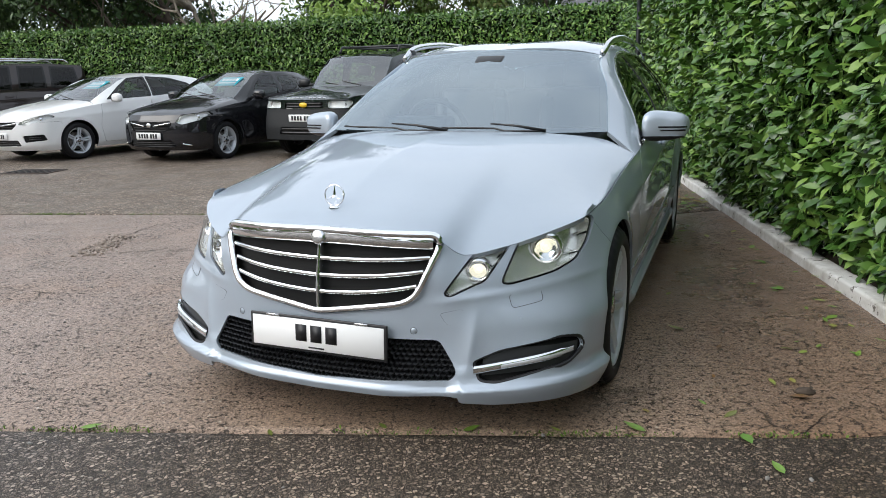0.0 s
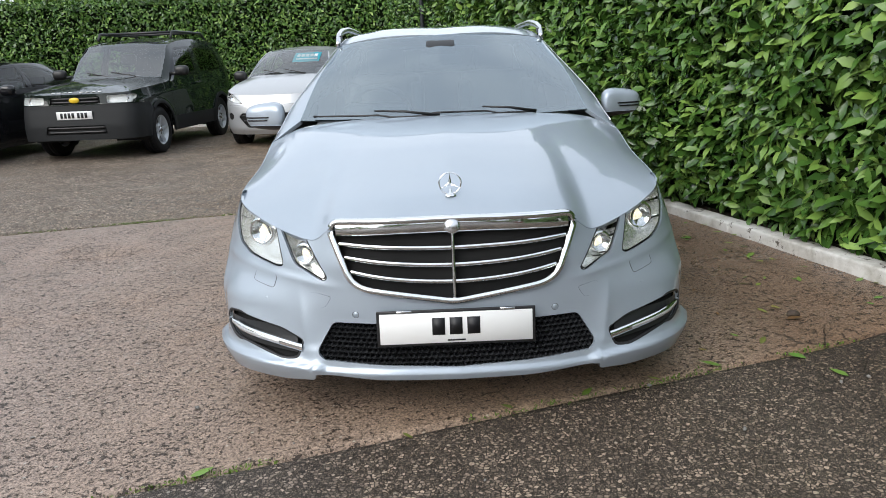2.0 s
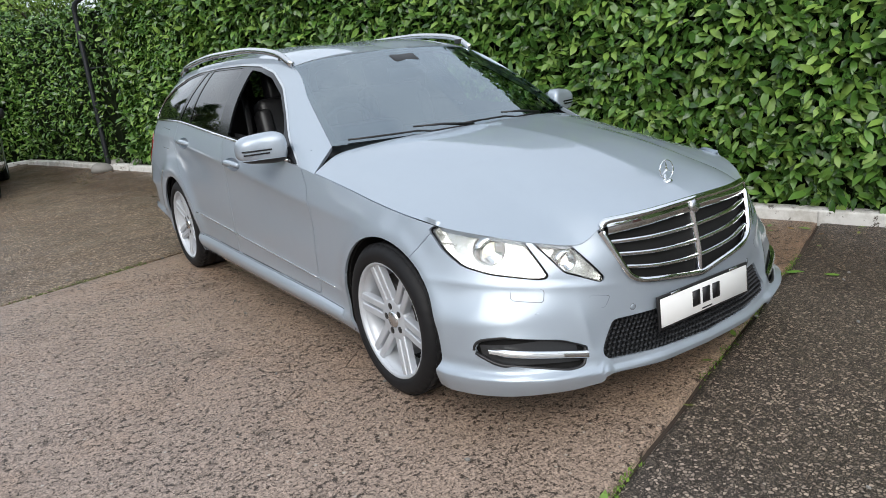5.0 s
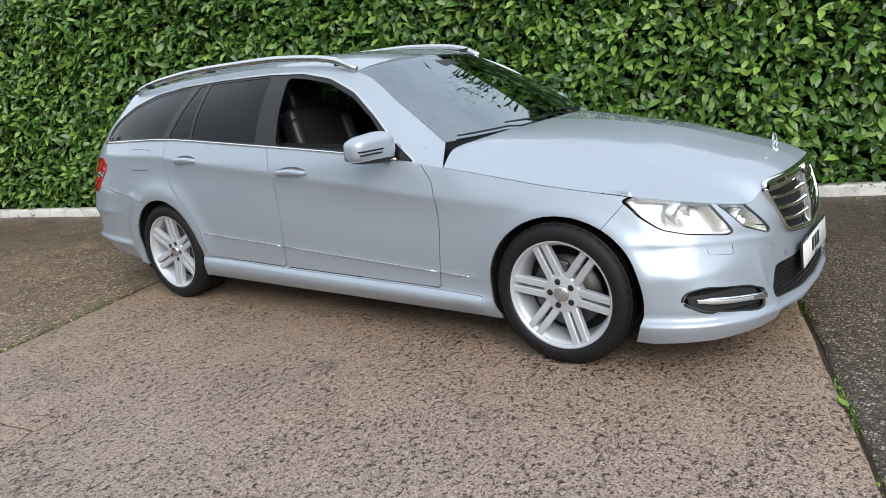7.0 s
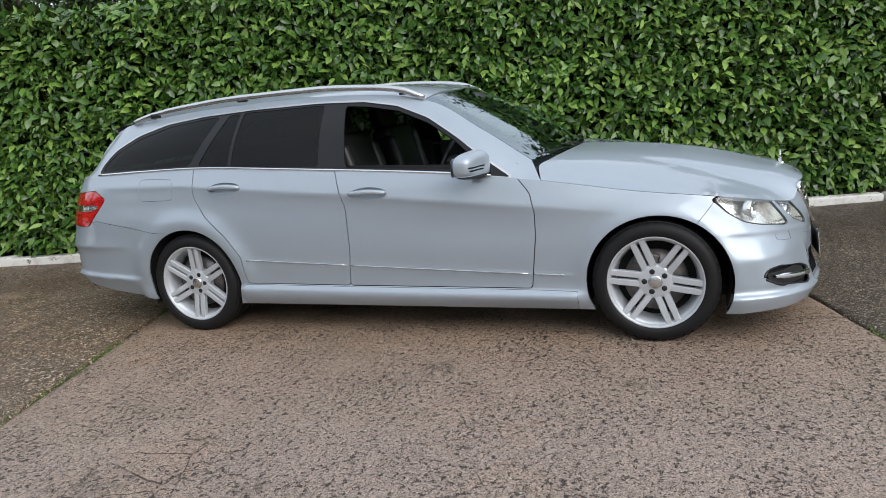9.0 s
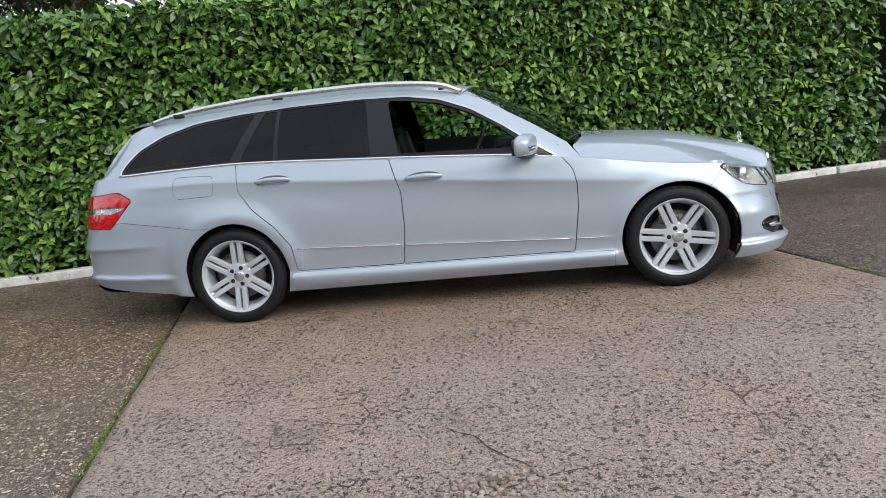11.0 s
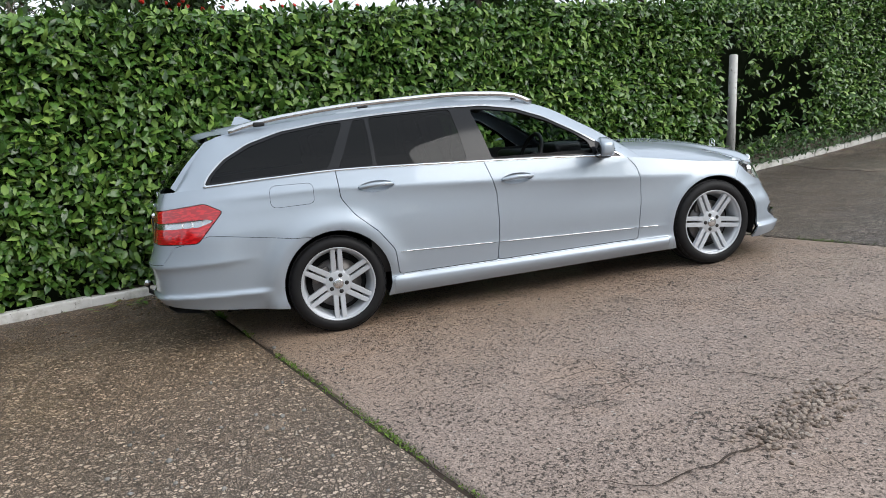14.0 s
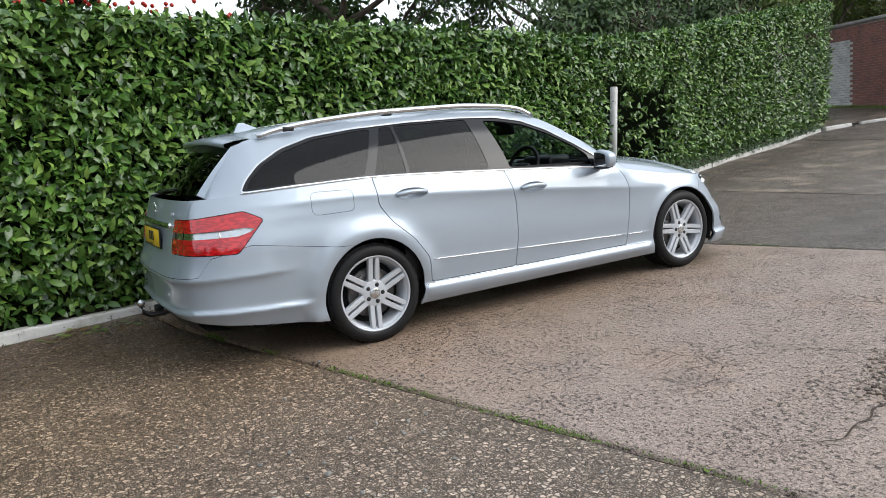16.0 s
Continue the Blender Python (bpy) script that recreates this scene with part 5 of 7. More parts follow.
# headlamps
for sgn, flip in ((1, lambda s: s), (-1, mirrored)):
    for nm, sheet, places in (("headlamp", lens_big, ((.695, .655, .048, .075),)), ("inner_headlamp", lens_small, ((.512, .605, .036, .05),))):
        ob = panel(nm, flip(offset(sheet, -.055)), M_reflector, estate, -.05, 0, "clear headlamp with projector")
        panel("lamp_cover", flip(sheet), M_lens, ob, 0, .001)
        edge = panel("lamp_seal", flip(cut(sheet, (lambda f: lambda p: -f(p) - .0045)(f_big if nm == "headlamp" else f_small))), M_black, ob, .004, -.004)
        for x, z, r, dep in places:
            y = front_y(x, z)
            vs, fs = lathe([(0, .012), (r * .80, .008), (r * .86, -.006), (r, -.008), (r * 1.18, .004), (r * 1.25, .03)], 32)
            ring = mesh_object("projector_ring", vs, fs, M_chrome, ob, True)
            face = math.degrees(math.atan2(x * .9, .75)) * sgn * .5
            ring.matrix_world = pose(sgn * x, y + dep * .60, z, 0, 0, face) @ pose(0, 0, 0, 0, 0, 90)
            vs, fs = lathe([(0, -.020), (r * .35, -.018), (r * .65, -.010), (r * .82, .004)], 28)
            lens = mesh_object("projector_lens", vs, fs, M_lens, ob, True)
            lens.matrix_world = ring.matrix_world.copy()
            vs, fs = lathe([(0, .0), (r * .27, .001), (r * .29, .006)], 20)
            bulb = mesh_object("bulb", vs, fs, M_lampglow, ob, True)
            bulb.matrix_world = ring.matrix_world.copy()

# bumper details: sensors and washer caps
def outline_on_nose(name, poly, mat, d, parent, r=.0013):
    pts = []
    q = soft_polygon(poly, .012, 4)
    for a, b in zip(q, q[1:] + q[:1]):
        for k in range(3):
            x, z = a[0] + (b[0] - a[0]) * k / 3, a[1] + (b[1] - a[1]) * k / 3
            pts.append((x, front_y(x, z) - d, z))
    return tube(name, pts, r, mat, parent, 4, True)


M_seam = material("panel_seam", (0.09, 0.095, 0.1), 0.6)
for sgn in (-1, 1):
    outline_on_nose("washer_cap", [(sgn * .615, .528), (sgn * .70, .545), (sgn * .715, .50), (sgn * .63, .485)], M_seam, .0, f_front_bumper)
    outline_on_nose("tow_cap", [(sgn * .415, .475), (sgn * .485, .49), (sgn * .50, .445), (sgn * .44, .435)], M_seam, .0, f_front_bumper)
    for x, z in ((.335, .415), (.66, .445)):
        vs, fs = lathe([(0, -.0004), (.0095, -.0003), (.0105, .001)], 16)
        s = mesh_object("parking_sensor", vs, fs, M_silver, f_front_bumper, True)
        s.matrix_world = pose(sgn * x, front_y(x, z), z, 0, 0, sgn * math.degrees(math.atan2(front_y(x + .05, z) - front_y(x - .05, z), .1))) @ pose(0, 0, 0, 0, 0, 90)
        outline_on_nose("sensor_seam", [(sgn * x + .0115 * math.cos(a), z + .0115 * math.sin(a)) for a in np.linspace(0, 2 * math.pi, 10, endpoint=False)], M_seam, .0, f_front_bumper, .001)

# number plates: the marks are plain bars
def plate(name, m, mat, parent_label, bars):
    bm = bmesh.new()
    box_mesh(bm, (.525, .010, .128), Matrix(), .004, 2)
    ob = part(name, bm, M_black, estate, parent_label)
    ob.matrix_world = m
    bm = bmesh.new()
    box_mesh(bm, (.505, .004, .108), pose(0, -.006, 0), .0015, 1)
    f = part("plate_face", bm, mat, ob)
    f.matrix_world = m
    for x, w, h in bars:
        bm = bmesh.new()
        box_mesh(bm, (w, .002, h), pose(x, -.0088, .006 if h > .03 else -.044), 0)
        b = part("plate_mark", bm, M_ink, ob)
        b.matrix_world = m
    return ob


MARKS = ((-.058, .042, .060), (0.0, .042, .060), (.058, .042, .060), (0, .06, .005))
fp = plate("front_plate", pose(0, -.808, .375, -3, 0, 0), M_white, "white front plate in a black holder", MARKS)
for x in (-.17, .17):
    bm = bmesh.new()
    box_mesh(bm, (.05, .006, .008), pose(x, -.007, .060), .001, 1)
    c = part("plate_clip", bm, M_satin, fp)
    c.matrix_world = pose(0, -.808, .375, -3, 0, 0)
rp = plate("rear_plate", pose(0, rear_y(0, .80) + .012, .795, 0, 0, 180) @ pose(0, 0, 0, -4, 0, 0), M_yellow, "yellow rear plate", MARKS)

# tail lamps
for sgn, flip in ((1, lambda s: s), (-1, mirrored)):
    f_mid = side_field([(3.575, .842), (3.64, .856), (4.2, .846), (4.2, .818), (3.68, .812)], .01)
    ob = panel("tail_lamp", flip(cut(tail_sheet, minus(f_mid, .001))), M_red, estate, .02, .003, "red and clear tail lamp")
    panel("clear_band", flip(cut(tail_sheet, inner(f_mid, .001))), M_lens, ob, .012, .002)
    panel("band_reflector", flip(offset(cut(tail_sheet, inner(f_mid, -.01)), -.018)), M_satin, ob, 0)
    for k in range(5):
        y = 3.60 + .06 * k
        pts = [(sgn * (side_x(min(y, 3.82), z) - .010 - max(0, y - 3.82) * 1.2), y, z) for z in np.linspace(.805, .86, 4)]
        tube("band_rib", pts, .0035, M_chrome, ob, 5)
    pts = [(sgn * .668, rear_y(.668, z) + .004, z) for z in np.linspace(.735, .915, 8)]
    tube("lamp_split", pts, .003, M_gloss_black, ob, 5)
    for z0 in (.742, .757, .772, .787, .872, .885, .898, .912):
        pts = [(sgn * (side_x(y, z0) + .003), y, z0) for y in np.linspace(3.62, 3.80, 10)]
        tube("lamp_line", pts, .0022, M_red_deep, ob, 4)

# rear trim: bright bar, badge, diffuser, exhausts, tow ball, wiper
pts = [(x, rear_y(x, .885) + .008, .885) for x in np.linspace(-.47, .47, 21)]
tube("tailgate_bar", pts, .014, M_chrome, tailgate, 8, False, "chrome bar over the plate", 1.2)
three_star("tailgate_star", .04, .006, pose(0, rear_y(0, .975) + .012, .975, 8, 0, 180), tailgate)
for k in range(3):
    block("model_badge", (.028, .004, .022), pose(-.50 + .036 * k, rear_y(.47, .955) + .012, .955, 0, 0, 172), M_chrome, tailgate, .002)
dif = []
for x in np.linspace(-.74, .74, 31):
    y = rear_y(x, .33)
    for dy, z in ((.004, .375), (-.004, .33), (-.05, .285), (-.22, .26)):
        dif.append((x, y + dy, z - .02 * (abs(x) / .74) ** 2 + .03 * (abs(x) < .25)))
mesh_object("rear_diffuser", dif, grid_faces(31, 4), M_black, rear_bumper, True, "black plastic diffuser")
for sgn in (-1, 1):
    bm = bmesh.new()
    prof = [(.062 * math.copysign(abs(math.cos(a)) ** .5, math.cos(a)), .030 * math.copysign(abs(math.sin(a)) ** .5, math.sin(a))) for a in np.linspace(0, 2 * math.pi, 24, endpoint=False)]
    vs, fs = [], []
    for d, s in ((-.16, 1.0), (0.0, 1.0), (.004, .95), (.0, .88), (-.10, .86)):
        vs += [(sgn * .50 + s * x, 3.965 + d, .300 + s * z) for x, z in prof]
    for r in range(4):
        fs += [(r * 24 + k, r * 24 + (k + 1) % 24, r * 24 + 24 + (k + 1) % 24, r * 24 + 24 + k) for k in range(24)]
    fs.append(tuple(96 + k for k in range(24)))
    bm.free()
    mesh_object("exhaust_tip", vs, fs, M_chrome, estate, True, "flat chrome exhaust tip")
tow = tube("tow_bar", [(0, 3.90, .30), (0, 4.02, .275), (0, 4.10, .275), (0, 4.14, .30), (0, 4.15, .345)], .017, M_black, estate, 10)
bm = bmesh.new()
bmesh.ops.create_uvsphere(bm, u_segments=18, v_segments=12, radius=.026, matrix=pose(0, 4.15, .365))
part("tow_ball", bm, M_satin, tow)
block("tow_socket", (.05, .06, .06), pose(.09, 4.03, .29), M_black, estate, .012)
tube("rear_wiper", [(0, 3.93, 1.075), (-.12, 3.915, 1.085), (-.32, 3.885, 1.10)], [.012, .008, .005], M_black, tailgate, 8)

# door mirrors, handles
MIRROR_Y = .93


def mirror(sgn):
    def skin(a, b):
        ca, sa, cb, sb = math.cos(a), math.sin(a), math.cos(b), math.sin(b)
        pw = lambda v, e: math.copysign(abs(v) ** e, v)
        x, z, y = pw(cb, .55) * pw(ca, .6) * .112, pw(cb, .55) * pw(sa, .62) * .072, pw(sb, .8) * .068
        z *= 1 - .16 * (x / .112)
        y = y - .02 * (x / .112) ** 2 if y < 0 else y * .55
        return (sgn * (.985 + x * 1.0), MIRROR_Y + y + .035 * (x / .112), .992 + z)
    na, nb = 36, 18
    vs = [skin(2 * math.pi * i / na, -math.pi / 2 + math.pi * j / (nb - 1)) for j in range(nb) for i in range(na)]
    fs = [(j * na + i, j * na + (i + 1) % na, (j + 1) * na + (i + 1) % na, (j + 1) * na + i) for j in range(nb - 1) for i in range(na)]
    sheet = (np.array(vs), [f[::sgn] for f in fs])
    up = cut(sheet, lambda p: .945 - p[:, 2])
    lo = cut(sheet, lambda p: p[:, 2] - .945)
    ob = panel("door_mirror", up, M_silver, doors["f", sgn], .004)
    panel("mirror_foot", lo, M_black, ob, 0, -.002)
    mesh_object("mirror_glass", [(sgn * (.985 + x), MIRROR_Y + .043 + (.035 * x / .112), .992 + z) for x, z in soft_polygon([(-.095, -.05), (-.09, .058), (.085, .045), (.092, -.05)], .02, 4)], [tuple(range(16))], M_chrome, ob)
    tube("mirror_arm", [(sgn * .82, MIRROR_Y - .01, .940), (sgn * .87, MIRROR_Y - .005, .938), (sgn * .93, MIRROR_Y - .002, .935)], [.03, .024, .022], M_black, ob, 10, False, "", .6)
    for z, x0, x1 in ((.988, .955, 1.085), (.972, .965, 1.08)):
        line = []
        for x in np.linspace(x0, x1, 9):
            t = max(-1, min(1, (x - .985) / .112))
            y = MIRROR_Y - .068 * max(0.0, 1 - abs(t) ** 4) ** .42 - .02 * t * t + .035 * t
            line.append((sgn * x, y - .001, z))
        tube("indicator_strip", line, .0042, M_gloss_black, ob, 6)
    return ob


def handle(y0, z0, sgn, door):
    vs = []
    for r in (1.0, .82, .5, .12):
        for k in range(28):
            a = 2 * math.pi * k / 28
            y, z = y0 + .118 * r * math.cos(a), z0 + .036 * r * math.sin(a)
            vs.append((sgn * (side_x(y, z) - .026 * (1 - r) ** .6 * (r < .99)), y, z))
    fs = [(j * 28 + k, j * 28 + (k + 1) % 28, j * 28 + 28 + (k + 1) % 28, j * 28 + 28 + k) for j in range(3) for k in range(28)]
    fs.append(tuple(84 + k for k in range(28)))
    mesh_object("handle_recess", vs, [f[::-sgn] for f in fs], M_silver, door, True)
    pts, rad = [], []
    for t in np.linspace(0, 1, 15):
        y = y0 + .115 - .23 * t
        z = z0 + .006 + .010 * math.sin(math.pi * t) - .004
        pts.append((sgn * (side_x(y, z) + .003 + .020 * math.sin(math.pi * t) ** .6), y, z))
        rad.append(.011 + .006 * math.sin(math.pi * t) ** .5)
    tube("door_handle", pts, rad, M_silver, door, 10, False, "", .95)
    tube("handle_strip", [(p[0] + sgn * .012, p[1], p[2] - .004) for p in pts[3:-3]], .003, M_chrome, door, 6)


for sgn in (-1, 1):
    mirror(sgn)
    for d in "fr":
        handle(*HANDLES[d], sgn, doors[d, sgn])
    # thin bright line on the lower door crease
    for y0, y1, d in ((.47, .63, None), (.66, 1.735, "f"), (1.765, 2.44, "r")):
        pts = [(sgn * (side_x(y, float(strip_z(y))) + .001), y, float(strip_z(y))) for y in np.linspace(y0, y1, 16)]
        tube("rubbing_strip", pts, .003, M_satin, doors[d, sgn] if d else estate, 6, False, "", 1.2)
    for y in (.95, 2.18):
        outline = [(sgn * (side_x(y + a, z) + .0008), y + a, z) for a, z in ((-.055, .225), (.055, .227), (.055, .195), (-.055, .193))]
        tube("jack_cover", outline, .0013, M_seam, estate, 4, True)
    # roof rails
    rail = path3([(.600, 1.285, 1.362), (.610, 1.42, 1.420), (.612, 1.62, 1.450), (.610, 2.0, 1.471), (.606, 2.5, 1.468), (.600, 3.0, 1.440), (.592, 3.28, 1.405), (.586, 3.42, 1.372)], 60) * np.array((sgn, 1, 1))
    r_ob = tube("roof_rail", rail, .0155, M_satin, estate, 10, False, "satin silver roof rail", 1.25)
    for y, z in ((1.40, 1.405), (2.52, 1.455), (3.22, 1.405)):
        block("rail_foot", (.022, .075, .03), pose(sgn * .602, y, z), M_black, r_ob, .008)

# aerial fin, wipers, mirror and camera behind the screen
fin = [(0, 3.24, 1.432), (0, 3.29, 1.45), (0, 3.335, 1.505), (0, 3.36, 1.506), (0, 3.385, 1.425)]
vs = [(x, y, z) for x in (-.016, .016) for y, z in ((3.22, 1.43), (3.40, 1.415))] + [(x, y, z) for x in (-.004, .004) for y, z in ((3.325, 1.482), (3.36, 1.482))]
mesh_object("aerial_fin", vs, [(0, 1, 5, 4), (2, 6, 7, 3), (0, 4, 6, 2), (1, 3, 7, 5), (4, 5, 7, 6)], M_silver, estate, False)


def on_screen(u, v, d=.012):
    """A place on the windscreen: u from -1 to 1 across, v from 0 to 1 up."""
    i, j = min(39, int(abs(u) * 39)), min(39, int(v * 39))
    p = screen[j, i]
    return (math.copysign(1, u) * p[0], p[1] - d * .8, p[2] + d)


for u0, u1 in ((-.05, -.92), (.62, -.10)):
    pts = [on_screen(u0 + (u1 - u0) * t, -.0 + .05 * math.sin(math.pi * .5 * t)) for t in np.linspace(0, 1, 10)]
    w = tube("wiper", pts, .004, M_black, estate, 6, False, "black wiper blade", 1.3)
    tube("wiper_arm", [on_screen(u0 + .02, .0), on_screen(u0 + (u1 - u0) * .25, .04, .026), on_screen(u0 + (u1 - u0) * .5, .06, .022)], [.009, .006, .004], M_black, w, 8)
block("scuttle", (1.16, .08, .03), pose(0, .53, .948), M_black, estate, .01)
block("rain_sensor", (.17, .10, .05), pose(0, 1.12, 1.325, 28), M_black, estate, .02)
block("interior_mirror", (.24, .03, .07), pose(0, 1.10, 1.26, -8), M_black, estate, .015)

# cabin
def car_seat(x, y):
    """A leather seat with bolsters, facing the nose."""
    ob = block("seat", (.50, .52, .16), pose(x, y, .52, 6, 0, 0), M_leather, estate, .05, 4, "black leather seat")
    for s in (-1, 1):
        block("seat_bolster", (.09, .50, .12), pose(x + s * .22, y, .585, 6, 0, s * 3), M_leather, ob, .04, 3)
        block("back_bolster", (.09, .13, .48), pose(x + s * .21, y + .30, .88, -16, 0, 0), M_leather, ob, .04, 3)
    block("backrest", (.46, .15, .64), pose(x, y + .33, .86, -16, 0, 0), M_leather, ob, .05, 4)
    block("headrest", (.27, .11, .19), pose(x, y + .47, 1.245, -12, 0, 0), M_leather, ob, .045, 4)
    for s in (-1, 1):
        tube("headrest_post", [(x + s * .06, y + .44, 1.12), (x + s * .06, y + .46, 1.20)], .006, M_chrome, ob, 6)
    return ob


car_seat(-.37, 1.52)
car_seat(.37, 1.52)
bench = block("rear_bench", (1.25, .50, .18), pose(0, 2.42, .55, 5), M_leather, estate, .06, 4, "black leather rear bench")
block("bench_back", (1.25, .16, .60), pose(0, 2.74, .86, -14), M_leather, bench, .06, 4)
for x in (-.4, .4):
    block("headrest", (.26, .10, .16), pose(x, 2.83, 1.22, -10), M_leather, bench, .04, 3)
dash = block("dashboard", (1.42, .52, .20), pose(0, .86, .86, 4), M_black, estate, .07, 4, "dark dashboard")
block("instrument_hood", (.36, .22, .10), pose(-.37, .98, .985), M_black, dash, .04, 4)
block("dash_trim", (1.36, .02, .05), pose(0, 1.135, .86), M_satin, dash, .008)
block("centre_console", (.26, 1.0, .30), pose(0, 1.5, .50), M_black, estate, .03, 3)
wheel_ring = tube("steering_wheel", [(-.37 + .185 * math.cos(a), 1.23 - .07 * math.sin(a), .945 + .172 * math.sin(a)) for a in np.linspace(0, 2 * math.pi, 36, endpoint=False)], .0155, M_leather, estate, 8, True, "black leather steering wheel")
block("wheel_boss", (.15, .07, .11), pose(-.37, 1.215, .94, -22), M_black, wheel_ring, .03, 3)
for a in (-.1, math.pi + .1, -math.pi / 2):
    tube("wheel_spoke", [(-.37, 1.22, .94), (-.37 + .18 * math.cos(a), 1.23 - .07 * math.sin(a), .945 + .168 * math.sin(a))], .014, M_satin, wheel_ring, 6)
for sgn in (-1, 1):
    for y0, y1, d in ((.70, 1.72, "f"), (1.78, 2.62, "r")):
        card = []
        for z, dx in ((.34, .05), (.55, .045), (.70, .10), (.74, .10), (.80, .05), (.93, .045), (.975, .03)):
            for y in np.linspace(y0, y1, 8):
                zz = z + .045 * (y - .8) * (z > .8)
                card.append((sgn * (side_x(y, min(zz, 1.07)) - dx - .01), y, zz))
        mesh_object("door_card", card, [f[::sgn] for f in grid_faces(7, 8)], M_black, doors[d, sgn], True)
    tube("seat_belt", [(sgn * .66, 1.93, 1.26), (sgn * .64, 1.95, .80), (sgn * .62, 1.96, .45)], .022, M_black, estate, 6, False, "", .15)
block("load_cover", (1.2, .85, .02), pose(0, 3.25, .98), M_black, estate, .008)

# the whole nose, with all that sits in it, drawn out a little longer and wider ahead of the axle
bpy.context.view_layer.update()
for ob in estate.children_recursive:
    if ob.type != "MESH" or ob.name.startswith("wheel") or (ob.parent and ob.parent.name.startswith("wheel")):
        continue
    m, back = ob.matrix_world.copy(), ob.matrix_world.inverted()
    for v in ob.data.vertices:
        p = m @ v.co
        if p.y < 0.3:
            w = min(1.0, (0.3 - p.y) / 0.7)
            w = w * w * (3 - 2 * w)
            v.co = back @ Vector((p.x * (1 + 0.034 * w), p.y - 0.032 * w, p.z))

# ---- the other cars in the yard ----
M_white_paint = paint("white_paint", (0.74, 0.74, 0.73), 0.0, 0.3)
M_black_paint = paint("black_paint", (0.010, 0.010, 0.012), 0.0, 0.25)
M_green_paint = paint("dark_green_paint", (0.006, 0.011, 0.009), 0.0, 0.3)
M_grey_paint = paint("light_silver_paint", (0.44, 0.45, 0.465), 0.5, 0.36)
M_brown_paint = paint("dark_brown_paint", (0.022, 0.016, 0.016), 0.3, 0.3)
M_clad = material("grey_cladding", (0.014, 0.015, 0.016), 0.6, spec=0.25)
M_sticker = material("turquoise_card", (0.02, 0.42, 0.52), 0.5)
M_sticker_ink = material("white_card_ink", (0.75, 0.80, 0.80), 0.5)
M_lamp_grey = material("lamp_bowl", (0.70, 0.71, 0.70), 0.3, 0.2)


class Body:
    """A hatchback or 4x4 of given measures; nose to -y, front axle on y = 0, ground on z = 0."""

    def __init__(self, d):
        self.d = d
        W, yf, yr, rd = d["W"], d["yf"], d["yr"], d["rd"]
        zs = (.17, .30, .46, .62, .78, d["belt"][1] + .06)
        wf = d.get("wf", (.93, .985, 1.0, 1.0, .985, .91))
        push = d.get("push", (.07, .0, .0, .02, .09, .17))
        fx, fy = d.get("fx", (0, .25, .48, .68, .85, .95, .985)), d.get("fy", (0, .02, .08, .20, .42, .70, 1.0))
        ky = np.linspace(yf + rd + .25, yr - .45, 5)
        self.z = np.array(zs)
        X, Y = [], []
        for z, w, p in zip(zs, wf, push):
            X.append([W * w * f for f in fx] + [W * w] * 4 + [W * w * .985] + [W * w * f for f in (.93, .80, .5, 0)])
            Y.append([yf + p + (rd - p * .5) * f for f in fy] + list(ky) + [yr - .25 - p * .3, yr - .10 - p * .3, yr - .03 - p * .3, yr - p * .3])
        self.X, self.Y = np.array(X), np.array(Y)
        nose, wing, (yc, zc), (bf, br) = d["nose"], d["wing"], d["cowl"], d["belt"]
        top = [nose + (wing - nose) * min(1, f * 1.3) for f in fy]
        for y in list(ky) + list(self.Y[3][12:]):
            top.append(float(np.interp(y, (yf + rd, yc, yc + .35, yr), (wing, zc - .10, bf, br))))
        self.top, self.low = np.array(top), np.array([d["low"]] * 11 + [d["low"] + .05] * 5)
        self.fine = np.concatenate([np.linspace(0, 6, 60, endpoint=False), np.linspace(6, 11, 110, endpoint=False), np.linspace(11, 15, 36)])
        kn = np.arange(16.0)
        self.fX, self.fY = np.array([flow(kn, r, self.fine) for r in self.X]), np.array([flow(kn, r, self.fine) for r in self.Y])
        zt, zb = flow(kn, self.top, self.fine), flow(kn, self.low, self.fine)
        nv, n = 30, len(self.fine)
        pts = np.zeros((nv, n, 3))
        for k in range(n):
            z = zb[k] + (zt[k] - zb[k]) * np.linspace(0, 1, nv)
            pts[:, k] = np.column_stack([flow(self.z, self.fX[:, k], z), flow(self.z, self.fY[:, k], z), z])
        p = pts.reshape(-1, 3)
        p[0::n, 0] = 0
        p[n - 1::n, 0] = 0
        for yc2 in (0.0, d["wb"]):
            r = np.hypot(p[:, 1] - yc2, p[:, 2] - d["wr"])
            p[:, 0] += d.get("flare", .012) * np.exp(-((r - d["arch"] - .02) / .05) ** 2) * (p[:, 0] > W * .8)
        crease = d["belt"][0] - .16 + .05 * (p[:, 1] - .8)
        p[:, 0] += .012 * np.exp(-np.abs(p[:, 2] - crease) / .05) * (p[:, 0] > W * .8)
        self.shell, self.brim = (p, grid_faces(nv, n)), p[-n:]

    def front(self, x, z):
        i = min(max(int(np.searchsorted(self.z, z)) - 1, 0), len(self.z) - 2)
        t = min(max((z - self.z[i]) / (self.z[i + 1] - self.z[i]), 0), 1)
        X, Y = self.fX[i] * (1 - t) + self.fX[i + 1] * t, self.fY[i] * (1 - t) + self.fY[i + 1] * t
        return float(np.interp(abs(x), X[:62], Y[:62]))


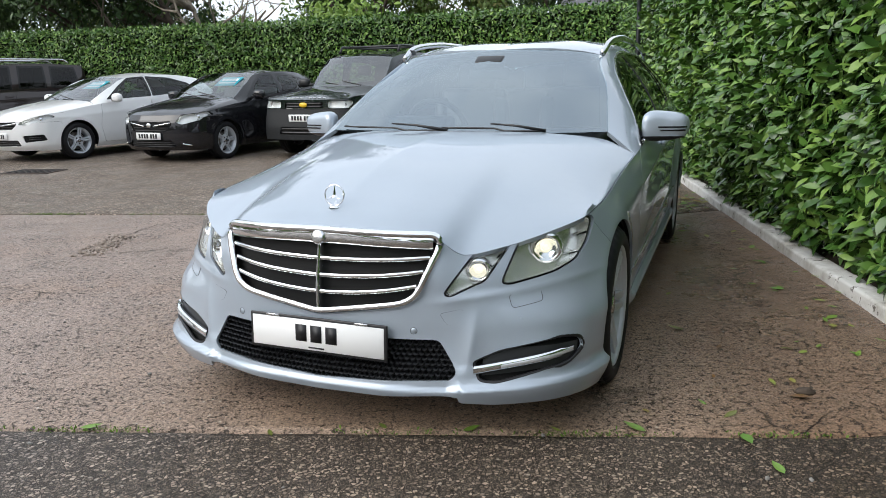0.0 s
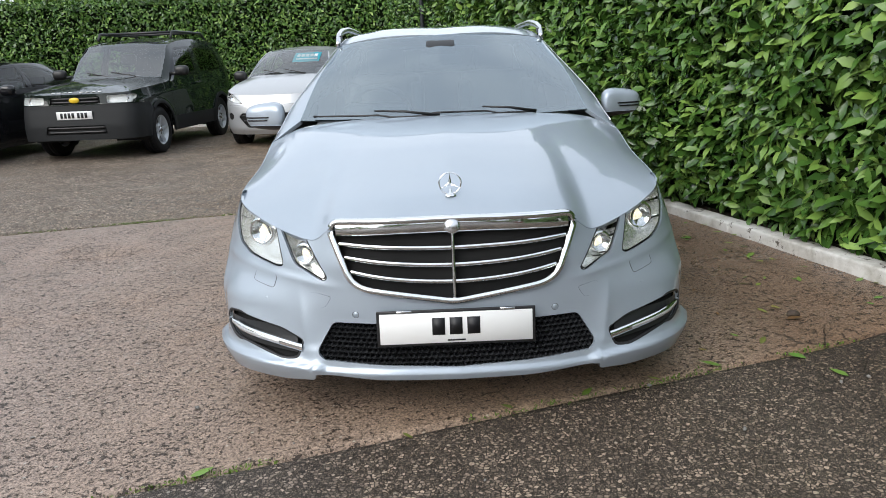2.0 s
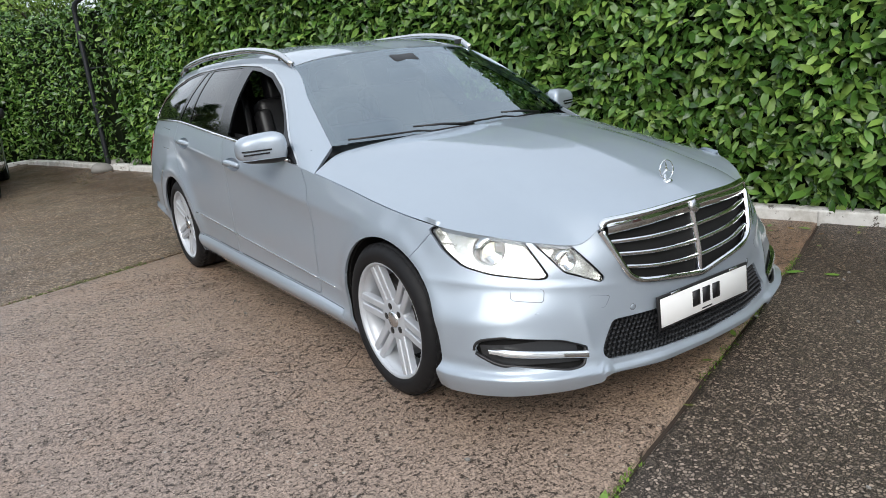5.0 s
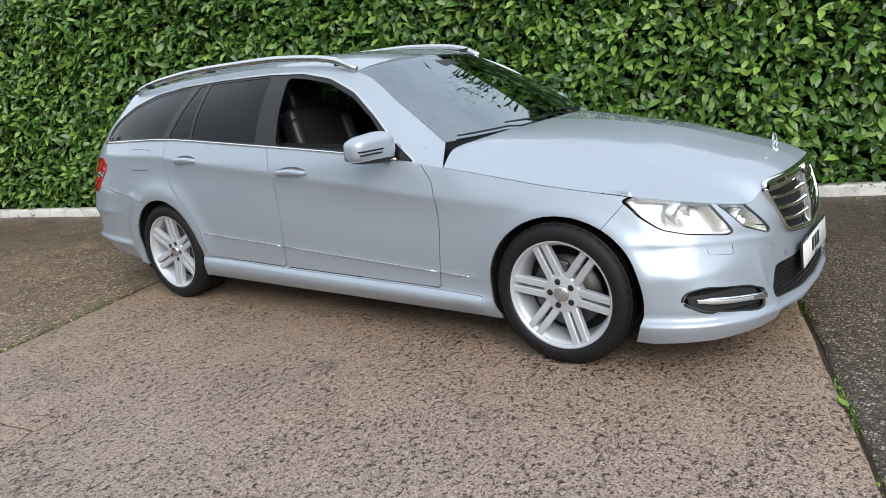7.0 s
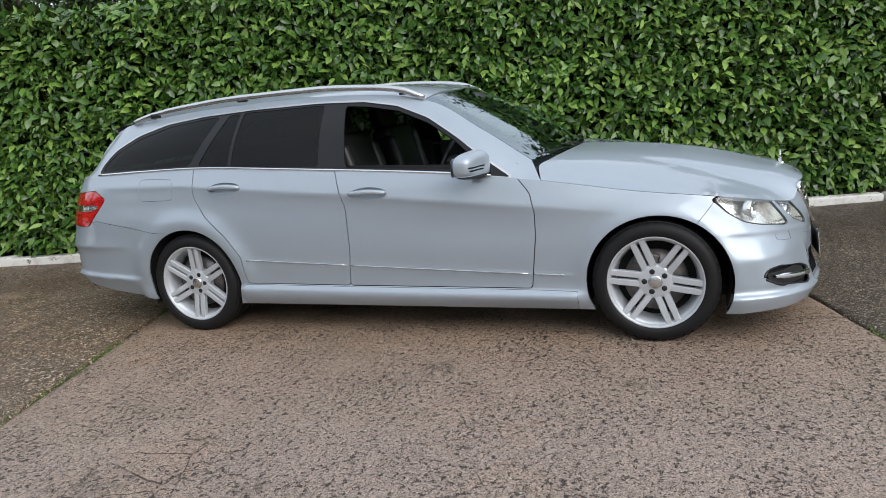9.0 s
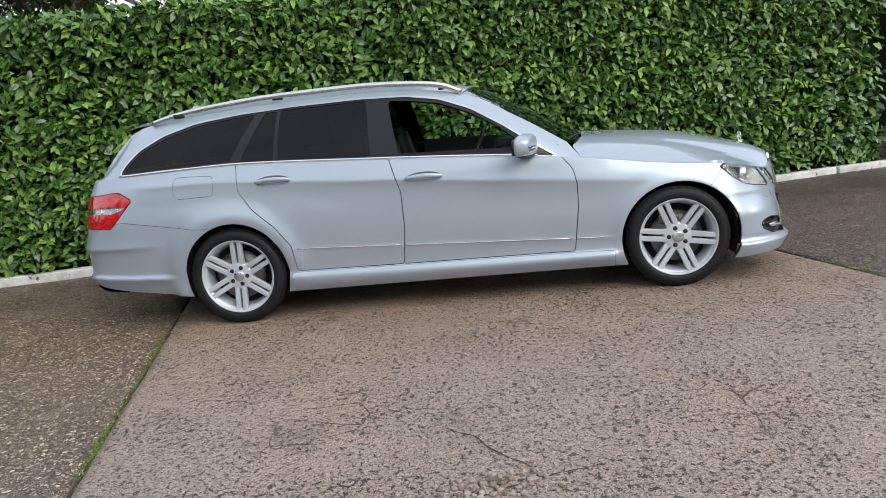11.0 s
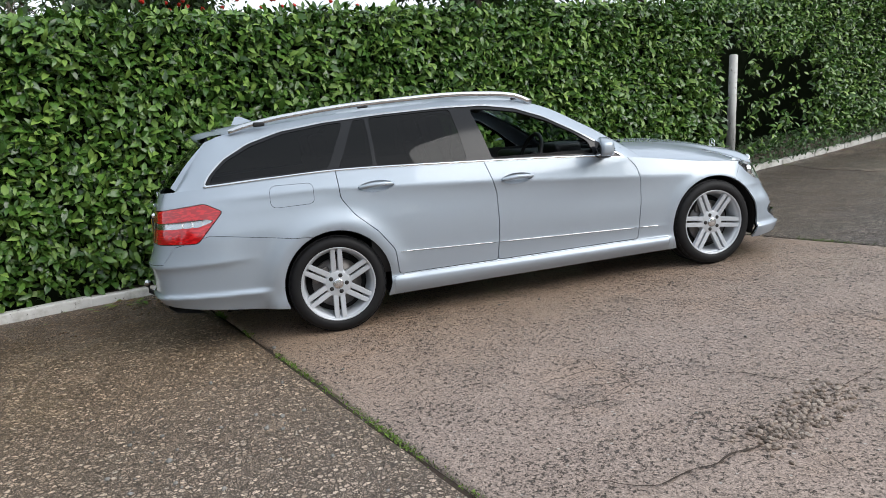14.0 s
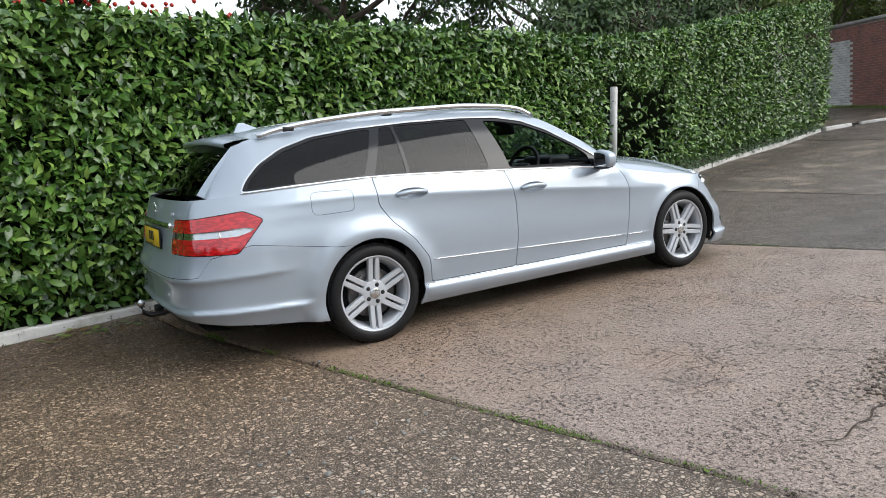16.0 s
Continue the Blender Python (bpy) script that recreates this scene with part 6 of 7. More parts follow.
def parked_car(name, label, d):
    """Builds one car from its measures and puts it in its place."""
    root = tagged(empty(name), label, "car", "cars parked along the back hedge")
    b = Body(d)
    W, mat = d["W"], d["paint"]
    arch = lambda p: np.minimum(np.hypot(p[:, 1], p[:, 2] - d["wr"]), np.hypot(p[:, 1] - d["wb"], p[:, 2] - d["wr"])) - d["arch"]
    sheet = cut(b.shell, lambda p: -arch(p))
    dark_skin = sheet
    for poly in d["lamps"]:
        dark_skin = cut(dark_skin, minus(front_field(poly, .012, d["yf"] + d["rd"] * 1.25), 0.0))
    # added inner skin, its near black stands for shade inside the openings
    panel("inner_shell", offset(both(dark_skin), -.025), M_void, root, 0)
    holes = []
    for poly in d["holes"]:
        f = front_field(poly, .012, d["yf"] + d["rd"] * .8)
        holes.append(f)
        sheet = cut(sheet, minus(f, 0.0))
    lamps = []
    for poly in d["lamps"]:
        f = front_field(poly, .012, d["yf"] + d["rd"] * 1.25)
        lamps.append(cut(sheet, inner(f)))
        sheet = cut(sheet, minus(f))
    f_b = lambda p: np.maximum(p[:, 1] - d["bump_y"] + (p[:, 2] - .6) * .5, p[:, 2] - d["bump_z"])
    bump, sheet = cut(sheet, inner(f_b, .0015)), cut(sheet, minus(f_b, .0015))
    bumper_ob = panel("front_bumper", both(bump), d.get("bumper", mat), root)
    clad = None
    if "clad" in d:
        clad, sheet = cut(sheet, lambda p: np.minimum(p[:, 2] - d["clad"], arch(p) - .055)), cut(sheet, lambda p: -np.minimum(p[:, 2] - d["clad"], arch(p) - .055))
    leaves = []
    for poly in d["doors"]:
        f = side_field(poly, .03)
        leaves.append(cut(sheet, inner(f, .003)))
        sheet = cut(sheet, minus(f, .003))
    # cabin
    brim = b.brim
    (yc, zc), (yt, zt), (ye, ze) = d["cowl"], d["screen_top"], d["roof_end"]
    k6 = 60
    kc = int(np.argmin(np.abs(brim[:, 1] - (yc + .08)) + (brim[:, 0] < W * .5) * 9))
    ke = int(np.argmin(np.abs(brim[:, 1] - (d["yr"] - .16)) + (np.arange(len(brim)) < 100) * 9))
    hf, hs = path3(np.vstack([brim[:k6:3], brim[k6]]), 34) + np.array((0, 0, .002)), path3(np.vstack([brim[k6:kc:3], brim[kc]]), 34) + np.array((-.004, 0, .002))
    hf[-1] = hs[0]
    hm = path3([tuple(hf[0]), (0, hf[0][1] + .10, hf[0][2] + d.get("hood_lift", .05)), (0, (hf[0][1] + yc) / 2, zc * .45 + (hf[0][2] + d.get("hood_lift", .05)) * .55 + .015), (0, yc - .03, zc + .004)], 34)
    hr = path3([(0, yc - .03, zc + .004), (W * .5, yc + .02, zc), (W * .80, yc + .10, zc - .03), tuple(hs[-1])], 34)
    hood2 = coons(hf, hr, hm, hs)
    hood2[:, :, 2] += .018 * np.sin(np.pi * np.linspace(0, 1, 34))[:, None] * np.clip(1.6 * (1 - np.linspace(0, 1, 34)), 0, 1)[None, :]
    panel("bonnet", both((hood2.reshape(-1, 3), grid_faces(34, 34))), mat, root, .012)
    a0, a1 = (W * .80, yc + .12, zc - .02), (W * d["tumble"], yt + .09, zt - .035)
    sl = path3([(0, yc, zc), (W * .45, yc + .03, zc - .004), a0], 24)
    st = path3([(0, yt, zt), (W * .35, yt + .025, zt - .01), a1], 24)
    sm_, ss = path3([(0, yc, zc), (0, (yc + yt) / 2, (zc + zt) / 2 + .035), (0, yt, zt)], 24), path3([a0, ((a0[0] + a1[0]) / 2 + .012, (a0[1] + a1[1]) / 2, (a0[2] + a1[2]) / 2 + .03), a1], 24)
    scr = coons(sl, st, sm_, ss)
    panel("windscreen", both((scr.reshape(-1, 3), grid_faces(24, 24))), M_screen, root, 0, .002)
    border = [f for k, f in enumerate(grid_faces(24, 24)) if k % 23 >= 22 or k // 23 == 0 or k // 23 >= 22]
    panel("screen_border", both((offset((scr.reshape(-1, 3), grid_faces(24, 24)), -.004)[0], border)), M_gloss_black, root, 0)
    e1 = (W * (d["tumble"] - .02), ye - .04, ze - .045)
    rs = path3([a1, (W * d["tumble"] + .005, (a1[1] + ye) / 2 - .1, d["roof"] - .045), e1], 40)
    rm = path3([(0, yt, zt), (0, (yt + ye) / 2 - .1, d["roof"]), (0, ye, ze)], 40)
    re_ = path3([(0, ye, ze), (W * .35, ye - .01, ze - .012), e1], 24)
    panel("roof", both((coons(st, re_, rm, rs).reshape(-1, 3), grid_faces(40, 24))), d.get("roof_paint", mat), root, .015)
    low_line = brim[kc:ke + 1]
    q = np.linspace(0, 1, 120)
    lo = np.column_stack([np.interp(q, np.linspace(0, 1, len(low_line)), low_line[:, k]) for k in range(3)])
    corner = (W * .74, d["yr"] - .14, d["belt"][1])
    hi_pts = [a0, ((a0[0] + a1[0]) / 2 + .012, (a0[1] + a1[1]) / 2, (a0[2] + a1[2]) / 2 + .03), a1, tuple(rs[20]), e1, ((e1[0] + corner[0]) / 2 + .03, (e1[1] + corner[1]) / 2 + .04, (e1[2] + corner[2]) / 2), corner]
    span = [h[1] for h in hi_pts]
    by = [(s - span[0]) / (span[-1] - span[0]) for s in span]
    for k in range(1, len(by)):
        by[k] = max(by[k], by[k - 1] + .03)
    hi = path3(hi_pts, 120, by=by)
    rows_c = []
    for v in np.linspace(0, 1, 26):
        r = lo * (1 - v) + hi * v
        r[:, 0] += .03 * math.sin(math.pi * v) * np.clip(np.linspace(0, 8, 120), 0, 1)
        rows_c.append(r)
    cab = (np.array(rows_c).reshape(-1, 3), grid_faces(26, 120))
    panes2, frames = [], []
    for outer, win in d["windows"]:
        fo, fi = side_field(outer, .03), side_field(win, .02)
        piece = cut(cab, fo)
        panes2.append(cut(piece, fi))
        frames.append(cut(piece, minus(fi, 0.0)))
        cab = cut(cab, minus(fo, .001))
    rear_low = path3([(0, d["yr"] - .06, d["belt"][1]), (W * .5, d["yr"] - .08, d["belt"][1]), corner], 16)
    rear_top = path3([(0, ye, ze), (W * .35, ye - .01, ze - .012), e1], 16)
    rear = coons(rear_low, rear_top, path3([(0, d["yr"] - .06, d["belt"][1]), (0, (d["yr"] + ye) / 2 + .05, (ze + d["belt"][1]) / 2), (0, ye, ze)], 16), path3([corner, hi_pts[-2], e1], 16))
    panel("rear_window", both((rear.reshape(-1, 3), [f[::-1] for f in grid_faces(16, 16)])), M_privacy, root, 0)
    panel("tail_panel", both(cut(sheet, lambda p: d["wb"] + .3 - p[:, 1])), mat, root)
    sheet = cut(sheet, lambda p: p[:, 1] - d["wb"] - .3)
    for flip in (lambda s: s, mirrored):
        panel("body_side", flip(sheet), mat, root)
        if clad:
            panel("side_cladding", flip(clad), M_clad, root, .012, .012, "grey plastic cladding")
        for lf in leaves:
            dr = panel("door", flip(lf), mat, root)
        panel("cabin_side", flip(cab), d.get("pillar", mat), root)
        for fr in frames:
            panel("window_frame", flip(fr), M_gloss_black, root, .008, -.002)
        for pn in panes2:
            panel("window_pane", flip(pn), d.get("glass", M_glass), root, 0, -.004)
        for lm in lamps:
            if not len(lm[1]):
                continue
            ob = panel("headlamp", flip(offset(lm, -.06)), M_lamp_grey, root, -.055, 0, "clear headlamp")
            panel("lamp_cover", flip(lm), M_lens, ob, 0, .001)
            c = flip(lm)[0].mean(axis=0)
            vs, fs = lathe([(0, .02), (.035, .012), (.05, -.004), (.055, -.002), (.06, .03)], 20)
            rf = mesh_object("reflector", vs, fs, M_chrome, ob, True)
            rf.matrix_world = pose(c[0], c[1] + .045, c[2]) @ pose(0, 0, 0, 0, 0, 90)
    # lower black intakes with bars
    for poly in d["holes"]:
        zs = [q2[1] for q2 in poly]
        xs = max(abs(q2[0]) for q2 in poly)
        for k in range(d.get("bars", 3)):
            z = min(zs) + (max(zs) - min(zs)) * (k + .5) / d.get("bars", 3)
            fpoly = polygon_field(poly)
            line = [(x, b.front(x, z) + .02, z) for x in np.linspace(-xs, xs, 25) if min(fpoly(np.array([abs(x)]), np.array([z]))[0], 0) < 0]
            for sgn in ((1,) if min(q2[0] for q2 in poly) < 0 else (1, -1)):
                seg = [(sgn * x, y, zz) for x, y, zz in line if x >= 0 or min(q2[0] for q2 in poly) < 0]
                if len(seg) > 2:
                    tube("grille_bar", seg, d.get("bar_r", .010), M_black, bumper_ob, 6)
    for x0, x1, z0, z1 in d.get("chrome", ()):
        for sgn in (1, -1):
            tube("chrome_bar", [(sgn * x, b.front(x, z0 + (z1 - z0) * (x - x0) / (x1 - x0)) - .008, z0 + (z1 - z0) * (x - x0) / (x1 - x0)) for x in np.linspace(x0, x1, 10)], .012, M_chrome, root, 6)
    # badge and plate, its mark drawn as plain bars
    z = d["badge"]
    vs, fs = lathe([(0, -.012), (.04, -.010), (.05, 0), (.05, .012)], 24)
    bd = mesh_object("badge", vs, fs, d.get("badge_mat", M_chrome), root, True)
    bd.matrix_world = pose(0, b.front(0, z) - .012, z) @ Matrix.Diagonal((d.get("badge_wide", 1.0), 1, .8, 1)) @ pose(0, 0, 0, 0, 0, 90)
    zp = d["plate"]
    yp = b.front(0, zp) - .014
    pl = block("number_plate", (.52, .012, .112), pose(0, yp, zp), M_white, root, .003, 1, "white number plate")
    for k, x in enumerate((-.185, -.13, -.075, -.02, .06, .115, .17)):
        block("plate_mark", (.036, .004, .072), pose(x, yp - .007, zp), M_ink, pl, 0)
    # wheels
    for x, y, turn in ((-1, 0, 0), (1, 0, 180), (-1, d["wb"], 0), (1, d["wb"], 180)):
        w = copy_thing(d["wheel"], pose(x * (W - .125), y, d["wr"], 0, 0, turn) @ pose(0, 0, 0, 37 * y + 11 * x, 0, 0))
        w.parent = root
    for sx in (-1, 1):
        for y in (0.0, d["wb"]):
            vs = []
            for k in range(19):
                a = math.radians(-15 + 210 * k / 18)
                vs += [(sx * x, y + (d["arch"] + .012) * math.cos(a), d["wr"] + (d["arch"] + .012) * math.sin(a)) for x in (.35, W - .03)]
            mesh_object("wheel_arch_liner", vs, grid_faces(19, 2), M_void, root, True)
        # mirrors, handles
        mm = d["mirror"]
        bm = bmesh.new()
        bmesh.ops.create_uvsphere(bm, u_segments=20, v_segments=12, radius=1)
        for v in bm.verts:
            v.co = Vector((math.copysign(abs(v.co.x) ** .7, v.co.x) * .115, v.co.y * .07, math.copysign(abs(v.co.z) ** .7, v.co.z) * .08))
        mo = part("door_mirror", bm, d.get("mirror_mat", mat), root)
        mo.matrix_world = pose(sx * (W + .10), mm[0], mm[1])
        tube("mirror_arm", [(sx * (W - .10), mm[0] + .02, mm[1] - .04), (sx * (W + .06), mm[0], mm[1] - .04)], .025, M_black, root, 8)
        for y, z in d["handles"]:
            tube("door_handle", [(sx * (W + .002), y - .09, z), (sx * (W + .028), y - .05, z), (sx * (W + .028), y + .05, z), (sx * (W + .002), y + .09, z)], .013, d.get("handle_mat", mat), root, 6)
    # wipers, seats, dashboard
    for u0, u1 in ((-.05, -.62), (.5, -.05)):
        tube("wiper", [(W * .8 * (u0 + (u1 - u0) * t), yc + .02 + .03 * abs(u0 + (u1 - u0) * t) + .05 * t, zc + .012 + .075 * t) for t in np.linspace(0, 1, 8)], .008, M_black, root, 6)
    block("dashboard", (W * 1.5, .45, .16), pose(0, yc + .38, zc - .10), M_black, root, .05, 3)
    for x in (-.36, .36):
        s = block("seat", (.48, .5, .16), pose(x, d["seat"], .52), M_trim_grey, root, .05, 3)
        block("backrest", (.46, .14, .62), pose(x, d["seat"] + .30, .84, -15), M_trim_grey, s, .05, 3)
        block("headrest", (.26, .10, .18), pose(x, d["seat"] + .42, zc + .28, -10), M_trim_grey, s, .04, 3)
    block("floor_pan", (W * 1.5, d["yr"] - d["yf"] - .6, .05), pose(0, (d["yr"] + d["yf"]) / 2, d["low"] + .06), M_void, root, .01)
    block("cabin_back", (W * 1.3, .06, .5), pose(0, d["wb"] - .1, .95), M_void, root, .02)
    if "sticker" in d:
        u, v = d["sticker"]
        j, i = int(v * 23), int(abs(u) * 23)
        p = scr[j, i] * np.array((math.copysign(1, u), 1, 1))
        slope = math.degrees(math.atan2(zt - zc, yt - yc))
        m = pose(p[0], p[1] + .03, p[2] - .01, slope, 0, 0)
        st_ob = block("price_card", (.46, .30, .004), m, M_sticker, root, 0, 1, "turquoise price card with white figures")
        for k in range(5):
            block("price_mark", (.055, .085, .003), m @ pose(-.15 + .075 * k, .05, .004), M_sticker_ink, st_ob, 0)
        block("price_mark", (.36, .03, .003), m @ pose(0, -.06, .004), M_sticker_ink, st_ob, 0)
    if "rails" in d:
        for sx in (-1, 1):
            rl = path3([(sx * (W * d["tumble"] - .05), yt + .35, d["roof"] - .04), (sx * (W * d["tumble"] - .05), yt + .45, d["roof"] + .07), (sx * (W * d["tumble"] - .05), ye - .5, d["roof"] + .07), (sx * (W * d["tumble"] - .05), ye - .3, d["roof"] - .03)], 30)
            tube("roof_rail", rl, .022, d["rails"], root, 8)
        for y in (yt + .7, ye - .7):
            tube("cross_bar", [(-(W * d["tumble"] - .05), y, d["roof"] + .075), (W * d["tumble"] - .05, y, d["roof"] + .075)], .02, d["rails"], root, 8)
    if "hood_marks" in d:
        for k in range(9):
            if k != 4:
                x = -.34 + .085 * k
                p = hood2[2, min(33, int(abs(x) / W * 33))]
                block("bonnet_mark", (.05, .035, .004), pose(x, p[1], p[2] + .004, 12), M_white, root, 0)
    root.matrix_world = d["at"]
    return root


wheel_small = road_wheel(0.305, 0.205, 0.20, 7, M_alloy, 0.022, False)
wheel_five = road_wheel(0.31, 0.21, 0.205, 5, M_alloy, 0.020, True)
wheel_4x4 = road_wheel(0.345, 0.205, 0.215, 5, M_alloy, 0.030, False)


def mirror_front(poly):
    """A whole outline on both sides of the middle from its right half."""
    return poly + [(-x, z) for x, z in reversed(poly) if x > 0]


hatch_black = parked_car("hatchback", "glossy black hatchback with chrome grille bar and price card", dict(
    W=.87, yf=-.86, yr=3.16, rd=.50, wb=2.51, wr=.305, arch=.345, low=.19, nose=.74, wing=.80, cowl=(.30, 1.0), belt=(.93, 1.06), screen_top=(1.08, 1.41), roof=1.475, roof_end=(2.78, 1.40), tumble=.66,
    paint=M_black_paint, holes=[mirror_front([(0, .64), (.40, .655), (.44, .61), (.36, .50), (0, .48)]), mirror_front([(0, .36), (.42, .36), (.50, .25), (0, .235)])],
    lamps=[[(.50, .63), (.55, .73), (.82, .81), (.86, .74), (.80, .66), (.60, .60)]], bump_y=-.28, bump_z=.66,
    doors=[[(.48, .26), (.42, .55), (.50, .86), (.55, 1.3), (1.62, 1.3), (1.56, .8), (1.60, .26)], [(1.62, .26), (1.58, .8), (1.64, 1.3), (2.5, 1.3), (2.42, .85), (2.15, .45), (2.12, .26)]],
    windows=[([(.62, .99), (1.60, 1.03), (1.63, 1.40), (1.22, 1.37), (.95, 1.22)], [(.78, 1.01), (1.56, 1.045), (1.58, 1.37), (1.24, 1.345), (1.0, 1.21)]), ([(1.62, 1.03), (2.62, 1.13), (2.42, 1.30), (2.1, 1.38), (1.65, 1.40)], [(1.66, 1.05), (2.55, 1.14), (2.40, 1.27), (2.1, 1.35), (1.68, 1.37)])],
    chrome=[(.10, .42, .575, .625), (.60, .70, .30, .27)], badge=.585, plate=.42, wheel=wheel_five, mirror=(.74, 1.03), handles=((1.42, .86), (2.30, .90)), seat=1.35, sticker=(.45, .62), bars=4,
    at=pose(-7.35, 7.1, rise(-7.4, 7.2), 0, 0, -3)))

hatch_white = parked_car("hatchback", "white five-door hatchback with turquoise price card", dict(
    W=.90, yf=-.88, yr=3.48, rd=.52, wb=2.66, wr=.315, arch=.355, low=.19, nose=.73, wing=.80, cowl=(.28, .99), belt=(.94, 1.06), screen_top=(1.16, 1.40), roof=1.475, roof_end=(2.98, 1.40), tumble=.66,
    paint=M_white_paint, holes=[mirror_front([(0, .655), (.42, .67), (.45, .63), (.36, .545), (0, .53)]), mirror_front([(0, .36), (.46, .37), (.52, .27), (0, .25)]), [(.56, .44), (.82, .46), (.84, .36), (.58, .33)]],
    lamps=[[(.47, .625), (.52, .675), (.84, .78), (.88, .74), (.80, .67), (.60, .615)]], bump_y=-.28, bump_z=.66,
    doors=[[(.50, .26), (.44, .55), (.50, .86), (.55, 1.3), (1.62, 1.3), (1.56, .8), (1.60, .26)], [(1.62, .26), (1.58, .8), (1.64, 1.3), (2.55, 1.3), (2.5, .85), (2.26, .45), (2.23, .26)]],
    windows=[([(.64, .99), (1.62, 1.03), (1.65, 1.40), (1.28, 1.37), (.98, 1.21)], [(.80, 1.01), (1.57, 1.045), (1.60, 1.37), (1.30, 1.345), (1.03, 1.21)]), ([(1.64, 1.03), (2.80, 1.12), (2.6, 1.27), (2.2, 1.37), (1.67, 1.40)], [(1.69, 1.05), (2.72, 1.13), (2.56, 1.25), (2.2, 1.34), (1.71, 1.37)])],
    chrome=[(.08, .44, .60, .645)], badge=.60, plate=.43, wheel=wheel_five, mirror=(.74, 1.02), handles=((1.42, .86), (2.35, .90)), seat=1.4, sticker=(.45, .62), bars=4, mirror_mat=M_white_paint,
    at=pose(-10.08, 6.65, rise(-11, 6.7), 0, 0, -8)))

city_car = parked_car("city_car", "small light silver city car with turquoise price card", dict(
    W=.82, yf=-.70, yr=2.90, rd=.46, wb=2.30, wr=.285, arch=.325, low=.19, nose=.78, wing=.86, cowl=(.28, 1.06), belt=(.98, 1.08), screen_top=(.98, 1.46), roof=1.53, roof_end=(2.55, 1.45), tumble=.68,
    paint=M_grey_paint, holes=[mirror_front([(0, .50), (.44, .52), (.50, .46), (.36, .30), (0, .285)]), [(.60, .50), (.66, .535), (.72, .50), (.72, .44), (.66, .41), (.60, .44)]],
    lamps=[[(.42, .66), (.50, .71), (.72, .87), (.76, .84), (.78, .76), (.66, .69)]], bump_y=-.22, bump_z=.64,
    doors=[[(.48, .26), (.42, .55), (.48, .90), (.52, 1.35), (1.75, 1.35), (1.72, .8), (1.70, .35), (1.65, .26)]],
    windows=[([(.62, 1.05), (1.70, 1.10), (1.74, 1.42), (1.22, 1.39), (.92, 1.25)], [(.76, 1.07), (1.66, 1.115), (1.69, 1.39), (1.24, 1.365), (.97, 1.24)]), ([(1.73, 1.10), (2.35, 1.20), (2.25, 1.36), (1.77, 1.42)], [(1.77, 1.12), (2.28, 1.205), (2.2, 1.335), (1.79, 1.39)])],
    badge=.615, badge_wide=1.6, plate=.47, wheel=wheel_small, mirror=(.66, 1.06), mirror_mat=M_black, handles=((1.5, .90),), seat=1.25, sticker=(.42, .66), bars=3, bar_r=.014,
    at=pose(-2.52, 8.75, rise(-2.8, 8.6), 0, 0, -7)))

M_gunmetal = material("gunmetal_plastic", (0.07, 0.075, 0.08), 0.5)
four_by_four = parked_car("four_by_four", "dark green 4x4 with grey bumper, roof rails and alloy wheels", dict(
    W=.90, yf=-.82, yr=3.60, rd=.36, wb=2.56, wr=.345, arch=.40, low=.30, nose=.93, wing=.98, cowl=(.42, 1.13), belt=(1.06, 1.12), screen_top=(.98, 1.65), roof=1.76, roof_end=(3.10, 1.72), tumble=.74, hood_lift=.03,
    fx=(0, .28, .54, .76, .91, .97, .99), fy=(0, .01, .05, .13, .34, .66, 1.0), push=(.06, .0, .0, .03, .07, .12), wf=(.95, .99, 1.0, 1.0, .985, .93), flare=.02,
    paint=M_green_paint, bumper=M_clad, clad=.52, holes=[mirror_front([(0, .895), (.36, .895), (.37, .80), (0, .80)]), mirror_front([(0, .50), (.42, .50), (.46, .38), (0, .38)])],
    lamps=[[(.46, .905), (.80, .915), (.84, .90), (.82, .80), (.46, .80)]], bump_y=-.22, bump_z=.785,
    doors=[[(.55, .50), (.50, .70), (.52, 1.0), (.56, 1.4), (1.72, 1.4), (1.70, .9), (1.68, .50)]],
    windows=[([(.64, 1.11), (1.70, 1.14), (1.74, 1.60), (1.16, 1.56), (.94, 1.40)], [(.80, 1.13), (1.65, 1.155), (1.68, 1.56), (1.18, 1.53), (1.0, 1.39)]), ([(1.85, 1.15), (2.95, 1.20), (2.85, 1.56), (1.88, 1.62)], [(1.89, 1.17), (2.90, 1.215), (2.81, 1.53), (1.91, 1.585)])],
    badge=.85, badge_mat=M_yellow, badge_wide=1.5, plate=.645, wheel=wheel_4x4, mirror=(.70, 1.20), mirror_mat=M_black, handles=((1.55, 1.0),), handle_mat=M_black, seat=1.35, bars=2, bar_r=.018, rails=M_black, glass=M_glass, hood_marks=True,
    at=pose(-5.08, 8.0, rise(-5.4, 8), 0, 0, -4)))

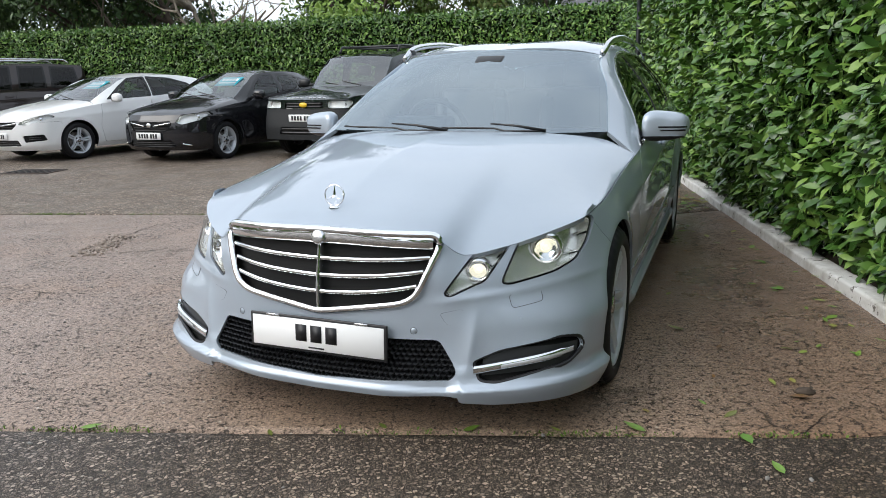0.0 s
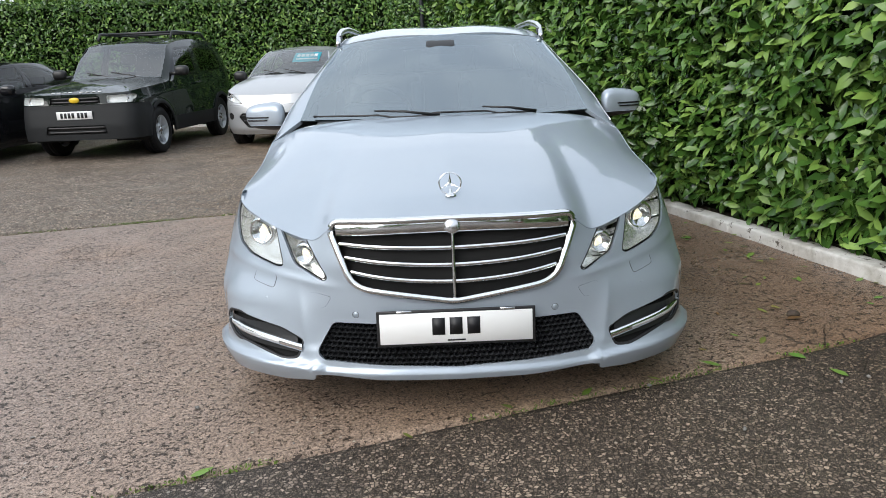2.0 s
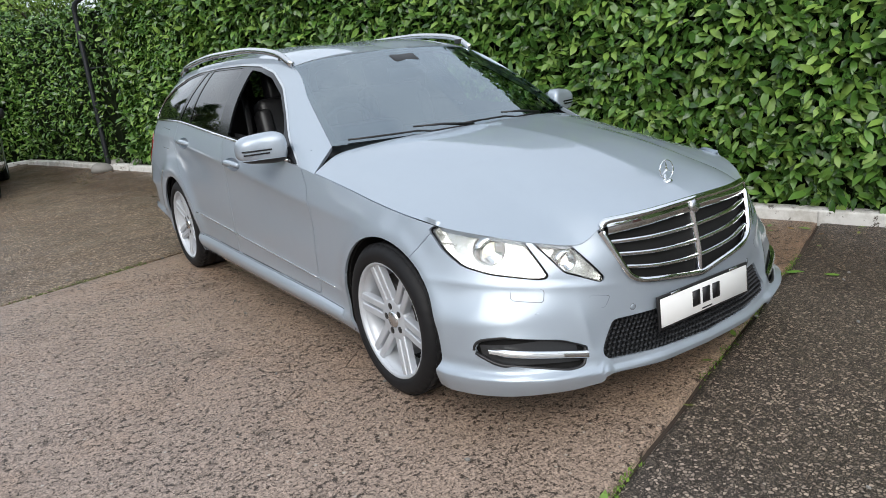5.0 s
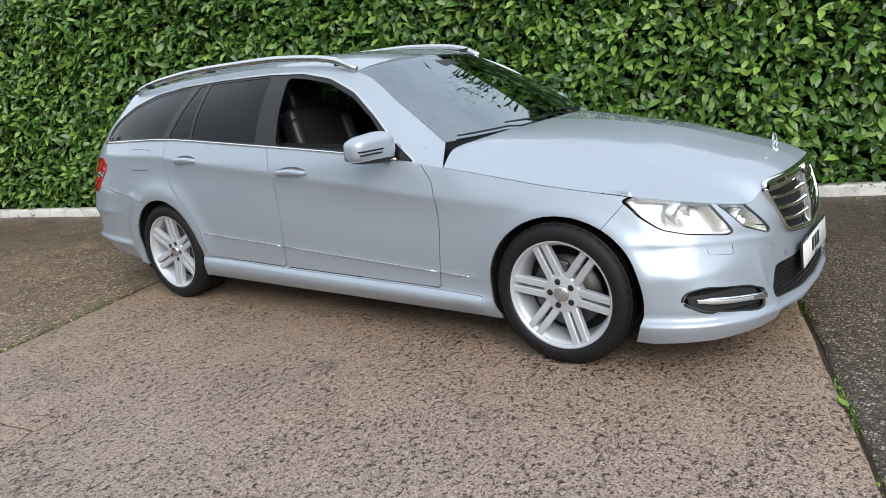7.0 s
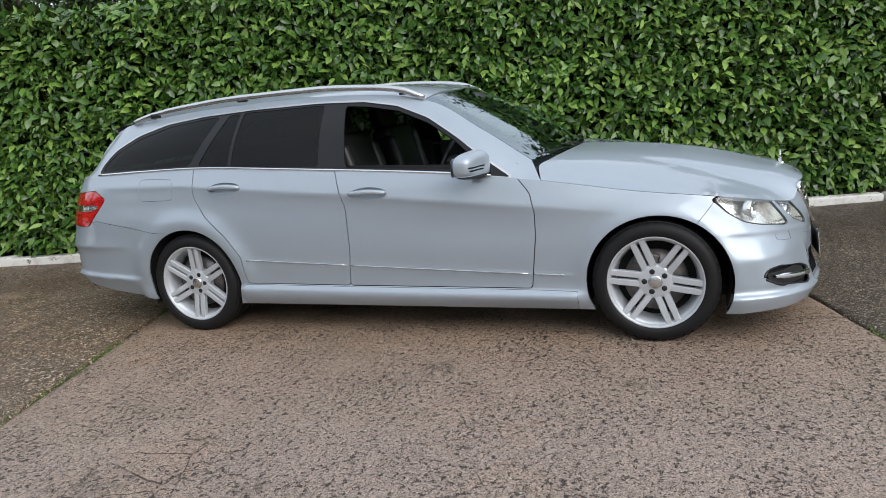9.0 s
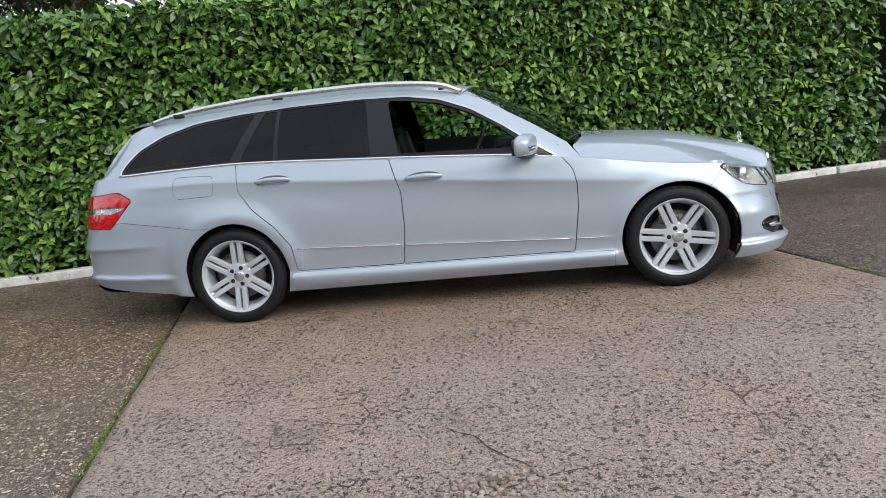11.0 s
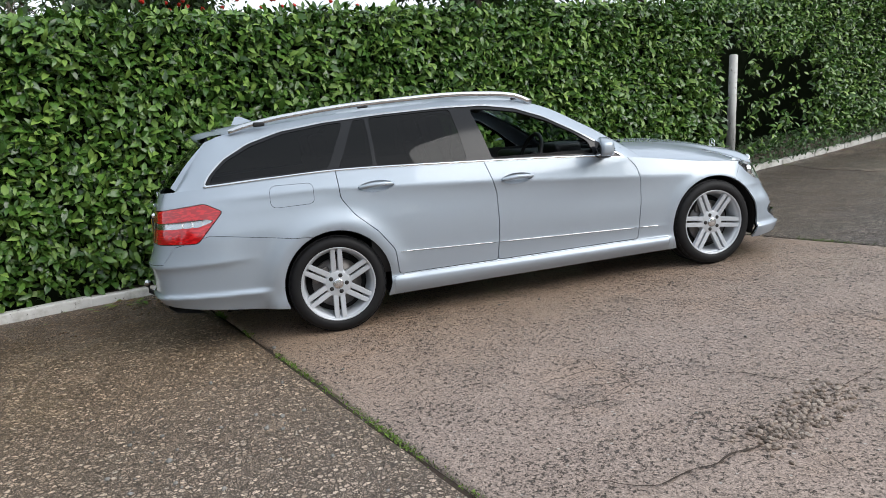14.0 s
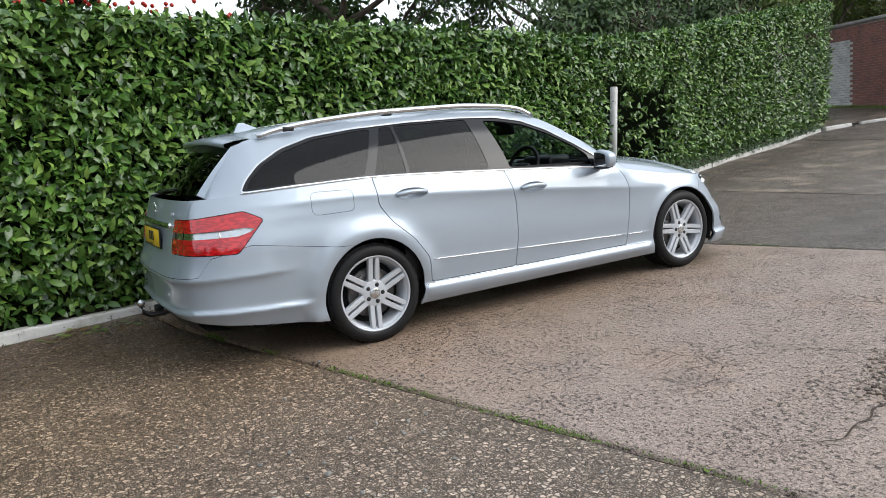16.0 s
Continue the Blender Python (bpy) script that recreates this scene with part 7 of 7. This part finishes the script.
old_4x4 = parked_car("four_by_four", "dark brown boxy 4x4 with a pale roof bar", dict(
    W=.88, yf=-.80, yr=3.5, rd=.30, wb=2.50, wr=.37, arch=.42, low=.35, nose=.98, wing=1.02, cowl=(.40, 1.15), belt=(1.08, 1.14), screen_top=(.78, 1.72), roof=1.84, roof_end=(3.30, 1.80), tumble=.80, hood_lift=.03,
    fx=(0, .28, .54, .76, .91, .97, .99), fy=(0, .01, .05, .13, .34, .66, 1.0), push=(.06, .0, .0, .03, .07, .12),
    paint=M_brown_paint, holes=[mirror_front([(0, .93), (.36, .93), (.37, .70), (0, .70)])], lamps=[[(.50, .92), (.68, .92), (.68, .74), (.50, .74)]], bump_y=-.25, bump_z=.60,
    doors=[[(.55, .50), (.50, .70), (.52, 1.0), (.56, 1.4), (1.62, 1.4), (1.60, .9), (1.58, .50)]],
    windows=[([(.60, 1.14), (1.55, 1.17), (1.57, 1.74), (.86, 1.72)], [(.68, 1.17), (1.50, 1.19), (1.52, 1.70), (.92, 1.68)]), ([(1.70, 1.18), (2.35, 1.20), (2.33, 1.74), (1.72, 1.74)], [(1.74, 1.21), (2.31, 1.23), (2.29, 1.70), (1.76, 1.70)]), ([(2.45, 1.20), (3.15, 1.22), (3.08, 1.72), (2.46, 1.74)], [(2.49, 1.23), (3.10, 1.25), (3.04, 1.68), (2.50, 1.70)])],
    badge=.85, plate=.55, wheel=wheel_4x4, mirror=(.62, 1.25), mirror_mat=M_black, handles=((1.45, 1.0),), seat=1.35, bars=3, glass=M_privacy, rails=M_satin,
    at=pose(-16.8, 9.2, rise(-15, 9), 0, 0, -25)))
for w in (wheel_small, wheel_five, wheel_4x4):
    for ob in (*w.children_recursive, w):
        bpy.data.objects.remove(ob)

# ---- trees, wall and house beyond the hedges ----
def limb_mesh(bm, pts, radii, sides=7):
    p = [Vector(q) for q in pts]
    rings = []
    for k, c in enumerate(p):
        d = (p[min(k + 1, len(p) - 1)] - p[max(k - 1, 0)]).normalized()
        a = d.cross(Vector((0.3, 1, 0.1))).normalized()
        b = d.cross(a)
        rings.append([bm.verts.new(c + radii[k] * (math.cos(w) * a + math.sin(w) * b)) for w in [2 * math.pi * i / sides for i in range(sides)]])
    for r0, r1 in zip(rings, rings[1:]):
        for i in range(sides):
            bm.faces.new((r0[i], r0[(i + 1) % sides], r1[(i + 1) % sides], r1[i]))


def tree(seed, height, spread, leaves, leaf, leaf_mat, bark_mat, label, conifer=False, bare=0.0, low=0.25):
    """A tapered trunk with forking limbs, and clumps of leaves round the limbs' ends."""
    rr = random.Random(seed)
    rng = np.random.default_rng(seed)
    root = tagged(empty("tree"), label, "tree")
    bm = bmesh.new()
    tips = []

    def grow(base, way, length, radius, depth):
        pts, c, w = [base], Vector(base), Vector(way)
        for k in range(4):
            w = (w + Vector((rr.uniform(-.22, .22), rr.uniform(-.22, .22), rr.uniform(-.05, .15)))).normalized()
            c = c + w * length / 4
            pts.append(c.copy())
        limb_mesh(bm, pts, [radius * (1 - .16 * k) for k in range(5)], 7 if depth < 2 else 5)
        if depth >= 2:
            tips.extend(pts[1:])
        if depth < 4 and radius > .006:
            for k in range(rr.randint(2, 4) if depth else rr.randint(5, 8)):
                t = rr.choice((2, 3, 4)) if depth else rr.choice((1, 2, 3, 4))
                side = Vector((rr.uniform(-1, 1), rr.uniform(-1, 1), rr.uniform(-.15, .7))).normalized()
                grow(pts[t], (w * .45 + side).normalized(), length * rr.uniform(.45, .7), radius * .5, depth + 1)

    if conifer:
        limb_mesh(bm, [(0, 0, 0), (0, 0, height * .5), (0, 0, height)], [height * .02, height * .013, .01])
        for k in range(46):
            z = height * (low + (1 - low) * k / 46)
            r = spread * (1 - (z / height - low) / (1 - low)) ** .8 + .1
            a = rr.uniform(0, 6.28)
            end = Vector((r * math.cos(a), r * math.sin(a), z + .1 * r))
            limb_mesh(bm, [(0, 0, z), end * .5 + Vector((0, 0, z * .5)), end], [.04, .03, .01], 5)
            tips += [Vector((0, 0, z)).lerp(end, t) for t in (.4, .6, .8, 1.0)]
    else:
        grow((0, 0, 0), (rr.uniform(-.08, .08), rr.uniform(-.08, .08), 1), height * .5, height * .022, 0)
    part("trunk", bm, bark_mat, root)
    if leaves:
        t = np.array([tuple(v) for v in tips])
        pick = rng.integers(0, len(t), leaves)
        P = t[pick] + rng.normal(size=(leaves, 3)) * np.array((spread * .075, spread * .075, spread * .06))
        N = P - np.array((0, 0, height * .5))
        N /= np.maximum(np.linalg.norm(N, axis=1, keepdims=True), .01)
        leaf_cloud("crown", P, N, rng.uniform(.6, 1.4, leaves) * leaf, leaf_mat, root, seed + 5, .5)
    return root


oak = tree(101, 9.5, 5.0, 11000, 0.20, M_crown, M_bark, "broad green tree beyond the hedge")
dark_tree = tree(102, 9.0, 4.6, 12000, 0.20, M_crown_dark, M_bark, "dark evergreen tree beyond the hedge")
lime_tree = tree(103, 7.0, 4.2, 9000, 0.17, M_crown_lime, M_bark, "bright green tree beyond the hedge")
fir = tree(104, 10.0, 3.0, 10000, 0.20, M_crown_dark, M_bark, "dark conifer beyond the hedge", conifer=True, low=.08)
bare = tree(105, 9.0, 4.5, 500, 0.10, M_crown, M_bark_pale, "nearly bare tree with thin twigs")
stands = {
    "dark": [(-24, 17, .9), (-19.5, 18, 1.1), (-15, 17, 1.0), (-11.5, 19, .95), (9, 3.5, .8), (11, -2.5, .95), (9.5, 9.0, .75), (12.5, -9, .85), (7.5, 13.5, .7), (17, -20, 1.0), (13, -15, .8), (24, -27, 1.1), (-30, 10, 1.0)],
    "oak": [(11, -21, .95), (13.5, -23.5, .9), (8.2, -24, .9), (-7.0, 22, .85), (14, -27, .9), (20, -33, 1.0), (4.5, 26, .75), (27, -24, 1.0), (-30, 22, 1.1), (7, -36, 1.0), (-1.5, -46, 1.1)],
    "lime": [(-9.0, 17.0, .95), (1.5, 24, .8), (-1.0, 29, .9), (-26, 16, 1.0), (10, -33, .7)],
    "fir": [(-4.6, 21, .62), (-3.0, 23, .58), (-6.2, 24, .62), (-28, 14, 1.0), (33, -30, 1.0)],
    "bare": [(-1.3, 24.5, .58), (9.5, -13.5, .62), (16, -10, .8), (8.2, 6.0, .75), (-17, 16.5, .95), (-13.0, 15.8, .8)],
    # across the yard: what the windows mirror
    "oak2": [(-30, -6, .9), (-33, 3, 1.0), (-27, -14, .8), (-22, -26, .9), (-12, -34, 1.0), (-36, -22, 1.1), (-24, -9.5, .8), (-26, -2, .85), (-20, -17, .75), (-25, 5, .8), (-17, -24, .8), (-6, -30, .9), (-17, -9, 1.0), (-19, -3.5, .95)],
}
rt = random.Random(9)
for key, proto_tree in (("dark", dark_tree), ("oak", oak), ("lime", lime_tree), ("fir", fir), ("bare", bare), ("oak2", oak)):
    for x, y, s in stands[key]:
        c = copy_thing(proto_tree, Matrix())
        c.matrix_world = pose(x, y, rise(x, y) - .05, 2.5, 0, rt.uniform(0, 360)) @ Matrix.Scale(s, 4)
for k, t in enumerate((oak, dark_tree, lime_tree, fir, bare)):
    t.matrix_world = pose(-46 + 7 * k, 40 + 3 * (k % 2), rise(0, 40))

# holly berries on the dark tree beside the hedge
rb = random.Random(3)
bm = bmesh.new()
for _ in range(90):
    bmesh.ops.create_icosphere(bm, subdivisions=1, radius=.035, matrix=pose(6.3 + rb.gauss(0, .5), 3.2 + rb.gauss(0, .9), 2.9 + rb.uniform(0, .6)))
holly = tree(107, 3.6, 2.6, 5000, 0.10, M_crown_dark, M_bark, "dark holly with red berries behind the hedge")
holly.matrix_world = pose(6.3, 3.2, 0)
berries = part("berry_spray", bm, M_berry, holly)
berries.matrix_parent_inverse = holly.matrix_world.inverted()
berries["kind"] = "stuff"

# brick wall past the end of the hedge
wall = tagged(empty("brick_wall"), "red brick garden wall, part whitewashed, with stone coping", "wall", kind="structure")
W0, W1 = Vector((9.83, -18.76, 0)), Vector((5.2, -16.97, 0))
wd = (W1 - W0)
wl_len = wd.length
turn_w = math.degrees(math.atan2(wd.y, wd.x))
m_wall = pose(W0.x, W0.y, rise(W0.x, W0.y) - .15, 0, 0, turn_w)
core = block("wall_core", (wl_len, .20, 2.55), m_wall @ pose(wl_len / 2, 0, 1.275), M_mortar, wall, 0)
cope = block("coping", (wl_len + .1, .34, .10), m_wall @ pose(wl_len / 2, 0, 2.60), M_coping, wall, .02)
bm = bmesh.new()
box_mesh(bm, (.215, .03, .065), Matrix(), .005, 1)
brick_red, brick_pale = bpy.data.meshes.new("brick"), bpy.data.meshes.new("brick")
bm.to_mesh(brick_red)
bm.to_mesh(brick_pale)
bm.free()
brick_red.materials.append(M_brick)
brick_pale.materials.append(M_brick_white)
WALL_SIDE = 1 if (Vector((-5, 4, 0)) - W0).dot(Vector((-wd.y, wd.x, 0))) > 0 else -1
joined = []
for j in range(33):
    for i in range(int(wl_len / .226)):
        x = (i + (j % 2) * .5) * .226 + .11
        if x > wl_len - .1:
            continue
        pale = x < 2.25 and j < 28
        m = m_wall @ pose(x, WALL_SIDE * (.105 + rk.uniform(-.004, .004)), .05 + j * .0755, 0, rk.uniform(-.4, .4), 0)
        if x < 2.7:
            ob = new("brick", brick_pale if pale else brick_red)
            ob.parent = wall
            ob.matrix_world = m
        else:
            joined.append(m)
vs, fs = [], []
src_v, src_f = [v.co.copy() for v in brick_red.vertices], [tuple(p.vertices) for p in brick_red.polygons]
for m in joined:
    b = len(vs)
    vs += [m @ v for v in src_v]
    fs += [tuple(b + i for i in f) for f in src_f]
rest_ob = mesh_object("brickwork", vs, fs, M_brick, wall)
rest_ob["kind"] = "stuff"
inner_edge = path3([(5.98, -13.2, 0), (5.8, -14.3, 0), (5.3, -15.3, 0), (4.3, -16.2, 0)], 16)
outer_edge = path3([(9.6, -18.5, 0), (8.4, -18.1, 0), (7.0, -17.6, 0), (5.2, -16.85, 0)], 16)
rows_f = []
for t in np.linspace(0, 1, 7):
    rows_f += [(q[0], q[1], rise(q[0], q[1]) + .055) for q in inner_edge * (1 - t) + outer_edge * t]
strip_ob = mesh_object("pavement_strip", rows_f, grid_faces(7, 16), M_slab_grey, None, True)
foot = np.array([(9.4 - 4.0 * t + rk.gauss(0, .05), -18.42 + 1.5 * t + abs(rk.gauss(0, .14)), 0) for t in [rk.uniform(0, 1) for _ in range(900)]])
foot[:, 2] = [rise(q[0], q[1]) + .065 for q in foot]
weeds = tagged(empty("weeds"), "low green weeds and leaves at the foot of the wall", "weeds")
leaf_cloud("weed_leaves", foot, np.tile((0, 0, 1.0), (len(foot), 1)), np.full(len(foot), .06), M_moss, weeds, 91, -.2)
tagged(strip_ob, "grey footway at the foot of the wall", "pavement", kind="structure")

# house roof with a chimney, far behind the back hedge
house = tagged(empty("house"), "distant house with slate roof and brick chimney", "house")
hm = pose(-4.5, 44, rise(0, 44), 0, 0, 8)
block("house_wall", (9, 6, 3.6), hm @ pose(0, 0, 1.8), M_brick, house, .02)
rv = [(-4.8, -3.4, 3.5), (4.8, -3.4, 3.5), (4.8, 3.4, 3.5), (-4.8, 3.4, 3.5), (-4.8, 0, 5.9), (4.8, 0, 5.9)]
mesh_object("house_roof", [hm @ Vector(v) for v in rv], [(0, 1, 5, 4), (2, 3, 4, 5), (1, 2, 5), (3, 0, 4), (0, 3, 2, 1)], M_slate, house)
for k in range(-1, 2):
    block("window", (1.0, .1, 1.2), hm @ pose(k * 2.6, -3.02, 2.2), M_white, house, .03)
ch = block("chimney", (.7, .7, 2.0), hm @ pose(2.6, 0, 6.2), M_brick, house, .02)
for x in (-.17, .17):
    tube("chimney_pot", [hm @ Vector((2.6 + x, 0, 7.1)), hm @ Vector((2.6 + x, 0, 7.6))], .12, M_brick, ch, 10)

# neighbour's slate roof behind the arch
shed = tagged(empty("outbuilding"), "low outbuilding with slate roof behind the hedge gap", "shed")
sm = pose(3.6, 14.0, 0.1, 0, 0, 15)
block("shed_wall", (4.2, 3.2, 2.2), sm @ pose(0, 0, 1.1), M_brick, shed, .02)
rv = [(-2.3, -1.8, 2.15), (2.3, -1.8, 2.15), (2.3, 1.8, 2.15), (-2.3, 1.8, 2.15), (-2.3, 0, 3.6), (2.3, 0, 3.6)]
mesh_object("shed_roof", [sm @ Vector(v) for v in rv], [(0, 1, 5, 4), (2, 3, 4, 5), (1, 2, 5), (3, 0, 4), (0, 3, 2, 1)], M_slate, shed)

# ---- moss in the joints, fallen leaves, small things on the yard ----
rl = np.random.default_rng(77)


def joint_moss(k, x0, x1, count, patchy, label, size=.016):
    pts = []
    while len(pts) < count:
        x = rl.uniform(x0, x1)
        if noise.noise((x * 1.7, k * 5.0, 0.0)) + rl.uniform(-.25, .25) < patchy:
            continue
        y = slab_edge(k, x) + rl.normal() * .010
        pts.append((x, y, rise(x, y) + rl.uniform(-.012, .006)))
    pts = np.array(pts)
    root = tagged(empty("moss_strip"), label, "moss")
    ob = leaf_cloud("moss", pts, np.tile((0, 0, 1.0), (count, 1)), rl.uniform(.5, 1.5, count) * size, M_moss, root, 200 + k, -.3)


joint_moss(3, -4, 2.2, 900, .2, "small green weeds and moss in the concrete joint", .012)
joint_moss(4, -6.5, -1.2, 2000, .1, "bright green moss filling the concrete joint", .012)
joint_moss(4, -1.2, 0.6, 350, .2, "thin moss in the concrete joint under the car")


def flat_leaves(places, label, group, sizes, seed, lift=.006):
    """Single fallen leaves lying on the ground, each a thing of its own."""
    rr = random.Random(seed)
    for (x, y), s in zip(places, sizes):
        bm = bmesh.new()
        w, n = rr.uniform(.32, .5), 7
        curl = rr.uniform(.05, .22)
        mids = [bm.verts.new((0, t, curl * (t - .4) ** 2)) for t in np.linspace(0, 1, n)]
        for sgn in (-1, 1):
            edge = [bm.verts.new((sgn * w * .5 * math.sin(math.pi * t ** .8) * (1 - .1 * t), t, curl * (t - .4) ** 2 + .10 * math.sin(math.pi * t) * w)) for t in np.linspace(0, 1, n)[1:-1]]
            chain = [mids[0]] + edge + [mids[-1]]
            for k in range(n - 1):
                q = [mids[k], mids[k + 1], chain[k + 1], chain[k]]
                q = list(dict.fromkeys(q))
                if len(q) > 2:
                    bm.faces.new(q if sgn > 0 else q[::-1])
        me = bpy.data.meshes.new("fallen_leaf")
        for f in bm.faces:
            f.smooth = True
        bm.to_mesh(me)
        bm.free()
        me.materials.append(M_fallen_one)
        ob = new("fallen_leaf", me)
        ob.matrix_world = pose(x, y, rise(x, y) + lift, rr.uniform(-8, 8), rr.uniform(-8, 8), rr.uniform(0, 360)) @ Matrix.Scale(s, 4)
        tagged(ob, label, "leaf", group)


M_fallen_one = material("single_fallen_leaf", (0.2, 0.25, 0.05), 0.45)
nf = Nodes(M_fallen_one)
info = nf.t.nodes.new("ShaderNodeObjectInfo")
nf.set("Base Color", nf.mix(nf.ramp(nf.noise(nf.coords(), 6.0, 3), (.4, 0.0), (.7, .5)), nf.ramp(info.outputs["Random"], (0.0, (.10, .24, .03)), (.35, (.22, .34, .06)), (.55, (.32, .33, .06)), (.7, (.30, .14, .04)), (.85, (.14, .07, .03)), (1.0, (.16, .28, .04))), (.10, .09, .03)))
named = [(1.52, -.59), (1.14, .70), (1.63, 1.50), (1.08, -.45), (.47, -.66), (.80, -.55), (1.40, -.35), (-.87, -1.11), (.20, -.735), (-.2, -.885)]
flat_leaves(named, "fallen green-yellow laurel leaf on wet concrete", "fallen leaves by the car", [.085, .09, .08, .09, .07, .05, .10, .08, .05, .05], 4)
spots, sizes = [], []
rs2 = random.Random(12)
for _ in range(70):
    y = rs2.uniform(-1.2, 6.5)
    spots.append((hedge_x(y) - abs(rs2.gauss(0, .28)) - .02, y))
    sizes.append(rs2.uniform(.03, .085))
for _ in range(26):
    spots.append((rs2.gauss(.98, .09), rs2.gauss(4.40, .24)))
    sizes.append(rs2.uniform(.06, .12))
for _ in range(45):
    y = rs2.uniform(-9, -1.5)
    spots.append((hedge_x(y) - abs(rs2.gauss(0, .15)) - .02, y))
    sizes.append(rs2.uniform(.04, .09))
for _ in range(34):
    spots.append((rs2.uniform(1.0, 1.95), rs2.uniform(-.45, 3.2)))
    sizes.append(rs2.uniform(.035, .085))
flat_leaves(spots, "fallen leaf, part green, part brown, on wet concrete", "fallen leaves along the kerb", sizes, 6)
# a piece of bark, loose pebbles, a drain grate
bm = bmesh.new()
bmesh.ops.create_icosphere(bm, subdivisions=2, radius=.03)
for v in bm.verts:
    v.co = Vector((v.co.x * 1.5, v.co.y * .8, v.co.z * .5)) * (1 + .5 * noise.noise(v.co * 40))
chip = part("bark_chip", bm, M_bark, None)
chip.matrix_world = pose(1.632, .089, rise(1.63, .09) + .012, 0, 0, 40)
tagged(chip, "dark curled piece of bark on wet concrete", "bark")
rp2 = random.Random(8)
bm = bmesh.new()
bmesh.ops.create_icosphere(bm, subdivisions=1, radius=1)
for v in bm.verts:
    v.co *= 1 + .25 * noise.noise(v.co * 2)
pebble_me = bpy.data.meshes.new("pebble")
bm.to_mesh(pebble_me)
bm.free()
pebble_me.materials.append(M_coping)
for x, y, s in [(rp2.uniform(-3.6, 1.6), rp2.uniform(-1.6, 3.2), rp2.uniform(.005, .012)) for _ in range(60)] + [(-2.427, 3.868, .018), (-1.005, -.618, .012)] + [(rp2.gauss(-2.6, .5), rp2.gauss(3.75, .3), rp2.uniform(.006, .016)) for _ in range(50)]:
    ob = new("pebble", pebble_me)
    ob.matrix_world = pose(x, y, rise(x, y) + s * .35, rp2.uniform(0, 90), 0, rp2.uniform(0, 360)) @ Matrix.Diagonal((s, s * .8, s * .6, 1))
    tagged(ob, "small grey pebble loose on the concrete", "pebble", "loose pebbles")
drain = tagged(empty("drain_cover"), "rusty dark drain cover set in the concrete", "drain cover")
dm = pose(-8.5, 4.98, rise(-8.5, 4.98) + .008, 0, 0, 15)
M_rust = weathered("rusty_iron", (0.05, 0.03, 0.02), (0.02, 0.015, 0.012), 12.0, 0.7)
block("cover_plate", (.75, .55, .012), dm, M_rust, drain, .003)
# slots aren't cut: thin near-black bars stand for the shade down them
for k in range(6):
    block("cover_slot", (.06, .40, .004), dm @ pose(-.28 + .112 * k, 0, .0075), M_void, drain, 0)


# cracks across the brown slab, with the bared stones of a broken patch
def crack(points, wide, seed):
    rr = random.Random(seed)
    pts = path3([(x, y, 0) for x, y in points], 14 * len(points))
    vs = []
    for k, q in enumerate(pts):
        d = pts[min(k + 1, len(pts) - 1)] - pts[max(k - 1, 0)]
        side = np.array((-d[1], d[0], 0)) / max(1e-6, math.hypot(d[0], d[1]))
        c = q + side * .035 * noise.noise((q[0] * 7, q[1] * 7, seed))
        w = wide * rr.uniform(.3, 1.0) * math.sin(math.pi * min(.97, max(.03, k / (len(pts) - 1)))) ** .5
        for s in (-1, 1):
            p = c + side * s * w
            vs.append((p[0], p[1], rise(p[0], p[1]) + .0045))
    ob = mesh_object("crack", vs, grid_faces(len(pts), 2), M_earth, None, True)
    tagged(ob, "thin dark crack in the worn brown concrete", "crack", kind="structure")


crack([(-3.40, 2.43), (-3.41, 2.34), (-3.52, 2.17), (-3.50, 2.06), (-3.46, 1.84), (-3.45, 1.72), (-3.39, 1.58), (-3.31, 1.34), (-3.17, 1.03), (-3.10, .80)], .007, 3)
crack([(-2.70, 1.42), (-2.82, 1.27), (-2.95, 1.22), (-3.05, 1.08), (-3.17, 1.03)], .005, 4)
PATCH = ((-3.43, 1.66), (-3.17, 1.03))
broken = tagged(empty("broken_patch"), "broken patch of concrete with bared loose stones", "broken concrete")
rq = np.random.default_rng(41)
vs, fs = [], []
stone_v, stone_f = [v.co.copy() for v in pebble_me.vertices], [tuple(p.vertices) for p in pebble_me.polygons]
for _ in range(300):
    t = rq.uniform()
    x = PATCH[0][0] + (PATCH[1][0] - PATCH[0][0]) * t + rq.normal() * .055
    y = PATCH[0][1] + (PATCH[1][1] - PATCH[0][1]) * t + rq.normal() * .07
    s = rq.uniform(.006, .017)
    m = pose(x, y, rise(x, y) + s * .3, rq.uniform(0, 90), 0, rq.uniform(0, 360)) @ Matrix.Diagonal((s, s * .8, s * .6, 1))
    b = len(vs)
    vs += [m @ v for v in stone_v]
    fs += [tuple(b + i for i in f) for f in stone_f]
M_stone = material("bared_stone", (0.33, 0.27, 0.22), 0.6)
stone_ob = mesh_object("gravel", vs, fs, M_stone, broken)
stone_ob["kind"] = "stuff"
ns = Nodes(M_stone)
isl = ns.t.nodes.new("ShaderNodeNewGeometry")
ns.set("Base Color", ns.ramp(isl.outputs["Random Per Island"], (0.0, (.09, .07, .055)), (.5, (.24, .185, .145)), (1.0, (.36, .30, .25))))
